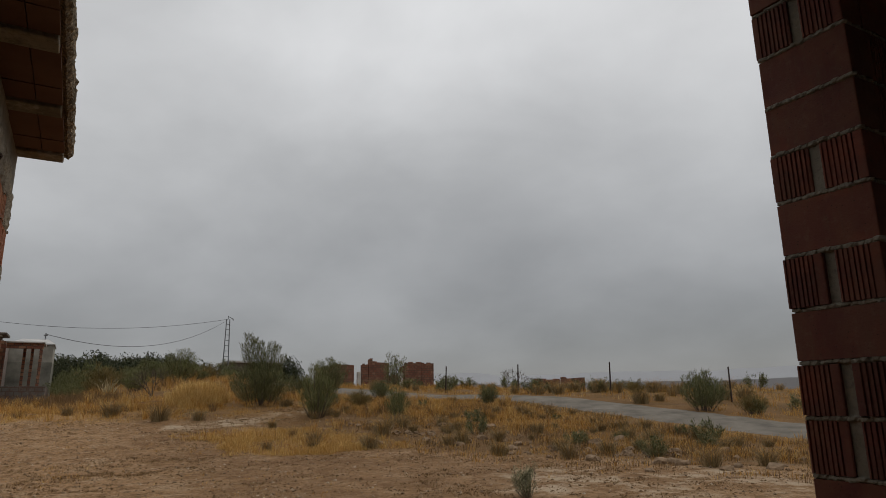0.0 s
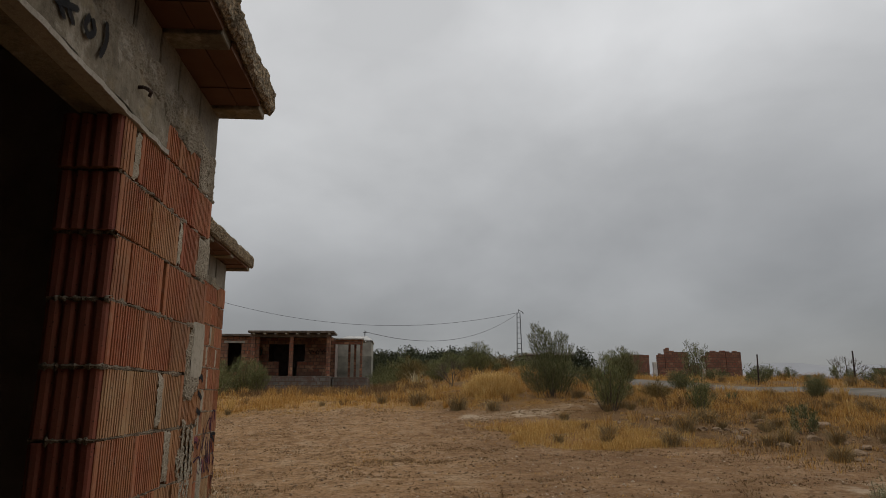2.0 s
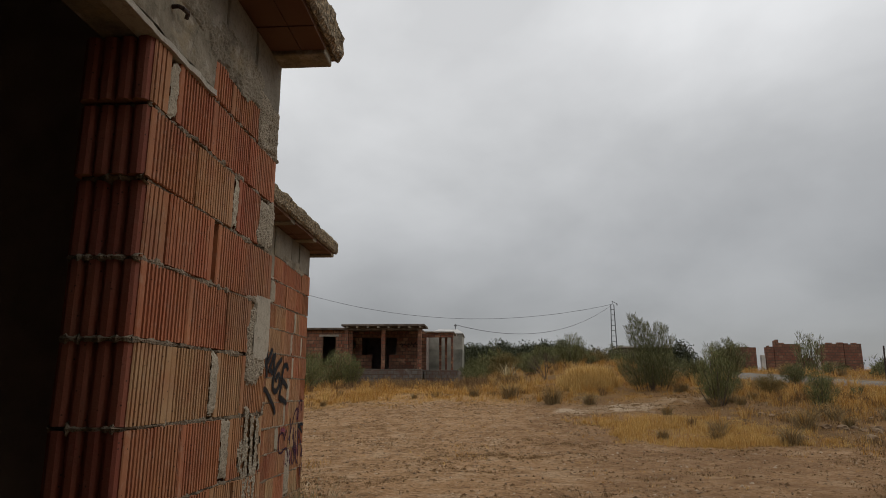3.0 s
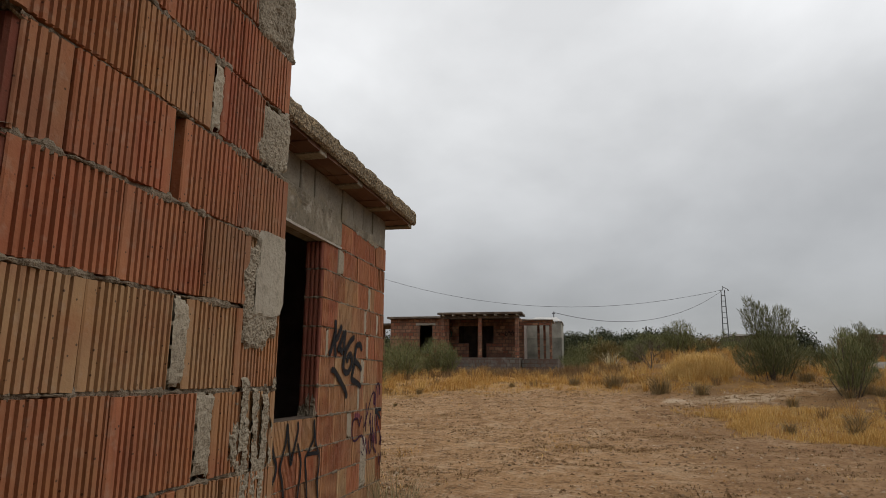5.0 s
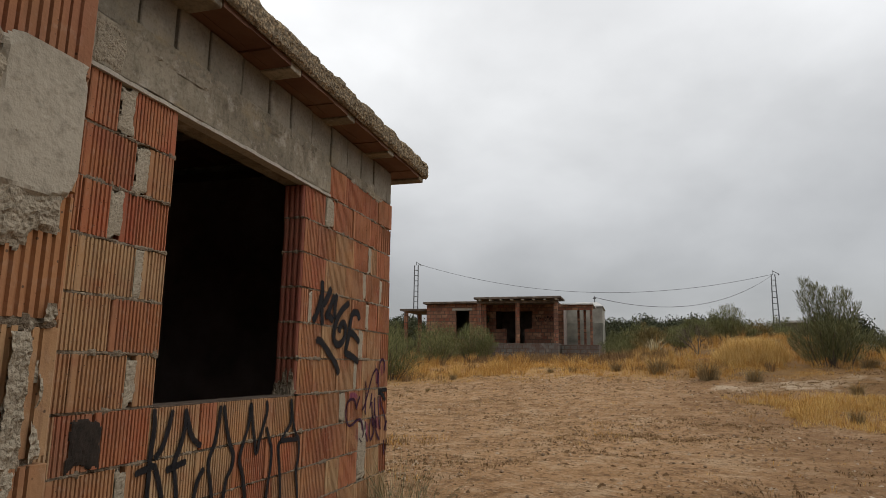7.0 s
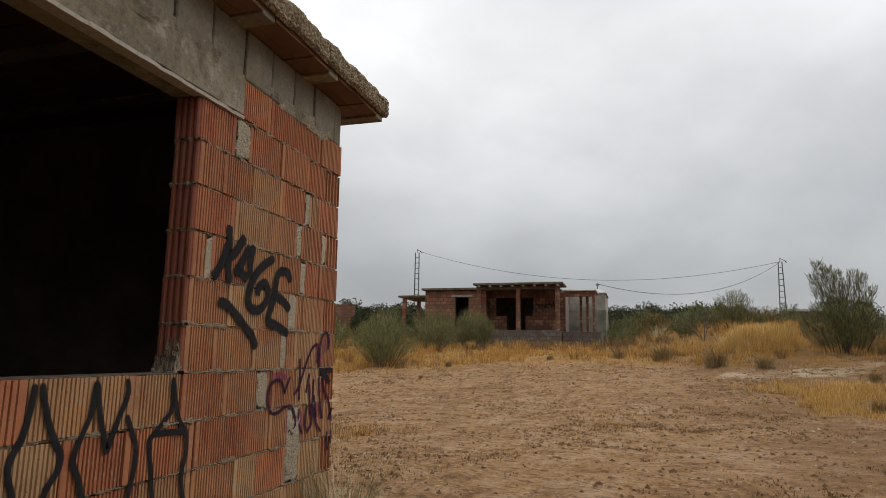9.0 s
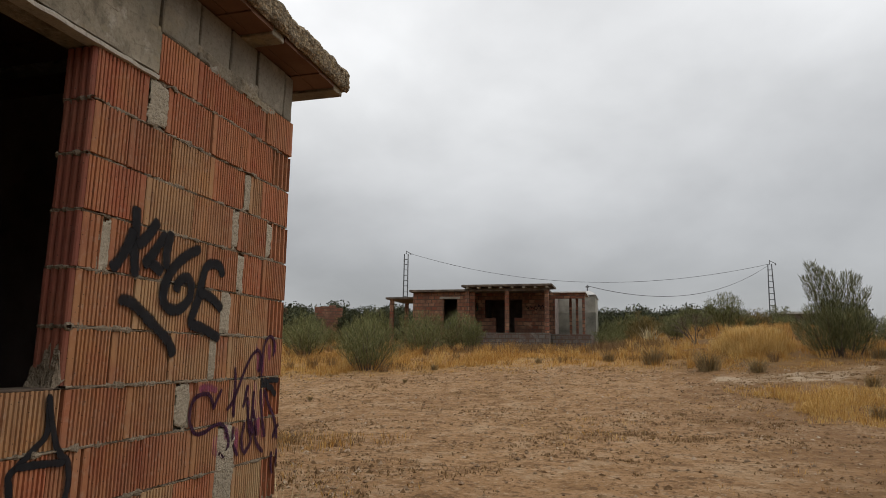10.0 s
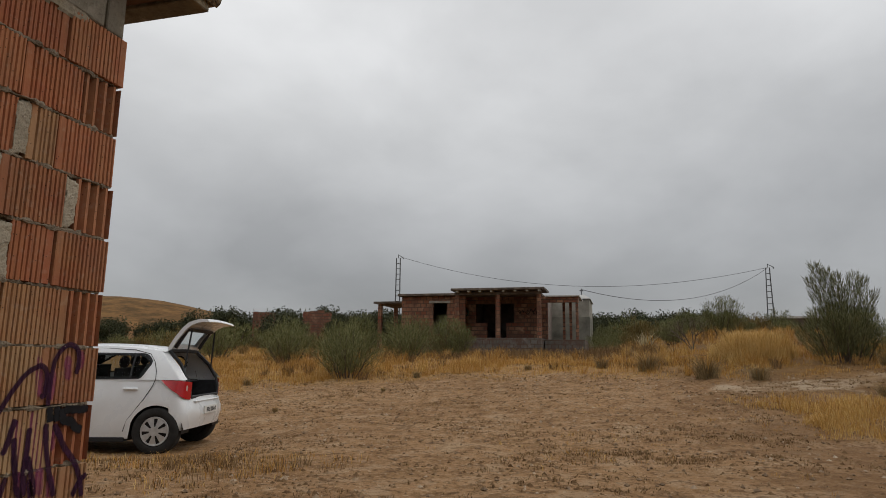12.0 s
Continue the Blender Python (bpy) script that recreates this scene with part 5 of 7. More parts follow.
wispy_weed(0.22, -0.27)
for src, x, y, s, turn in ((s_brown, 10.8, 3.8, 0.85, 20), (s_brown, 9.95, 5.3, 0.7, 100), (s_brown, 12.0, 1.1, 0.9, 200), (s_brown, 13.1, 0.7, 0.85, 300), (s_brown, 2.5, 17.4, 1.4, 60), (s_brown, 3.8, 15.3, 1.3, 140), (s_brown, 4.9, 14.9, 0.9, 10), (s_brown, 1.2, 18.6, 0.9, 50), (s_brown, 8.9, 9.4, 1.1, 80), (s_brown, 6.9, 9.2, 0.9, 25),
                           (s_brown, 6.6, 12.3, 0.6, 120), (s_brown, 5.6, 8.9, 0.6, 70), (s_brown, 6.6, 8.4, 0.65, 160), (s_brown, -1.0, 18.2, 0.5, 30), (s_brown, -3.8, 15.8, 0.5, 60), (s_brown, -8.0, 13.9, 0.5, 60), (s_brown, -3.9, 13.4, 0.25, 10), (s_brown, -4.8, 9.8, 0.25, 10)):
    again(src, x, y, s, turn)
bank_rnd = random.Random(41)
for _ in range(105):
    y = bank_rnd.uniform(2.5, 20)
    x = bank_rnd.uniform(9.5, 16.5) if y < 13 else bank_rnd.uniform(8, 15.5)
    if clear_of_house(x, y) and x + 0.55 * y > 12.2:
        again(s_green if bank_rnd.random() < 0.15 else s_brown, x, y, bank_rnd.uniform(0.35, 0.85), bank_rnd.uniform(0, 360))
for x, y in hedge:
    again(s_green, x, y, bank_rnd.uniform(1.5, 2.1), bank_rnd.uniform(0, 360))
for _ in range(160):     # beyond the road
    y = bank_rnd.uniform(3, 40)
    x = bank_rnd.uniform(14, 42)
    if clear_of_house(x, y) and x > 22.0 - 0.35 * (y - 4):
        again(s_green if bank_rnd.random() < 0.25 else s_brown, x, y, bank_rnd.uniform(0.8, 1.5), bank_rnd.uniform(0, 360))
for _ in range(150):     # thick scrub on the crest, either side of the half-built house
    x = bank_rnd.uniform(-24, 17)
    y = bank_rnd.uniform(25, 44)
    if clear_of_house(x, y) and not (-12.5 < x < 1.5 and y < 45) and not (4 < x < 13 and y < 32):
        again((far_a, far_y, s_brown, s_green)[bank_rnd.randrange(4)] if x < 3 else (s_brown, s_green)[bank_rnd.randrange(2)], x, y, bank_rnd.uniform(0.6, 1.0) * (1 if y > 30 else 0.75) * (1.6 if bank_rnd.random() < 0.3 else 1), bank_rnd.uniform(0, 360))

# mound of tall golden straw in front of the big bush
def in_mound(x, y):
    """1 at the middle of the mound, 0 at its rim."""
    a, b = 0.89 * (x - 5.5) - 0.46 * (y - 19.25), 0.46 * (x - 5.5) + 0.89 * (y - 19.25)
    return max(0.0, 1 + 0.25 * fbm(x * 1.8, y * 1.8, 8) - (a / 1.22) ** 2 - (b / 0.95) ** 2)


mound = [(x, y, ground_z(x, y) + 0.58 * min(1.0, 1.6 * w) * grass_rnd.uniform(0.15, 1.0), 0.34, 13, 0.13) for x, y, w in scatter(5200, 3.9, 7.1, 17.8, 20.6, in_mound)]
stuff("straw_mound", blades_mesh("straw_mound", mound + [(x, y, ground_z(x, y), 0.45, 10, 0.15) for x, y, *_ in mound], STRAW_PALE, grass_rnd, 0.75, 0.0048), "waist-high mound of golden straw by dark bush", "grass")


def spiky_plant(x, y):
    s = thing("agave_clump", "pale straw-coloured spiky clump with upright leaves", "plant", pose(x, y, ground_z(x, y)))
    rnd = random.Random(2)
    part("leaves", blades_mesh("leaves", [(0, 0, 0, 0.78, 46, 0.22)], PALE_LEAF, rnd, 1.1, 0.024), None, s)
    part("stalks", blades_mesh("stalks", [(0.1, 0, 0, 0.95, 8, 0.18)], DRY_GRASS, rnd, 0.3, 0.02), None, s)


spiky_plant(2.75, 27.4)


def bare_shrub(x, y, h, seed):
    s = thing("bare_shrub", "leafless grey twiggy shrub in dry grass", "shrub", pose(x, y, ground_z(x, y)), group="leafless shrubs")
    rnd = random.Random(seed)
    bm = bmesh.new()

    def grow(p, d, ln, r, depth):
        q = p + d * ln
        add_tube(bm, p, q, r, r * 0.65, 4)
        if depth:
            for _ in range(3):
                grow(q, (d + Vector((rnd.gauss(0, 0.5), rnd.gauss(0, 0.5), rnd.gauss(0.15, 0.3)))).normalized(), ln * rnd.uniform(0.6, 0.8), r * 0.6, depth - 1)

    for _ in range(5):
        grow(Vector((0, 0, -0.05)), Vector((rnd.gauss(0, 0.6), rnd.gauss(0, 0.6), 1)).normalized(), h * 0.33, 0.025, 3)
    part("branches", bm, WOOD, s)


bare_shrub(4.3, 23.5, 1.6, 4)
bare_shrub(24.4, 25.2, 1.7, 6)


# ---- olive grove and dark trees along the skyline ----
def olive_tree(rnd, h, w, label):
    t = thing("olive_tree", label, "tree", group="olive trees along the skyline")
    bm = bmesh.new()
    trunk_top = Vector((rnd.uniform(-0.15, 0.15), rnd.uniform(-0.15, 0.15), h * 0.16))
    add_tube(bm, (0, 0, -0.2), trunk_top, 0.16, 0.11, 7)
    limbs = []
    for k in range(9):
        a = 2 * math.pi * k / 9 + rnd.uniform(-0.3, 0.3)
        e = trunk_top + Vector((math.cos(a) * w * 0.3, math.sin(a) * w * 0.3, h * rnd.uniform(0.0, 0.62)))
        add_tube(bm, trunk_top, e, 0.07, 0.025, 5)
        limbs.append(e)
    part("trunk", bm, WOOD, t)
    verts, faces = [], []
    clumps = []
    for e in limbs:
        for _ in range(17):
            clumps.append((e + Vector((rnd.gauss(0, w * 0.16), rnd.gauss(0, w * 0.16), rnd.gauss(0.0, h * 0.085))), rnd.uniform(0.28, 0.52)))
    for c, r in clumps:
        for _ in range(42):
            d = Vector((rnd.gauss(0, 1), rnd.gauss(0, 1), rnd.gauss(0, 0.8)))
            p = c + d.normalized() * r * rnd.random() ** 0.4 * 1.25
            a = Vector((rnd.gauss(0, 1), rnd.gauss(0, 1), rnd.gauss(0.4, 1))).normalized()
            b = a.cross(Vector((rnd.gauss(0, 1), rnd.gauss(0, 1), rnd.gauss(0, 1)))).normalized()
            s = rnd.uniform(0.044, 0.078)
            k = len(verts)
            verts += [tuple(p - a * s * 1.5), tuple(p + b * s * 0.8), tuple(p + a * s * 1.5), tuple(p - b * s * 0.8)]
            faces.append((k, k + 1, k + 2, k + 3))
    part("crown", raw_mesh("crown", verts, faces, OLIVE), None, t)
    return t


tree_rnd = random.Random(29)
protos = [olive_tree(tree_rnd, 3.6, 3.2, "dark grey-green olive tree with ragged crown"), olive_tree(tree_rnd, 3.1, 3.4, "dark grey-green olive tree with ragged crown"), olive_tree(tree_rnd, 4.1, 2.8, "dark grey-green olive tree with ragged crown")]
line = [(-46, 20), (-36, 32), (-27, 41), (-17, 50), (-5, 56), (6, 60), (13, 62)]
spots = []
for (ax, ay), (bx, by) in zip(line, line[1:]):
    n = round(math.hypot(bx - ax, by - ay) / 1.0)
    for i in range(n):
        f = i / n
        spots.append((ax + f * (bx - ax) + tree_rnd.uniform(-0.7, 0.7), ay + f * (by - ay) + tree_rnd.uniform(-2.5, 2.5)))
        if i % 3 == 1:
            spots.append((ax + f * (bx - ax) + tree_rnd.uniform(-1.5, 0.5), ay + f * (by - ay) + tree_rnd.uniform(4, 9)))
spots += [(18.0, 57.0), (20.5, 59.0), (30.5, 52.0), (-18.4, 34.1), (-15.2, 35.5), (-19.4, 36.0), (-13.6, 37.5), (-14.6, 44.0)] + [(0.5 + 1.15 * k + tree_rnd.uniform(-0.5, 0.5), 46 + tree_rnd.uniform(-3, 6)) for k in range(13)]
for k, (x, y) in enumerate(spots):
    away = math.hypot(x - 1.8, y + 2.8)
    level = 0.0735 if x < -2 else 0.0735 - 0.006 * ease((x - 8) / 6)     # the grove's tops keep an even line
    level -= 0.022 * ease((math.degrees(math.atan2(1.8 - x, y + 2.8)) - 33) / 6)
    top = 0.91 + level * away * tree_rnd.uniform(0.90, 1.03) * (0.86 if y < 52 and x > -2 else 1.0)
    s = (top - ground_z(x, y)) / (3.35, 2.95, 3.75)[k % 3]
    if k < 3:
        put(protos[k], x, y, s, tree_rnd.uniform(0, 360))
    else:
        again(protos[k % 3], x, y, s, tree_rnd.uniform(0, 360))

# ---- parked hatchback with its tailgate up ----
def car_paint():
    n = Nodes("white_car_paint")
    dust = n.noise(3.0, 5, 0.6)
    c = n.ramp(dust, [(0.35, (0.76, 0.785, 0.81)), (0.75, (0.69, 0.70, 0.70))])
    m = n.done(c, n.span(dust, 0.3, 0.8, 0.22, 0.4), spec=0.5)
    n.bsdf.inputs["Coat Weight"].default_value = 0.6
    n.bsdf.inputs["Coat Roughness"].default_value = 0.08
    return m


CAR_WHITE = car_paint()
CAR_BLACK = simple("black_trim", (0.018, 0.018, 0.02), 0.55, 0.2, 30)
CAR_INSIDE = simple("dark_upholstery", (0.022, 0.022, 0.025), 0.9, 0.3, 20)
TYRE = simple("tyre_rubber", (0.022, 0.021, 0.02), 0.85, 0.3, 15)
HUB = simple("silver_hubcap", (0.52, 0.53, 0.54), 0.4, 0.15, 20, 0.5)
LAMP_RED = simple("red_lamp_lens", (0.42, 0.012, 0.016), 0.15, 0.1, 20, 0, 0.0, 0.6)
LAMP_CLEAR = simple("clear_lamp_lens", (0.62, 0.55, 0.52), 0.2, 0.1, 20, 0, 0.0, 0.6)
PLATE = simple("white_plate", (0.70, 0.70, 0.68), 0.5, 0.05, 20)


def car_glass():
    n = Nodes("tinted_window")
    n.bsdf.inputs["Transmission Weight"].default_value = 1.0
    n.bsdf.inputs["IOR"].default_value = 1.1
    return n.done((0.50, 0.54, 0.52), 0.02, spec=0.5)


CAR_GLASS = car_glass()


def hatchback(place):
    """x forwards, y to the car's left, z up; the origin on the ground under the rear axle."""
    car = thing("hatchback_car", "white five-door hatchback parked on dirt with tailgate raised", "car", place)
    base = 2.51
    half = 0.845

    def arch(x):
        z = 0.21
        for c in (0.0, base):
            d = 0.338 ** 2 - (x - c) ** 2
            if d > 0:
                z = max(z, 0.31 + math.sqrt(d))
        return z

    # plan outline from the nose round the rear and back
    plan = []
    xs = [3.0 - 3.2 * i / 80 for i in range(81)]
    for x in xs:
        plan.append((x, half - 0.03 * ((x - 1.3) / 1.7) ** 2))
    for i in range(1, 24):
        a = i / 24 * math.pi
        ca, sa = math.cos(a), math.sin(a)
        plan.append((-0.2 - 0.27 * abs(sa) ** 0.7, math.copysign(abs(ca) ** 0.6, ca) * (half - 0.025)))
    for x in reversed(xs):
        plan.append((x, -(half - 0.03 * ((x - 1.3) / 1.7) ** 2)))
    for i in range(1, 16):
        a = i / 16 * math.pi
        ca, sa = math.cos(a), math.sin(a)
        plan.append((3.0 + 0.40 * abs(sa) ** 0.6, -math.copysign(abs(ca) ** 0.6, ca) * (half - 0.09)))

    def belt(x):
        return 0.945 + 0.05 * (1.6 - x) / 2.2 if x < 1.9 else 0.94 - 0.20 * ((x - 1.9) / 1.5) ** 1.3

    rows = 9
    bm = bmesh.new()
    grid = []
    for x, y in plan:
        lo, hi = arch(x), belt(x)
        if x < -0.2:
            lo = 0.30 + 0.03 * (-(x + 0.2) / 0.27)
        col = []
        for k in range(rows):
            f = k / (rows - 1)
            z = lo + f * (hi - lo)
            g = (z - 0.2) / 0.75
            pull = 1 - 0.045 * (1 - min(1, g / 0.35)) ** 2 - 0.05 * max(0, (g - 0.55) / 0.45) ** 2
            crease = 0.006 * math.exp(-((z - 0.70) / 0.03) ** 2)
            px = x if x > -0.2 else -0.2 + (x + 0.2) * (1.0 if z < 0.60 else 1 - 1.1 * (z - 0.60))
            if x < -0.2:
                px -= 0.07 * min(1.0, (-0.2 - x) / 0.12) * math.exp(-((z - 0.52) / 0.15) ** 2)
            col.append(bm.verts.new((px, y * pull + math.copysign(crease, y), z)))
        grid.append(col)
    n = len(grid)
    for i in range(n):
        a, b = grid[i], grid[(i + 1) % n]
        for k in range(rows - 1):
            mid = (a[k].co + b[k].co + a[k + 1].co + b[k + 1].co) / 4
            if mid.x < -0.26 and abs(mid.y) < 0.58 and mid.z > 0.74:
                continue     # boot opening
            bm.faces.new((a[k], a[k + 1], b[k + 1], b[k]))
    # bonnet
    bmesh.ops.recalc_face_normals(bm, faces=bm.faces[:])
    part("body", bm, CAR_WHITE, car, smooth=True)
    bm = bmesh.new()
    prev = None
    for i in range(14):
        x = 2.0 + 1.38 * i / 13
        w = half * (0.93 if x < 3.0 else 0.93 - 0.5 * ((x - 3.0) / 0.42) ** 2)
        row = [bm.verts.new((x, w * u, belt(min(x, 3.0)) + 0.05 * (1 - u * u) - (0.10 * ((x - 3.0) / 0.4) if x > 3 else 0))) for u in [-1 + 2 * j / 10 for j in range(11)]]
        if prev:
            for j in range(10):
                bm.faces.new((prev[j], row[j], row[j + 1], prev[j + 1]))
        prev = row
    part("bonnet", bm, CAR_WHITE, car, smooth=True)

    # upper body: sides from belt to roof, and the roof skin
    def roof_z(x):
        return 1.465 - 0.075 * ((x - 0.95) / 0.95) ** 2

    def glazed(x, grow):
        """Lower and upper edge of the side windows at x: rounded at the rear, falling along the front pillar."""
        lo = belt(max(-0.2, x)) + 0.035 - grow + 0.21 * max(0.0, (0.28 - grow - x) / 0.12) ** 1.2
        hi = 1.325 + grow - 0.11 * max(0.0, (0.34 - grow - x) / 0.18) ** 2.6 - 0.52 * max(0.0, x - 1.12 - grow)
        return lo, hi

    def side(s):
        bm = bmesh.new()
        prev = None
        for i in range(97):
            f = i / 96
            xb, xt = -0.40 + f * 2.45, 0.02 + f * 1.28
            row = []
            for k in range(25):
                g = k / 24
                x = xb + (xt - xb) * g
                z0 = belt(max(-0.2, xb))
                z = z0 + (roof_z(xt) - 0.03 - z0) * g
                y = 0.80 - 0.12 * g - 0.08 * g * g - (0.17 if xb < -0.3 else 0.0) * max(0, (-0.3 - xb) / 0.2)
                row.append(bm.verts.new((x, s * y, z)))
            if prev:
                for k in range(24):
                    mid = (prev[k].co + row[k + 1].co) / 2
                    lo, hi = glazed(mid.x, -0.004)
                    if 0.18 < mid.x < 1.69 and lo < mid.z < hi:
                        continue
                    bm.faces.new((prev[k], row[k], row[k + 1], prev[k + 1]) if s < 0 else (row[k], prev[k], prev[k + 1], row[k + 1]))
            prev = row
        return bm

    def side_point(xf, g, s, out):
        xb, xt = -0.40 + xf * 2.45, 0.02 + xf * 1.28
        z0 = belt(max(-0.2, xb))
        y = 0.80 - 0.12 * g - 0.08 * g * g - (0.17 if xb < -0.3 else 0.0) * max(0, (-0.3 - xb) / 0.2)
        return Vector((xb + (xt - xb) * g, s * (y + out), z0 + (roof_z(xt) - 0.03 - z0) * g))

    def pane(x0, x1, grow, s, out):
        """A side window between x0 and x1; its head falls to a point at the rear and along the front pillar."""
        bm = bmesh.new()
        prev = None
        for i in range(25):
            x = x0 + (x1 - x0) * i / 24
            lo, hi = glazed(x, grow)
            hi = max(lo + 0.004, hi)
            row = []
            for j in range(6):
                z = lo + (hi - lo) * j / 5
                z0 = belt(max(-0.2, x))
                g = max(0.0, min(1.0, (z - z0) / (roof_z(x) - 0.03 - z0)))
                row.append(bm.verts.new((x, s * (0.80 - 0.12 * g - 0.08 * g * g + out), z)))
            if prev:
                for j in range(5):
                    bm.faces.new((prev[j], row[j], row[j + 1], prev[j + 1]) if s < 0 else (row[j], prev[j], prev[j + 1], row[j + 1]))
            prev = row
        return bm

    def surround(s):
        """Rubber round the side windows."""
        bm = bmesh.new()
        for low in (True, False):
            prev = None
            for i in range(49):
                x = 0.15 + (1.74 - 0.15) * i / 48
                edges = []
                for grow in (0.016, -0.022):
                    lo, hi = glazed(x, grow)
                    mid = (lo + hi) / 2
                    edges.append(min(lo, mid) if low else max(hi, mid))
                row = []
                for z in edges:
                    z0 = belt(max(-0.2, x))
                    g = max(0.0, min(1.0, (z - z0) / (roof_z(x) - 0.03 - z0)))
                    row.append(bm.verts.new((x, s * (0.80 - 0.12 * g - 0.08 * g * g + 0.006), z)))
                if prev:
                    bm.faces.new((prev[0], row[0], row[1], prev[1]))
                prev = row
        for x in (0.398, 0.965):
            lo, hi = glazed(x, 0)
            w = 0.012 if x < 0.5 else 0.05
            for j in range(5):
                za, zb = lo + (hi - lo) * j / 5, lo + (hi - lo) * (j + 1) / 5
                quad = []
                for xx, z in ((x - w, za), (x + w, za), (x + w, zb), (x - w, zb)):
                    z0 = belt(max(-0.2, xx))
                    g = max(0.0, min(1.0, (z - z0) / (roof_z(xx) - 0.03 - z0)))
                    quad.append(bm.verts.new((xx, s * (0.80 - 0.12 * g - 0.08 * g * g + 0.007), z)))
                bm.faces.new(quad)
        return bm

    for s in (1, -1):
        part("side_panel", side(s), CAR_WHITE, car, smooth=True)
        part("window_surround", surround(s), CAR_BLACK, car)
        part("quarter_window", pane(0.165, 0.385, 0.0, s, 0.010), CAR_GLASS, car, "dark triangular quarter window")
        part("rear_window", pane(0.41, 0.94, 0.0, s, 0.010), CAR_GLASS, car, "tinted rear door window")
        part("front_window", pane(0.99, 1.70, 0.0, s, 0.010), CAR_GLASS, car, "tinted front door window")
        part("door_handle", box_bm((0.26, 0.46, s * 0.836 - 0.016, s * 0.836 + 0.016, 0.845, 0.88), bevel=0.012), CAR_WHITE, car)
        # shut lines of the doors
        bm = bmesh.new()
        seam = [(0.42, 0.30), (0.38, 0.45), (0.27, 0.60), (0.17, 0.74), (0.08, 0.90), (0.05, 0.985)]
        for (xa, za), (xb, zb) in zip(seam, seam[1:]):
            add_tube(bm, (xa, s * (half - 0.012 - 0.02 * (za > 0.8)), za), (xb, s * (half - 0.014 - 0.02 * (zb > 0.8)), zb), 0.005, sides=4)
        upper = [(0.05, 0.985), (0.065, 1.10), (0.11, 1.22), (0.20, 1.33), (0.42, 1.385), (0.9, 1.405)]
        for (xa, za), (xb, zb) in zip(upper, upper[1:]):
            ga, gb = [(z - 0.985) / 0.44 for z in (za, zb)]
            add_tube(bm, (xa, s * (0.80 - 0.12 * ga - 0.08 * ga * ga), za), (xb, s * (0.80 - 0.12 * gb - 0.08 * gb * gb), zb), 0.0045, sides=4)
        for (xa, za), (xb, zb) in (((1.38, 0.24), (1.40, 0.60)), ((1.40, 0.60), (1.36, 0.92))):
            add_tube(bm, (xa, s * (half - 0.004), za), (xb, s * (half - 0.008), zb), 0.006, sides=4)
        part("door_seam", bm, CAR_BLACK, car)
        part("sill", box_bm((0.40, 2.12, s * 0.80 - 0.03, s * 0.80 + 0.02, 0.17, 0.23), bevel=0.01), CAR_BLACK, car)
        # tail lamp wraps the corner beside the boot opening
        lamp = bmesh.new()
        prev = None
        for i in range(15):
            u = i / 14
            if u < 0.36:
                x, y = -0.03 - 0.17 * u / 0.36, half - 0.026
            else:
                a = radians(2 + 52 * (u - 0.36) / 0.64)
                x = -0.2 - 0.26 * math.sin(a) ** 0.7
                y = (half - 0.018) * math.cos(a) ** 0.6
            zt, zb = 0.985 - 0.035 * u ** 1.8, 0.98 - 0.265 * math.sin(u * 1.5) ** 0.9
            row = [lamp.verts.new((x - 0.006, s * (y * (1 - 0.04 * g) + 0.006), zb + (zt - zb) * g)) for g in (0, 0.33, 0.66, 1.0)]
            if prev:
                for k in range(3):
                    lamp.faces.new((prev[k], row[k], row[k + 1], prev[k + 1]) if s < 0 else (row[k], prev[k], prev[k + 1], row[k + 1]))
            prev = row
        tail = part("tail_lamp", lamp, LAMP_RED, car, "glossy red tail lamp", smooth=True)
        part("reversing_lamp", box_bm((-0.40, -0.365, s * 0.68 - 0.03, s * 0.68 + 0.03, 0.83, 0.91), bevel=0.008), LAMP_CLEAR, tail)
    roof = bmesh.new()
    prev = None
    for i in range(17):
        f = i / 16
        x = 0.02 + 1.28 * f
        row = [roof.verts.new((x - 0.06 * (1 - u * u) * (1 - f), 0.60 * u, roof_z(x) - 0.03 + 0.045 * (1 - abs(u) ** 2.5))) for u in [-1 + 2 * j / 12 for j in range(13)]]
        if prev:
            for j in range(12):
                roof.faces.new((prev[j], row[j], row[j + 1], prev[j + 1]))
        prev = row
    part("roof", roof, CAR_WHITE, car, smooth=True)
    screen = bmesh.new()
    vs = [screen.verts.new(p) for p in ((2.05, -0.78, 0.97), (2.05, 0.78, 0.97), (1.30, 0.60, 1.44), (1.30, -0.60, 1.44))]
    screen.faces.new(vs)
    part("windscreen", screen, CAR_GLASS, car, "tinted windscreen")
    # boot and cabin lining
    part("boot_lining", box_bm((-0.42, 2.0, -0.60, 0.60, 0.34, 0.40), (-0.38, 0.55, 0.57, 0.60, 0.40, 0.95), (-0.38, 0.55, -0.60, -0.57, 0.40, 0.95), (0.52, 0.55, -0.56, 0.56, 0.36, 1.0)), CAR_INSIDE, car)
    part("load_shelf", box_bm((-0.05, 0.45, -0.55, 0.55, 0.93, 0.955)), CAR_INSIDE, car)
    ring = bmesh.new()
    frame = [(-0.41, 0.56, 0.74), (-0.40, 0.60, 0.84), (-0.35, 0.62, 0.99), (-0.20, 0.58, 1.19), (-0.01, 0.53, 1.38), (-0.01, -0.53, 1.38), (-0.20, -0.58, 1.19), (-0.35, -0.62, 0.99), (-0.40, -0.60, 0.84), (-0.41, -0.56, 0.74)]
    for a, b in zip(frame, frame[1:] + frame[:1]):
        add_tube(ring, a, b, 0.028, sides=6)
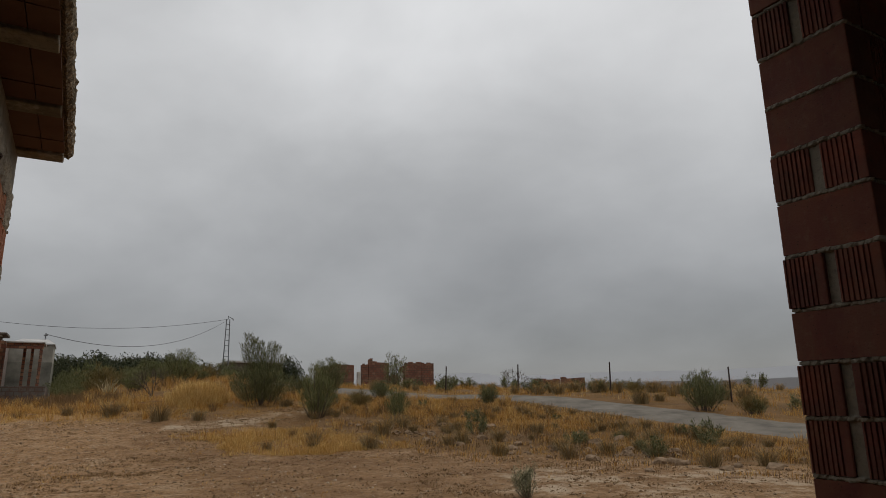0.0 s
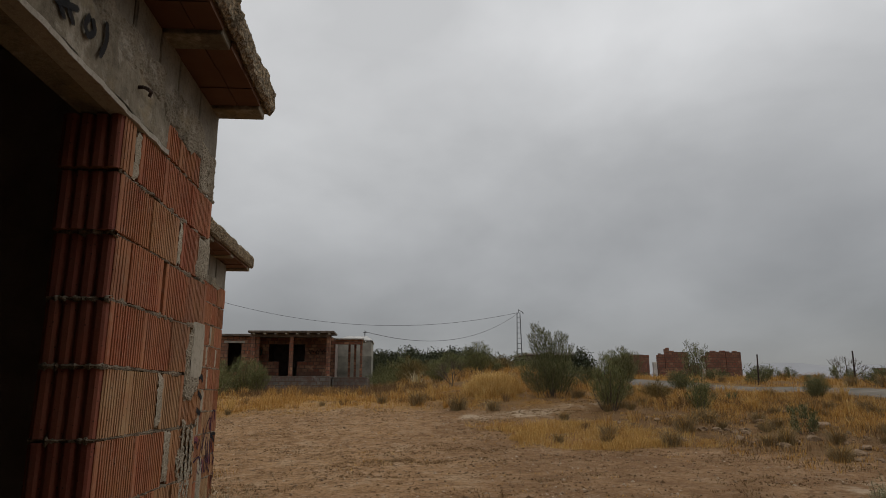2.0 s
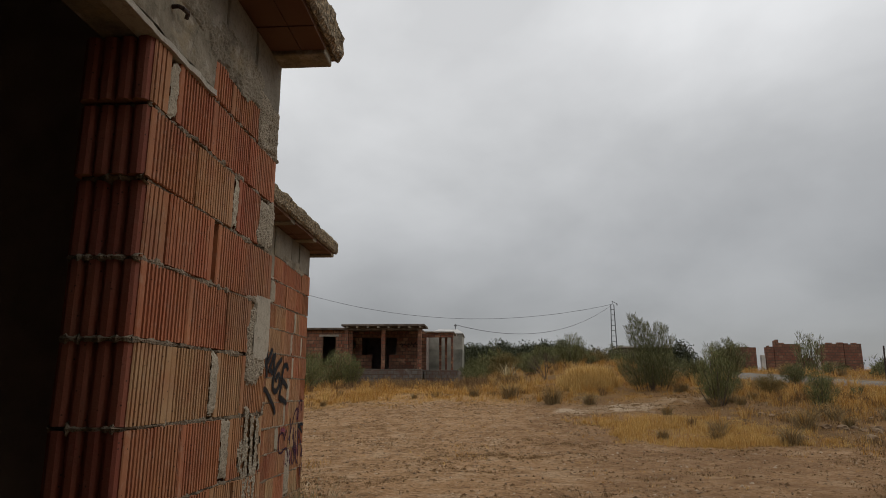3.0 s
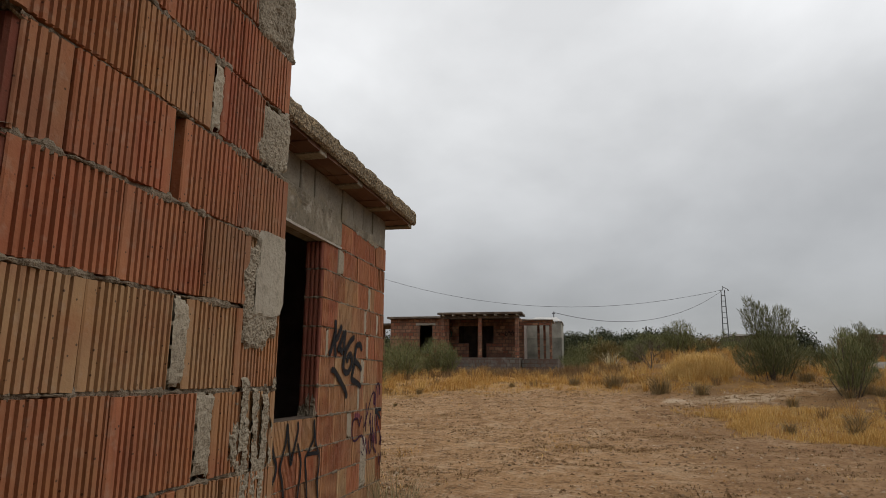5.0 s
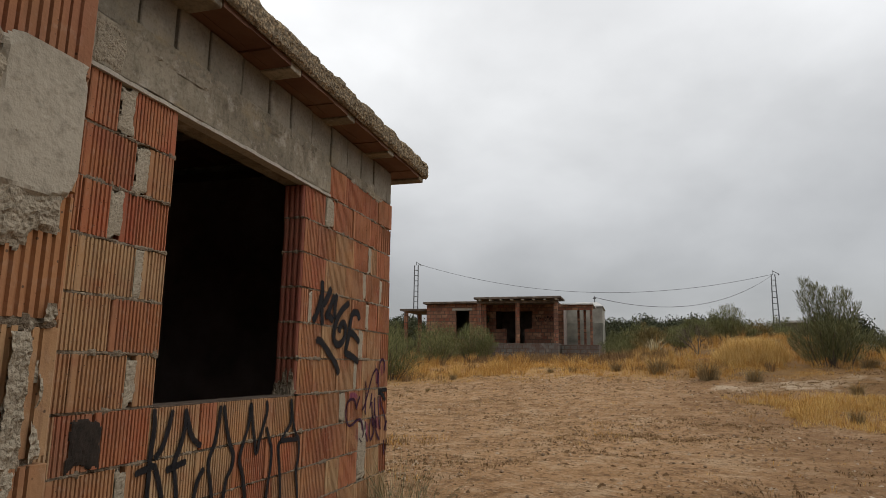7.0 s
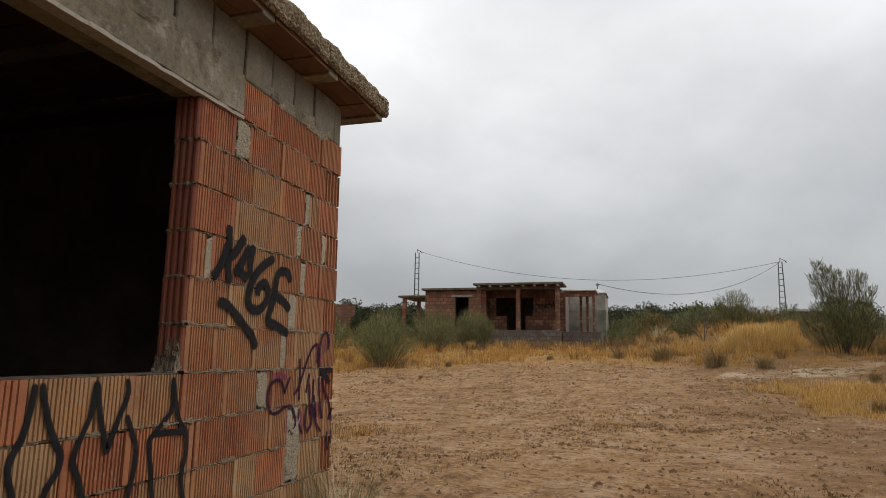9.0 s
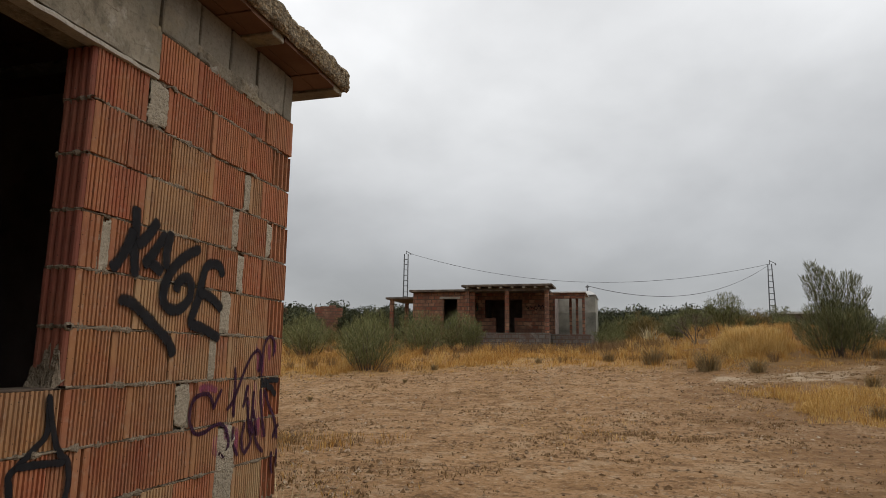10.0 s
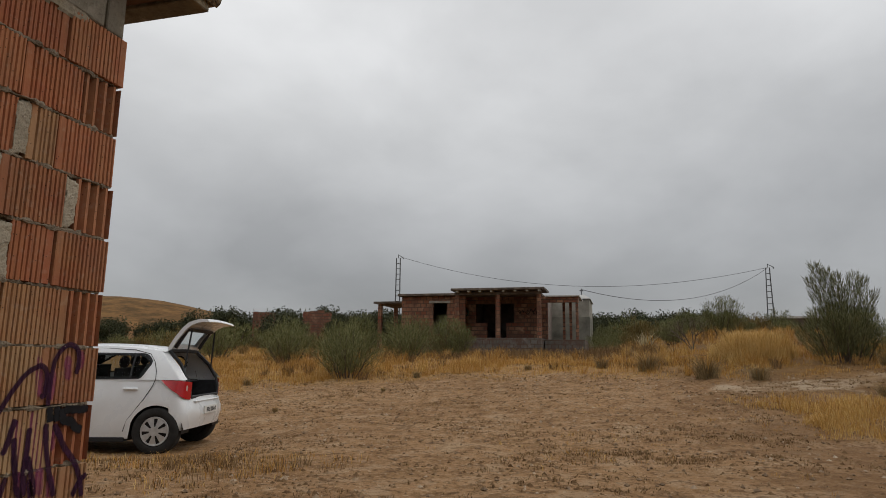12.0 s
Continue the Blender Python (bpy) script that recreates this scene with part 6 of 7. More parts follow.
    part("boot_seal", ring, CAR_BLACK, car)
    seats = bmesh.new()
    for y in (-0.38, 0.0, 0.38):
        add_box(seats, 0.58, 0.72, y - 0.17, y + 0.17, 0.5, 1.12)
        vs = bmesh.ops.create_uvsphere(seats, u_segments=10, v_segments=6, radius=1, matrix=Matrix.Translation((0.66, y, 1.20)) @ Matrix.Diagonal((0.06, 0.13, 0.09, 1)))
    for y in (-0.38, 0.38):
        add_box(seats, 1.25, 1.42, y - 0.22, y + 0.22, 0.4, 1.12)
        bmesh.ops.create_uvsphere(seats, u_segments=10, v_segments=6, radius=1, matrix=Matrix.Translation((1.34, y, 1.22)) @ Matrix.Diagonal((0.06, 0.13, 0.10, 1)))
    part("seat_row", seats, CAR_INSIDE, car)
    # bumper insert and plate
    part("bumper_lip", box_bm((-0.50, -0.42, -0.52, 0.52, 0.675, 0.70), bevel=0.012), CAR_WHITE, car)
    plate = part("number_plate", box_bm((-0.563, -0.53, -0.26, 0.26, 0.50, 0.61), bevel=0.004), PLATE, car, "white plate with dark bars")
    bars = bmesh.new()
    for k in range(7):
        add_box(bars, -0.567, -0.5635, -0.20 + k * 0.06, -0.165 + k * 0.06, 0.525, 0.585)
    part("plate_marking", bars, CAR_BLACK, plate)
    # a short rear overhang
    for ob in car.children_recursive:
        for v in ob.data.vertices:
            if v.co.x < -0.2:
                v.co.x = -0.2 + 0.74 * (v.co.x + 0.2)
    # tailgate, hinged at the rear of the roof and swung up
    gate = bmesh.new()
    hinge = Vector((0.03, 0, 1.40))
    prof = [(0.0, 0.0), (0.08, 0.02), (0.21, 0.045), (0.37, 0.06), (0.47, 0.05), (0.56, 0.012), (0.63, -0.04), (0.685, -0.10)]
    lift = radians(46)

    def swing(u, v, w):
        return hinge + Vector((-(u * math.cos(lift) - v * math.sin(lift)), w, u * math.sin(lift) + v * math.cos(lift)))

    skins = []
    for depth in (0.0, -0.055):
        prev = None
        for i, (u, v) in enumerate(prof):
            width = 0.54 + 0.07 * math.sin(min(1, u / 0.7) * math.pi / 2) - 0.05 * (u > 0.9)
            row = [gate.verts.new(swing(u, v + depth + 0.03 * (1 - t * t), width * t)) for t in [-1 + 2 * j / 8 for j in range(9)]]
            if prev:
                for j in range(8):
                    hole = 1 <= i <= 3 and i >= 2 and 1 <= j <= 6
                    if not hole:
                        gate.faces.new((prev[j], row[j], row[j + 1], prev[j + 1]))
            prev = row
            skins.append(row)
    k = len(prof)
    for i in range(k - 1):
        for e in (0, 8):
            gate.faces.new((skins[i][e], skins[i + 1][e], skins[k + i + 1][e], skins[k + i][e]))
    for j in range(8):
        gate.faces.new((skins[k - 1][j], skins[k - 1][j + 1], skins[2 * k - 1][j + 1], skins[2 * k - 1][j]))
        gate.faces.new((skins[0][j], skins[0][j + 1], skins[k][j + 1], skins[k][j]))
    bmesh.ops.recalc_face_normals(gate, faces=gate.faces[:])
    tailgate = part("tailgate", gate, CAR_WHITE, car, "raised white tailgate")
    glass = bmesh.new()
    prev = None
    for u, v in prof[1:4]:
        row = [glass.verts.new(swing(u, v - 0.02 + 0.03 * (1 - t * t), 0.47 * t)) for t in [-1 + 2 * j / 6 for j in range(7)]]
        if prev:
            for j in range(6):
                glass.faces.new((prev[j], row[j], row[j + 1], prev[j + 1]))
        prev = row
    part("rear_screen", glass, CAR_GLASS, tailgate, "tinted rear screen")
    trim = bmesh.new()
    for (ua, ub) in ((0.08, 0.37),):
        for w in (-0.48, 0.48):
            add_tube(trim, swing(ua, -0.05, w), swing(ub, 0.02, w), 0.03, sides=5)
        add_tube(trim, swing(0.385, 0.0, -0.5), swing(0.385, 0.0, 0.5), 0.03, sides=5)
    part("screen_trim", trim, CAR_BLACK, tailgate)
    for s in (1, -1):
        bm = bmesh.new()
        add_tube(bm, (-0.24, s * 0.56, 1.14), swing(0.42, -0.03, s * 0.50), 0.013, sides=6)
        part("gas_strut", bm, CAR_BLACK, car)
    # wheels
    def wheel(x, s):
        w = bmesh.new()
        ring = [(0.190, -0.085), (0.225, -0.10), (0.285, -0.098), (0.305, -0.08), (0.31, -0.04), (0.31, 0.04), (0.305, 0.08), (0.285, 0.098), (0.225, 0.10), (0.190, 0.085)]
        m = 36
        loops = []
        for i in range(m):
            a = 2 * math.pi * i / m
            loops.append([w.verts.new((x + r * math.cos(a), s * 0.735 + o, 0.31 + r * math.sin(a))) for r, o in ring])
        for i in range(m):
            a, b = loops[i], loops[(i + 1) % m]
            for k in range(len(ring)):
                q = (k + 1) % len(ring)
                w.faces.new((a[k], b[k], b[q], a[q]))
        bmesh.ops.recalc_face_normals(w, faces=w.faces[:])
        tyre = part("wheel", w, TYRE, car, "black tyre", smooth=True)
        cap = bmesh.new()
        face = s * (0.735 + 0.085)
        rim = []
        for i in range(42):
            a = 2 * math.pi * i / 42
            rim.append([cap.verts.new((x + r * math.cos(a), face + s * o, 0.31 + r * math.sin(a))) for r, o in ((0.192, 0.0), (0.184, 0.012), (0.166, 0.008))])
        for i in range(42):
            a, b = rim[i], rim[(i + 1) % 42]
            for k in range(2):
                cap.faces.new((a[k], b[k], b[k + 1], a[k + 1]))
        hub = [cap.verts.new((x + 0.065 * math.cos(2 * math.pi * i / 42), face + s * 0.018, 0.31 + 0.065 * math.sin(2 * math.pi * i / 42))) for i in range(42)]
        cap.faces.new(hub if s > 0 else hub[::-1])
        for i in range(42):        # seven broad spokes
            if i % 6 < 4:
                j = (i + 1) % 42
                cap.faces.new((rim[i][2], rim[j][2], hub[j], hub[i]))
        bmesh.ops.recalc_face_normals(cap, faces=cap.faces[:])
        part("hubcap", cap, HUB, tyre, "silver seven-spoke hubcap", smooth=False)
        disc = bmesh.new()
        add_tube(disc, (x, s * 0.66, 0.31), (x, s * (0.735 + 0.055), 0.31), 0.192, sides=28)
        part("wheel_disc", disc, CAR_BLACK, tyre)
        well = bmesh.new()
        add_tube(well, (x, s * 0.50, 0.33), (x, s * 0.79, 0.33), 0.345, sides=28)
        bmesh.ops.bisect_plane(well, geom=well.verts[:] + well.edges[:] + well.faces[:], plane_co=(0, 0, 0.27), plane_no=(0, 0, 1), clear_inner=True)
        bmesh.ops.delete(well, geom=[f for f in well.faces if abs(f.normal.y) > 0.9 and f.calc_center_median().y * s > 0.7], context="FACES")
        part("wheel_arch", well, CAR_BLACK, car)

    for x in (0.0, base):
        for s in (1, -1):
            wheel(x, s)
    # underside
    part("underbody", box_bm((0.42, 2.1, -0.74, 0.74, 0.17, 0.24), (-0.1, 0.42, -0.58, 0.58, 0.26, 0.32), (2.1, 3.2, -0.58, 0.58, 0.22, 0.3)), CAR_BLACK, car)
    return car


hatchback(pose(-4.46, 6.42, -0.315, 0, 0, 197))

# ---- spray paint on the walls ----
ACROSS = (-1.3, -0.85, 0.0, 0.85, 1.3)      # a stroke from edge to edge


def spray(name, strokes, x, width, material, label):
    """Hand-sprayed strokes: ribbons with round ends that hug the wall."""
    tag = thing(name, label, "graffiti", kind="structure")
    for s, pts in enumerate(strokes):
        # rounded path through the points
        path = []
        p = [Vector((0, *q)) for q in pts]
        p = [p[0] + (p[0] - p[1])] + p + [p[-1] + (p[-1] - p[-2])]
        for i in range(1, len(p) - 2):
            for k in range(7):
                t = k / 7
                path.append(0.5 * ((2 * p[i]) + (p[i + 1] - p[i - 1]) * t + (2 * p[i - 1] - 5 * p[i] + 4 * p[i + 1] - p[i + 2]) * t * t + (3 * p[i] - p[i - 1] - 3 * p[i + 1] + p[i + 2]) * t ** 3))
        path.append(p[-2])
        bm = bmesh.new()
        prev, cover = None, []
        n = len(path)
        for i, q in enumerate(path):
            d = (path[min(i + 1, n - 1)] - path[max(i - 1, 0)])
            d = d.normalized() if d.length > 1e-5 else Vector((0, 1, 0))
            side = Vector((0, -d.z, d.y))
            w = width / 2 * (1 + 0.18 * fbm(q.y * 9, q.z * 9, s))
            end = min(i, n - 1 - i)
            w *= (0.55, 0.85)[end] if end < 2 else 1.0
            off = x + 0.0042 + 0.0003 * (s % 5)
            row = [bm.verts.new((off, q.y + side.y * w * u, q.z + side.z * w * u)) for u in ACROSS]
            fade = 0.0 if end == 0 else 1.0
            cover += [fade * c for c in (0.0, 0.62, 1.0, 0.62, 0.0)]
            if prev:
                for k in range(4):
                    bm.faces.new((prev[k], row[k], row[k + 1], prev[k + 1]))
            prev = row
        bmesh.ops.recalc_face_normals(bm, faces=bm.faces[:])
        bm.verts.index_update()
        me = mesh_of("stroke", bm, material)
        me.attributes.new("cover", "FLOAT", "POINT").data.foreach_set("value", cover)
        part("stroke", me, material, tag)
    return tag


spray("graffiti_tag", [
    [(-1.13, 1.47), (-1.12, 1.39), (-1.12, 1.30), (-1.10, 1.19)], [(-1.13, 1.38), (-1.15, 1.32), (-1.19, 1.25), (-1.23, 1.21)], [(-1.00, 1.44), (-1.05, 1.37), (-1.11, 1.31)],
    [(-0.95, 1.40), (-1.01, 1.31), (-1.07, 1.24)], [(-0.92, 1.41), (-0.94, 1.33), (-0.94, 1.24)], [(-1.07, 1.26), (-1.02, 1.26), (-0.95, 1.23)],
    [(-0.72, 1.37), (-0.82, 1.32), (-0.90, 1.25), (-0.94, 1.17), (-0.93, 1.11), (-0.86, 1.09), (-0.79, 1.13), (-0.77, 1.19), (-0.80, 1.23), (-0.85, 1.21), (-0.87, 1.16)],
    [(-0.55, 1.26), (-0.59, 1.31), (-0.67, 1.30), (-0.70, 1.24), (-0.72, 1.15), (-0.75, 1.08), (-0.75, 1.04), (-0.66, 1.02), (-0.54, 0.98)], [(-0.73, 1.18), (-0.63, 1.16), (-0.54, 1.11)],
    [(-1.18, 1.11), (-1.11, 1.10), (-1.04, 1.06), (-0.96, 1.01), (-0.89, 0.96), (-0.85, 0.90)]], 0.0, 0.048, PAINT_BLACK, "thick black sprayed tag reading KAGE with underline")
spray("graffiti_tag", [
    [(-2.49, 0.80), (-2.48, 0.72), (-2.49, 0.63), (-2.49, 0.55), (-2.49, 0.46), (-2.49, 0.24)], [(-2.38, 0.79), (-2.40, 0.71), (-2.43, 0.64), (-2.47, 0.60)], [(-2.47, 0.59), (-2.44, 0.53), (-2.41, 0.45), (-2.35, 0.24)],
    [(-2.57, 0.56), (-2.52, 0.57), (-2.46, 0.58)], [(-2.30, 0.79), (-2.30, 0.71), (-2.32, 0.64), (-2.35, 0.57), (-2.34, 0.52), (-2.32, 0.43), (-2.29, 0.24)], [(-2.30, 0.78), (-2.26, 0.68), (-2.22, 0.64), (-2.18, 0.62)],
    [(-2.40, 0.55), (-2.34, 0.56), (-2.27, 0.57)], [(-2.15, 0.53), (-2.19, 0.48), (-2.21, 0.41), (-2.24, 0.24)]], 0.0, 0.027, PAINT_BLACK, "tall black sprayed letters KE under the window")
spray("graffiti_tag", [
    [(-2.06, 0.79), (-2.07, 0.70), (-2.09, 0.62), (-2.12, 0.56), (-2.12, 0.51), (-2.10, 0.45), (-2.05, 0.24)], [(-2.04, 0.79), (-2.01, 0.69), (-1.97, 0.60), (-1.94, 0.55), (-1.95, 0.50), (-1.98, 0.46), (-1.99, 0.43), (-2.03, 0.24)], [(-1.82, 0.79), (-1.83, 0.68), (-1.86, 0.61), (-1.89, 0.53), (-1.86, 0.46), (-1.84, 0.40), (-1.80, 0.24)],
    [(-1.82, 0.79), (-1.79, 0.66), (-1.77, 0.60), (-1.75, 0.54), (-1.73, 0.59), (-1.70, 0.66), (-1.67, 0.73), (-1.68, 0.79)], [(-1.67, 0.66), (-1.64, 0.60), (-1.61, 0.54), (-1.61, 0.46), (-1.63, 0.36), (-1.65, 0.24)], [(-1.43, 0.79), (-1.42, 0.67), (-1.46, 0.62), (-1.52, 0.57), (-1.54, 0.54), (-1.52, 0.44), (-1.50, 0.33), (-1.49, 0.24)],
    [(-1.43, 0.79), (-1.40, 0.67), (-1.37, 0.60), (-1.33, 0.56), (-1.32, 0.48), (-1.34, 0.39), (-1.32, 0.30), (-1.31, 0.24)], [(-1.53, 0.57), (-1.45, 0.57), (-1.33, 0.56)]], 0.0, 0.025, PAINT_BLACK, "tall black sprayed letters AMA under the window")
spray("graffiti_tag", [
    [(-0.45, 0.60), (-0.44, 0.55), (-0.43, 0.47)], [(-0.41, 0.76), (-0.405, 0.70), (-0.40, 0.63)], [(-0.67, 0.765), (-0.60, 0.77), (-0.53, 0.75)],
    [(-0.52, 0.56), (-0.53, 0.50), (-0.50, 0.47)], [(-0.36, 0.58), (-0.36, 0.45)],
    [(-0.235, 0.97), (-0.218, 0.90), (-0.21, 0.83)], [(-0.165, 0.92), (-0.165, 0.86), (-0.168, 0.82)], [(-0.114, 0.975), (-0.10, 0.88)], [(-0.284, 0.77), (-0.272, 0.68), (-0.253, 0.53)], [(-0.226, 0.80), (-0.216, 0.71), (-0.207, 0.61)],
    [(-0.19, 0.73), (-0.18, 0.62), (-0.168, 0.51)], [(-0.133, 0.58), (-0.125, 0.50)], [(-0.152, 0.73), (-0.136, 0.65)], [(-0.058, 0.99), (-0.053, 0.92)]],
    -0.0035, 0.030, PAINT_PINK, "faded pink spray shading on ribbed blocks")
spray("graffiti_tag", [
    [(-0.55, 0.67), (-0.57, 0.71), (-0.60, 0.74), (-0.66, 0.74), (-0.70, 0.72), (-0.72, 0.67), (-0.71, 0.62), (-0.67, 0.58), (-0.61, 0.58), (-0.55, 0.60), (-0.48, 0.60), (-0.43, 0.54), (-0.43, 0.49), (-0.46, 0.46), (-0.50, 0.48)],
    [(-0.56, 0.67), (-0.53, 0.72), (-0.50, 0.76)], [(-0.46, 0.66), (-0.41, 0.70), (-0.37, 0.765), (-0.342, 0.815), (-0.30, 0.878), (-0.272, 0.91), (-0.243, 0.928), (-0.215, 0.934), (-0.195, 0.912), (-0.192, 0.869), (-0.195, 0.841), (-0.212, 0.833)],
    [(-0.41, 0.86), (-0.40, 0.78), (-0.40, 0.69), (-0.40, 0.62)], [(-0.177, 0.80), (-0.178, 0.85), (-0.176, 0.893), (-0.171, 0.937), (-0.16, 0.968), (-0.14, 0.994), (-0.114, 1.007), (-0.084, 0.998), (-0.071, 0.976), (-0.068, 0.936), (-0.076, 0.904)]], 0.0, 0.0185, PAINT_PURPLE, "looping dark purple sprayed scrawl near the wall corner")
spray("graffiti_tag", [
    [(-0.29, 0.77), (-0.299, 0.745), (-0.308, 0.706), (-0.324, 0.66)], [(-0.289, 0.715), (-0.284, 0.67), (-0.275, 0.62), (-0.261, 0.56)], [(-0.237, 0.74), (-0.237, 0.70), (-0.238, 0.66), (-0.24, 0.59), (-0.232, 0.52)],
    [(-0.233, 0.65), (-0.221, 0.615), (-0.204, 0.565), (-0.194, 0.515)], [(-0.176, 0.75), (-0.17, 0.70), (-0.161, 0.65), (-0.138, 0.57), (-0.111, 0.50)], [(-0.39, 0.59), (-0.39, 0.51), (-0.34, 0.44)],
    [(-0.30, 0.60), (-0.32, 0.52), (-0.30, 0.45)], [(-0.27, 0.57), (-0.24, 0.50), (-0.30, 0.44)], [(-0.22, 0.58), (-0.19, 0.49), (-0.12, 0.43)], [(-0.145, 0.745), (-0.116, 0.70), (-0.091, 0.66), (-0.049, 0.615), (-0.023, 0.573), (-0.007, 0.533), (0.006, 0.48)],
    [(0.022, 0.558), (0.0, 0.543), (-0.017, 0.525), (-0.036, 0.488)], [(-0.04, 0.43), (-0.04, 0.37), (-0.02, 0.31)], [(0.01, 0.44), (0.01, 0.34)]], 0.0, 0.021, PAINT_PURPLE, "thin upright purple sprayed strokes near the wall corner")
spray("graffiti_tag", [
    [(-0.168, 0.802), (-0.164, 0.775), (-0.158, 0.748)], [(-0.138, 0.80), (-0.134, 0.77), (-0.13, 0.748)], [(-0.115, 0.795), (-0.108, 0.756), (-0.074, 0.744), (-0.051, 0.722), (-0.022, 0.711)], [(-0.11, 0.788), (-0.055, 0.784), (0.0, 0.783)]], 0.0, 0.030, PAINT_BLACK, "black sprayed blot over the purple scrawl")
spray("graffiti_tag", [
    [(-5.33, 2.17), (-5.30, 2.12), (-5.23, 2.06)], [(-5.27, 2.18), (-5.24, 2.12), (-5.19, 2.07)], [(-5.30, 2.08), (-5.17, 2.13)], [(-5.12, 2.15), (-5.14, 2.11), (-5.12, 2.09), (-5.09, 2.12), (-5.11, 2.15)], [(-5.03, 2.19), (-5.02, 2.13), (-5.05, 2.06)]],
    XN + 0.005, 0.021, PAINT_BLACK, "unreadable black scrawl on the concrete lintel")
# scorched block under the window
smear(wall_far, 0.004, -2.885, -2.735, 0.605, 0.785, 51.0, 0.006, 0.006, material=SOOT, ragged=0.9, fill=0.3, name="soot_mark", freq=9.0, rough=0.3)

# ---- the clay blocks of the walls, one by one ----
BLOCKS = {}


def block_mesh(length, height, depth, kind, variant, material):
    """A ribbed clay block: face on x = 0, length along y, depth towards -x."""
    key = (round(length, 2), round(height, 3), kind, variant, material.name, depth)
    if key in BLOCKS:
        return BLOCKS[key]
    rnd = random.Random(str(key))
    prof = []
    if kind == "end":              # cut end with deep hollow channels
        n = max(2, round(length / 0.042))
        for i in range(n):
            a, b = length * i / n, length * (i + 1) / n
            prof += [(0.0, a + 0.003), (0.0, a + 0.014), (-0.028, a + 0.017), (-0.028, b - 0.004)]
        prof.append((0.0, length - 0.003))
    elif kind == "plain":
        prof = [(-0.003, 0.0), (0.0, 0.004), (0.0, length - 0.004), (-0.003, length)]
    else:
        left, right = (0.012, 0.034) if variant % 2 else (0.03, 0.012)
        n = max(1, int((length - left - right) / 0.0168))
        pitch = (length - left - right) / n
        prof = [(-0.003, 0.0), (0.0, 0.004)]
        for i in range(n + 1):
            c = left + pitch * i + rnd.uniform(-0.0008, 0.0008)
            w, d = rnd.uniform(0.0030, 0.0040) + (0.0006, 0.0, 0.0011)[variant], rnd.uniform(0.006, 0.009)
            prof += [(0.0, c - w), (-d, c - w * 0.6), (-d, c + w * 0.6), (0.0, c + w)]
        prof += [(0.0, length - 0.004), (-0.003, length)]
    outline = list(prof)
    outline += [(-depth, length), (-depth, 0.0)]
    if kind == "jamb":             # tongues and grooves on the free end
        n = 4
        step = (depth - 0.008) / n
        for i in reversed(range(n)):
            a = -0.004 - step * i
            for f, o in ((0.96, 0.0), (0.86, -0.010), (0.68, -0.015), (0.32, -0.015), (0.14, -0.010), (0.04, 0.0)):
                outline.append((a - step * f, o))
    k = len(outline)
    verts = [(x, y, 0.0) for x, y in outline] + [(x, y, height) for x, y in outline]
    # worn arrises: nudge the face's upper and lower corners
    verts = [(x - (0.0015 if abs(x) < 0.001 else 0) * rnd.random(), y, z + rnd.uniform(-0.0012, 0.0012)) for x, y, z in verts]
    faces = [(i, (i + 1) % k, (i + 1) % k + k, i + k) for i in range(k)]
    faces += [tuple(range(k - 1, -1, -1)), tuple(range(k, 2 * k))]
    me = raw_mesh("clay_block", verts, faces, material)
    bm = bmesh.new()
    bm.from_mesh(me)
    bmesh.ops.recalc_face_normals(bm, faces=bm.faces[:])
    if kind == "jamb":             # tongued ends face away from light; their shade is put into a darker maroon
        me.materials.append(CLAY_SHADED)
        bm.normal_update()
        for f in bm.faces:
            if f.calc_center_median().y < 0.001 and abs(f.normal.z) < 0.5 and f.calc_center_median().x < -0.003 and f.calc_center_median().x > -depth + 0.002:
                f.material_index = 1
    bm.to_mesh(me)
    bm.free()
    BLOCKS[key] = me
    return me


brick_rnd = random.Random(11)


def lay(wall, x, y0, y1, z0, z1, kind="rib", material=None, joint=0.007, name="clay_block"):
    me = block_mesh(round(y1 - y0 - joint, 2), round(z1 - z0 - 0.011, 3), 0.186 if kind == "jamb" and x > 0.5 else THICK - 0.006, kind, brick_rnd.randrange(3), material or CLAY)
    ob = new(name, me)
    ob.parent = wall
    ob.matrix_basis = pose(x + brick_rnd.uniform(-0.004, 0.003), y0 + joint / 2, z0 + 0.0055 + brick_rnd.uniform(-0.0015, 0.0015), brick_rnd.uniform(-0.35, 0.35), brick_rnd.uniform(-0.4, 0.4), brick_rnd.uniform(-0.4, 0.4))
    return ob


def course(wall, x, z0, z1, cuts):
    """cuts: y places; a letter after a place tells what lies up to the next one (r red block, e cut end, j jamb block, m mortar, p patch, h hole)."""
    items = []
    for c in cuts:
        if isinstance(c, str):
            items[-1][1] = c
        else:
            items.append([c, ""])
    for (a, what), (b, _) in zip(items, items[1:]):
        if "m" in what:
            smear(wall, x - 0.002, a - 0.012, b + 0.012, z0 + 0.003, z1 - 0.003, a * 7 + z0, 0.009, 0.007, ragged=0.55, fill=0.36, freq=17.0, material=MORTAR, rough=0.9 if (b - a) > 0.09 else 0.7, name="mortar_fill")
        elif "h" in what:
            continue
        else:
            if b == 0.0:   # the corner blocks stand out a little
                b = 0.026 if z0 < 1.5 else 0.016
            elif b == YN and z0 < 1.6:
                b = YN + 0.02
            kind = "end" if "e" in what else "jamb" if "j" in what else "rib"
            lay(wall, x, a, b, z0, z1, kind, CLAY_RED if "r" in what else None)


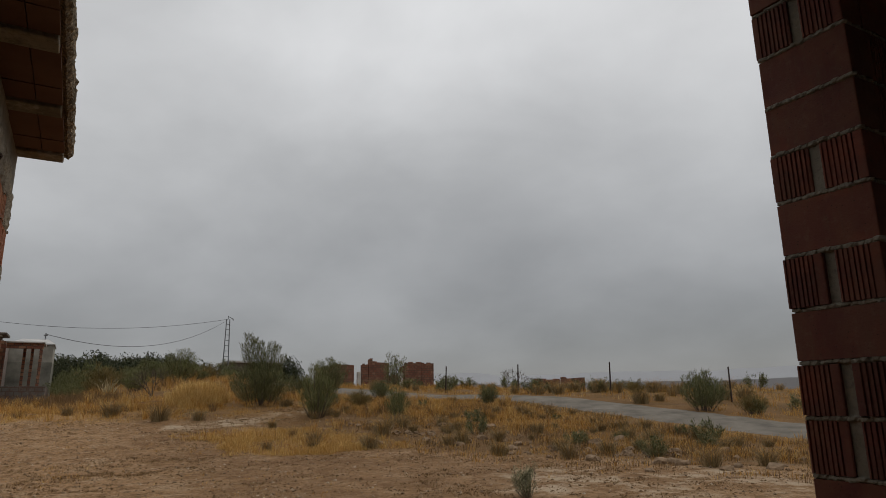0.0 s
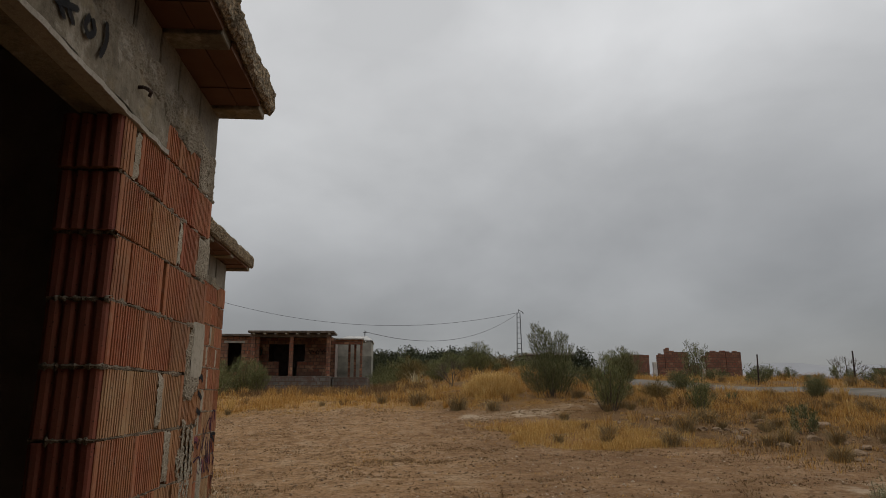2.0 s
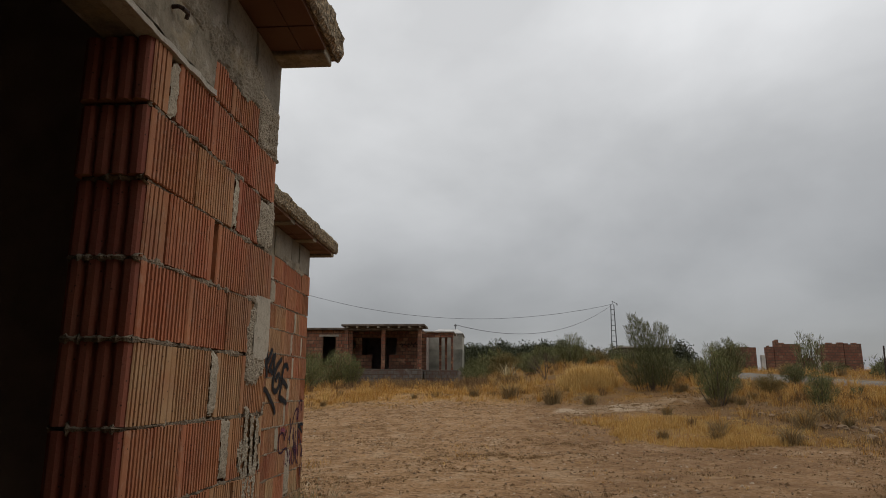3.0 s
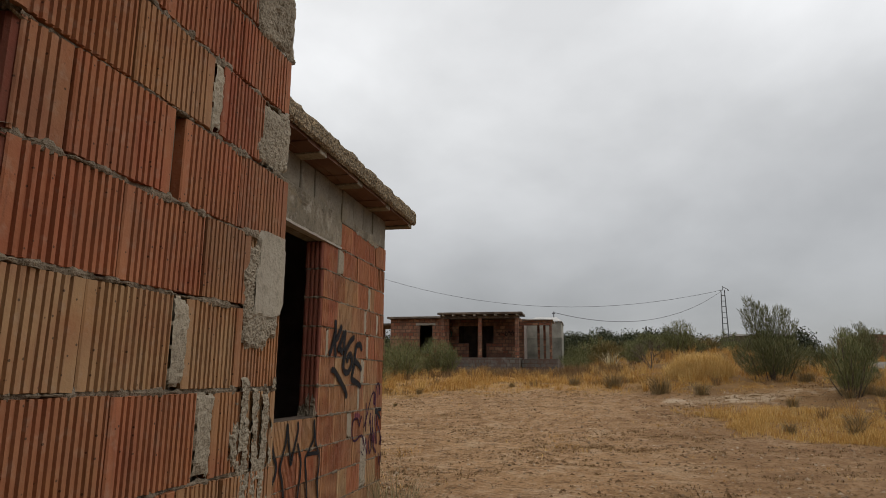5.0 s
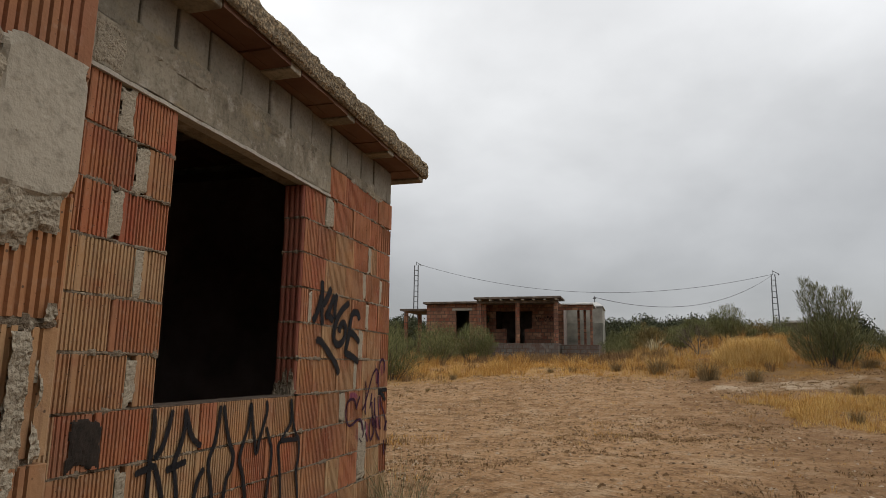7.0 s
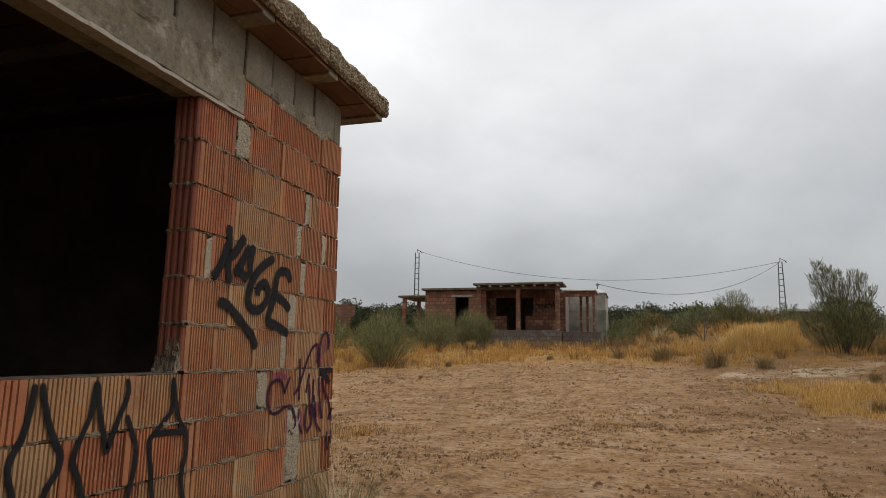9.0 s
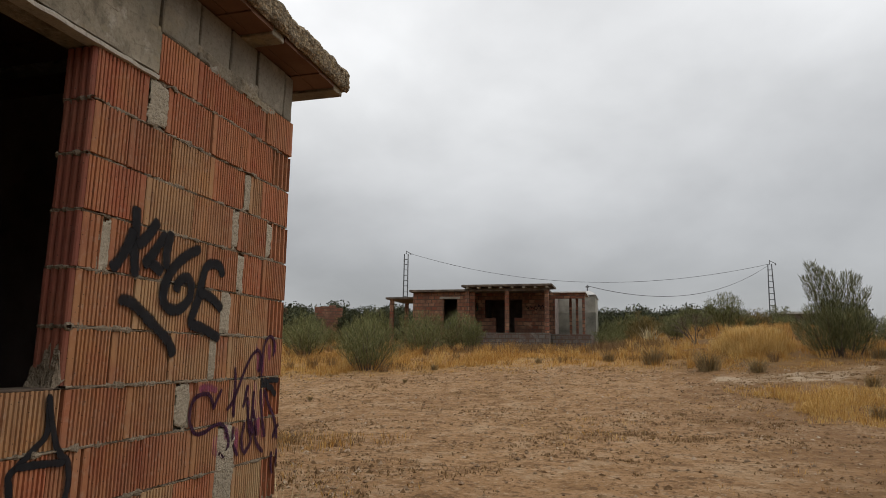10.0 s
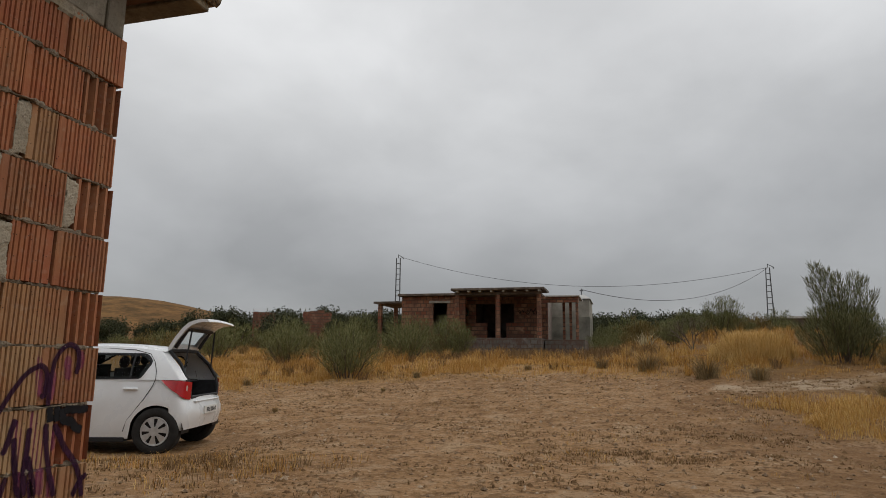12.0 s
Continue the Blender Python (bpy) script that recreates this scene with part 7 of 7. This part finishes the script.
def run(a, b, seed, step=0.285):
    """Block joints from a to b."""
    rnd = random.Random(seed)
    cuts = [a]
    while cuts[-1] < b - step * 1.35:
        cuts.append(cuts[-1] + step + rnd.uniform(-0.02, 0.02))
        if rnd.random() < 0.25:
            cuts[-1:] = [cuts[-1], "m", cuts[-1] + rnd.uniform(0.03, 0.05)]
    return cuts + [b]


L0 = -4.4   # hidden start of the window wall, behind the projecting part
course(wall_far, 0.0, 2.0, 2.2, [-1.07, "r", -0.82, "r", -0.553, "r", -0.254, "r", 0.0])
course(wall_far, 0.0, 1.8, 2.0, [L0, -4.1, -3.8, -3.5, -3.22, -2.95, "r", -2.80, "m", -2.733, "r", WIN[0]])
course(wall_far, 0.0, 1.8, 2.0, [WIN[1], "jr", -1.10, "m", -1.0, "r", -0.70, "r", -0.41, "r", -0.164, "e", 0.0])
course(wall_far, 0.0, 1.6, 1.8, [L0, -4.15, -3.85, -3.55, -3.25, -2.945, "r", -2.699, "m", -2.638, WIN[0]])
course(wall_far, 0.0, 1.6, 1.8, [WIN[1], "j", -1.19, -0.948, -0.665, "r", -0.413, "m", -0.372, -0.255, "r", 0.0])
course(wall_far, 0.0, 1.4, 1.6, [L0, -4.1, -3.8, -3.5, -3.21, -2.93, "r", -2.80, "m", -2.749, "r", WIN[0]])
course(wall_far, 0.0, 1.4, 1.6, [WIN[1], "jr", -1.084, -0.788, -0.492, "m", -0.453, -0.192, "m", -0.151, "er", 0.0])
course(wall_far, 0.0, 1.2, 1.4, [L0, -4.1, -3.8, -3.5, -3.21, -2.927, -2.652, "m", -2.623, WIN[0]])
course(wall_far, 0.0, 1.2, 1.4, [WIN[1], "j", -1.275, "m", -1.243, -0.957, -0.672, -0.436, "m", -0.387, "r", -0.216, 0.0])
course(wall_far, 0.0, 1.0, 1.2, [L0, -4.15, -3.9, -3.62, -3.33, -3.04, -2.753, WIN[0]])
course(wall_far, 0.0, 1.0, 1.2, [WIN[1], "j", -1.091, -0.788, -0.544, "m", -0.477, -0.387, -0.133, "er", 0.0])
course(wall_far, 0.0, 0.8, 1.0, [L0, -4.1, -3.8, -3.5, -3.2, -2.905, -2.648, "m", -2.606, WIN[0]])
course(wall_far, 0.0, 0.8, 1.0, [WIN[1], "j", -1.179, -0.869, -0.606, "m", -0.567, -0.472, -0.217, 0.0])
course(wall_far, 0.0, 0.6, 0.8, [L0, -4.1, -3.8, -3.5, -3.22, -2.945, -2.777, "r", -2.504, -2.198, "r", -2.079, -1.808, -1.63, -1.368, -1.084, -0.809, "m", -0.725, -0.671, -0.437, -0.14, "er", 0.0])
course(wall_far, 0.0, 0.4, 0.6, run(L0, -2.49, 5) + [-2.21, -1.93, -1.66, "r", -1.40, -1.258, -0.973, -0.689, -0.5, "m", -0.393, -0.10, 0.0])
course(wall_far, 0.0, 0.2, 0.4, run(L0, -0.78, 6) + ["r", -0.501, "m", -0.375, -0.12, "e", 0.0])
course(wall_far, 0.0, 0.0, 0.2, run(L0, -0.3, 7) + [0.0])
course(wall_far, 0.0, -0.2, 0.0, run(L0, -0.14, 8) + ["e", 0.0])

J = DOOR[1]
course(wall_near, XN, 2.0, 2.2, [-4.47, "r", -4.331, -4.02, "m", YN])
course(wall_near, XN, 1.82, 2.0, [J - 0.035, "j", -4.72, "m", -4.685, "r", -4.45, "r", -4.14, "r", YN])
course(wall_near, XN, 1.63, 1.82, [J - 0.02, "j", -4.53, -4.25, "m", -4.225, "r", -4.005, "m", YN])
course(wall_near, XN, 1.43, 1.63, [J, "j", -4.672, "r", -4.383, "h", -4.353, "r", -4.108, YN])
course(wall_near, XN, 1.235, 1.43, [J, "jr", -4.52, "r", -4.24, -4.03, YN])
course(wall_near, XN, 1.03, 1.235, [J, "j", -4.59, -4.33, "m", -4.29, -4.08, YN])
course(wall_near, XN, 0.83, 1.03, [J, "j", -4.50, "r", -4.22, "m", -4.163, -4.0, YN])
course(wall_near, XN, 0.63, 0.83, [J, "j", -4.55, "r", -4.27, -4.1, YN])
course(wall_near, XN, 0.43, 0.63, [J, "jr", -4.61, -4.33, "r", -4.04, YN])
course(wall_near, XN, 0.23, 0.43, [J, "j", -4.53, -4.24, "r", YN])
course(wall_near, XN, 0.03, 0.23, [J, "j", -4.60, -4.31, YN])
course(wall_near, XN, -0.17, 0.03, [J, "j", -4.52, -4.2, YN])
for i in range(11):   # south of the doorway
    course(wall_near, XN, -0.17 + 0.2 * i, 0.03 + 0.2 * i, run(-9.2, DOOR[0], 30 + i))


def bed_joints(wall, x, levels, spans, seed):
    """Squeezed-out mortar along the level joints."""
    bm = bmesh.new()
    for z in levels:
        for y0, y1 in spans(z):
            n = max(2, round((y1 - y0) / 0.011))
            prev = None
            for i in range(n + 1):
                y = y0 + (y1 - y0) * i / n
                out = -0.004 + 0.012 * fbm(y * 6, z * 9, seed) + 0.012 * fbm(y * 42, z * 30, seed + 2)
                half = max(0.003, 0.0082 + 0.012 * fbm(y * 16, z * 20, seed + 5) + 0.006 * fbm(y * 55, z * 20, seed + 6))
                dz = 0.0035 * fbm(y * 11, z, seed + 8)
                o = x + max(-0.011, out)
                row = [bm.verts.new(p) for p in ((x - 0.014, y, z - half + dz), (o - 0.002, y, z - half * 0.75 + dz), (o, y, z + dz + 0.003 * fbm(y * 60, z)), (o - 0.003, y, z + half * 0.8 + dz), (x - 0.014, y, z + half + dz))]
                if prev:
                    for k in range(4):
                        bm.faces.new((prev[k], row[k], row[k + 1], prev[k + 1]))
                prev = row
    part("bed_joint", bm, JOINT, wall, "squeezed-out grey mortar joints")


bed_joints(wall_far, 0.0, [0.2 * i for i in range(0, 11)], lambda z: [(-3.4, -0.002)] if z < 0.75 else [(-3.4, WIN[0]), (WIN[1], -0.002)] if z < 1.95 else [(-1.06, -0.002)], 3.3)
bed_joints(wall_near, XN, [0.03, 0.23, 0.43, 0.63, 0.83, 1.03, 1.235, 1.43, 1.63, 1.82, 2.0], lambda z: [(J, YN - 0.002), (-9.2, DOOR[0])] if z < 1.95 else [(-4.46, YN - 0.002)], 6.6)


def jamb_joints(wall, x, y, levels, seed):
    """Lumpy mortar between the tongued ends of the jamb."""
    bm = bmesh.new()
    deep = 0.18 if x > 0.5 else THICK - 0.006
    for z in levels:
        n = 30
        prev = None
        for i in range(n + 1):
            px = x - 0.002 - deep * i / n
            out = (0.011 + 0.020 * fbm(px * 45, z * 9, seed)) * (1.0 if x > 0.5 else 0.75) - 0.010 * max(0.0, i / n - 0.85) / 0.15
            h = 0.011 + 0.014 * fbm(px * 55, z * 5, seed + 3)
            row = [bm.verts.new(p) for p in ((px, y + 0.014, z - h), (px, y - out, z - h * 0.6), (px, y - out - 0.004, z + 0.002), (px, y - out, z + h * 0.6), (px, y + 0.014, z + h))]
            if prev:
                for k in range(4):
                    bm.faces.new((row[k], prev[k], prev[k + 1], row[k + 1]))
            prev = row
    part("jamb_joint", bm, JOINT, wall, "lumpy mortar between block ends")


jamb_joints(wall_far, 0.0, WIN[1], [1.0, 1.2, 1.4, 1.6, 1.8], 2.0)
jamb_joints(wall_near, XN, J, [0.23, 0.43, 0.63, 0.83, 1.03, 1.235, 1.43, 1.63, 1.82], 5.0)
# dark sheet on the sill, and mortar left on the window jamb's foot
part("sill_dirt", box_bm((-THICK + 0.012, -0.010, WIN[0] + 0.01, WIN[1] - 0.01, SILL - 0.008, SILL + 0.001), bevel=0.003), SILL_DARK, wall_far, "thin dark sheet on the window sill")
foot = bmesh.new()
deep = THICK - 0.010
cols, prev = 40, None
for i in range(cols + 1):
    f = i / cols
    x = -0.004 - deep * f
    # two tongues of mortar pressed into the grooves, and a lower heel behind them
    high = 0.03 + 0.115 * bump01(f, 0.06, 0.12, 0.32, 0.37) + 0.125 * bump01(f, 0.38, 0.43, 0.60, 0.68) + 0.055 * bump01(f, 0.62, 0.70, 0.97, 1.0)
    high += 0.010 * fbm(f * 11, 2.0)
    column = [foot.verts.new((x, WIN[1] + 0.02, SILL - 0.002))]
    for k in range(9):
        g = k / 8
        out = 0.017 + 0.020 * (1 - g) ** 3 + 0.010 * fbm(x * 60, g * high * 60, 4) - 0.016 * g ** 5
        column.append(foot.verts.new((x + 0.003 * fbm(x * 40, g * 9, 8), WIN[1] - out, SILL - 0.002 + g * high)))
    column.append(foot.verts.new((x, WIN[1] + 0.02, SILL + high)))
    if prev:
        for a, b, c, d in zip(prev, prev[1:], column[1:], column):
            foot.faces.new((a, b, c, d))
    prev = column
bmesh.ops.recalc_face_normals(foot, faces=foot.faces[:])
part("mortar_lump", foot, JOINT, wall_far, "grey mortar left on the foot of the jamb")

# free-standing brick pillar, laid with blocks turned this way and that
pillar = thing("pillar", "dark red clay block pillar with rough mortar joints", "pillar", pose(3.59, -6.57, -0.3))
PW = 0.35
part("mortar_core", box_bm((0.014, PW - 0.014, 0.014, PW - 0.014, 0, 3.3)), BLOCK_GREY, pillar)
prnd = random.Random(3)
z = -0.3
row = 0
levels = [1.08 - 0.196 * k for k in range(7, 0, -1)] + [1.08, 1.27, 1.46, 1.66, 1.87, 2.06, 2.26, 2.47, 2.67, 2.87]
plain_rows = {1.08: "r", 1.27: "p", 1.46: "r", 1.66: "p", 1.87: "r", 2.06: "p", 2.26: "p", 2.47: "r", 2.67: "p"}


def pillar_block(x, y, turn, length, z0, z1, kind):
    me = block_mesh(length, round(z1 - z0 - 0.018, 3), 0.13, kind, prnd.randrange(3), CLAY_BACKLIT)
    ob = new("clay_block", me)
    ob.parent = pillar
    ob.matrix_basis = pose(x, y, z0 + 0.3 + 0.009, 0, 0, turn + prnd.uniform(-0.8, 0.8))
    return ob


for za, zb in zip(levels, levels[1:]):
    kind = plain_rows.get(za, "p" if round(za * 5) % 2 else "r")
    o = prnd.uniform(-0.008, 0.008)
    if kind == "p":
        pillar_block(0.002 + o, PW - 0.004, 180, PW - 0.008, za, zb, "plain")        # west face, smooth stretcher
        pillar_block(0.135, 0.002, -90, 0.20, za, zb, "rib")                           # south face, ribbed
        pillar_block(PW, 0.14, 0, PW - 0.15, za, zb, "rib")
        pillar_block(PW - 0.01, PW, 90, 0.20, za, zb, "rib")
    else:
        pillar_block(0.002 + o, PW - 0.002, 180, 0.15, za, zb, "rib")
        pillar_block(0.002 + o, 0.155, 180, 0.15, za, zb, "rib")
        pillar_block(0.14, 0.002, -90, 0.20, za, zb, "plain")
        pillar_block(PW, 0.14, 0, PW - 0.15, za, zb, "plain")
bm = bmesh.new()
for zj in levels[1:]:
    zz = zj + 0.3
    for k in range(26):
        y = 0.012 + (PW - 0.03) * k / 25
        s = 0.012 + 0.006 * prnd.random()
        m = Matrix.Translation((0.012 + 0.006 * prnd.random(), y, zz + prnd.uniform(-0.003, 0.003))) @ Matrix.Diagonal((s, s * 1.3, s * 0.8, 1))
        bmesh.ops.create_icosphere(bm, subdivisions=1, radius=1.0, matrix=m)
        if k % 2:
            m = Matrix.Translation((y, 0.012 + 0.006 * prnd.random(), zz)) @ Matrix.Diagonal((s * 1.3, s, s * 0.8, 1))
            bmesh.ops.create_icosphere(bm, subdivisions=1, radius=1.0, matrix=m)
part("bed_joint", bm, BLOCK_GREY, pillar)
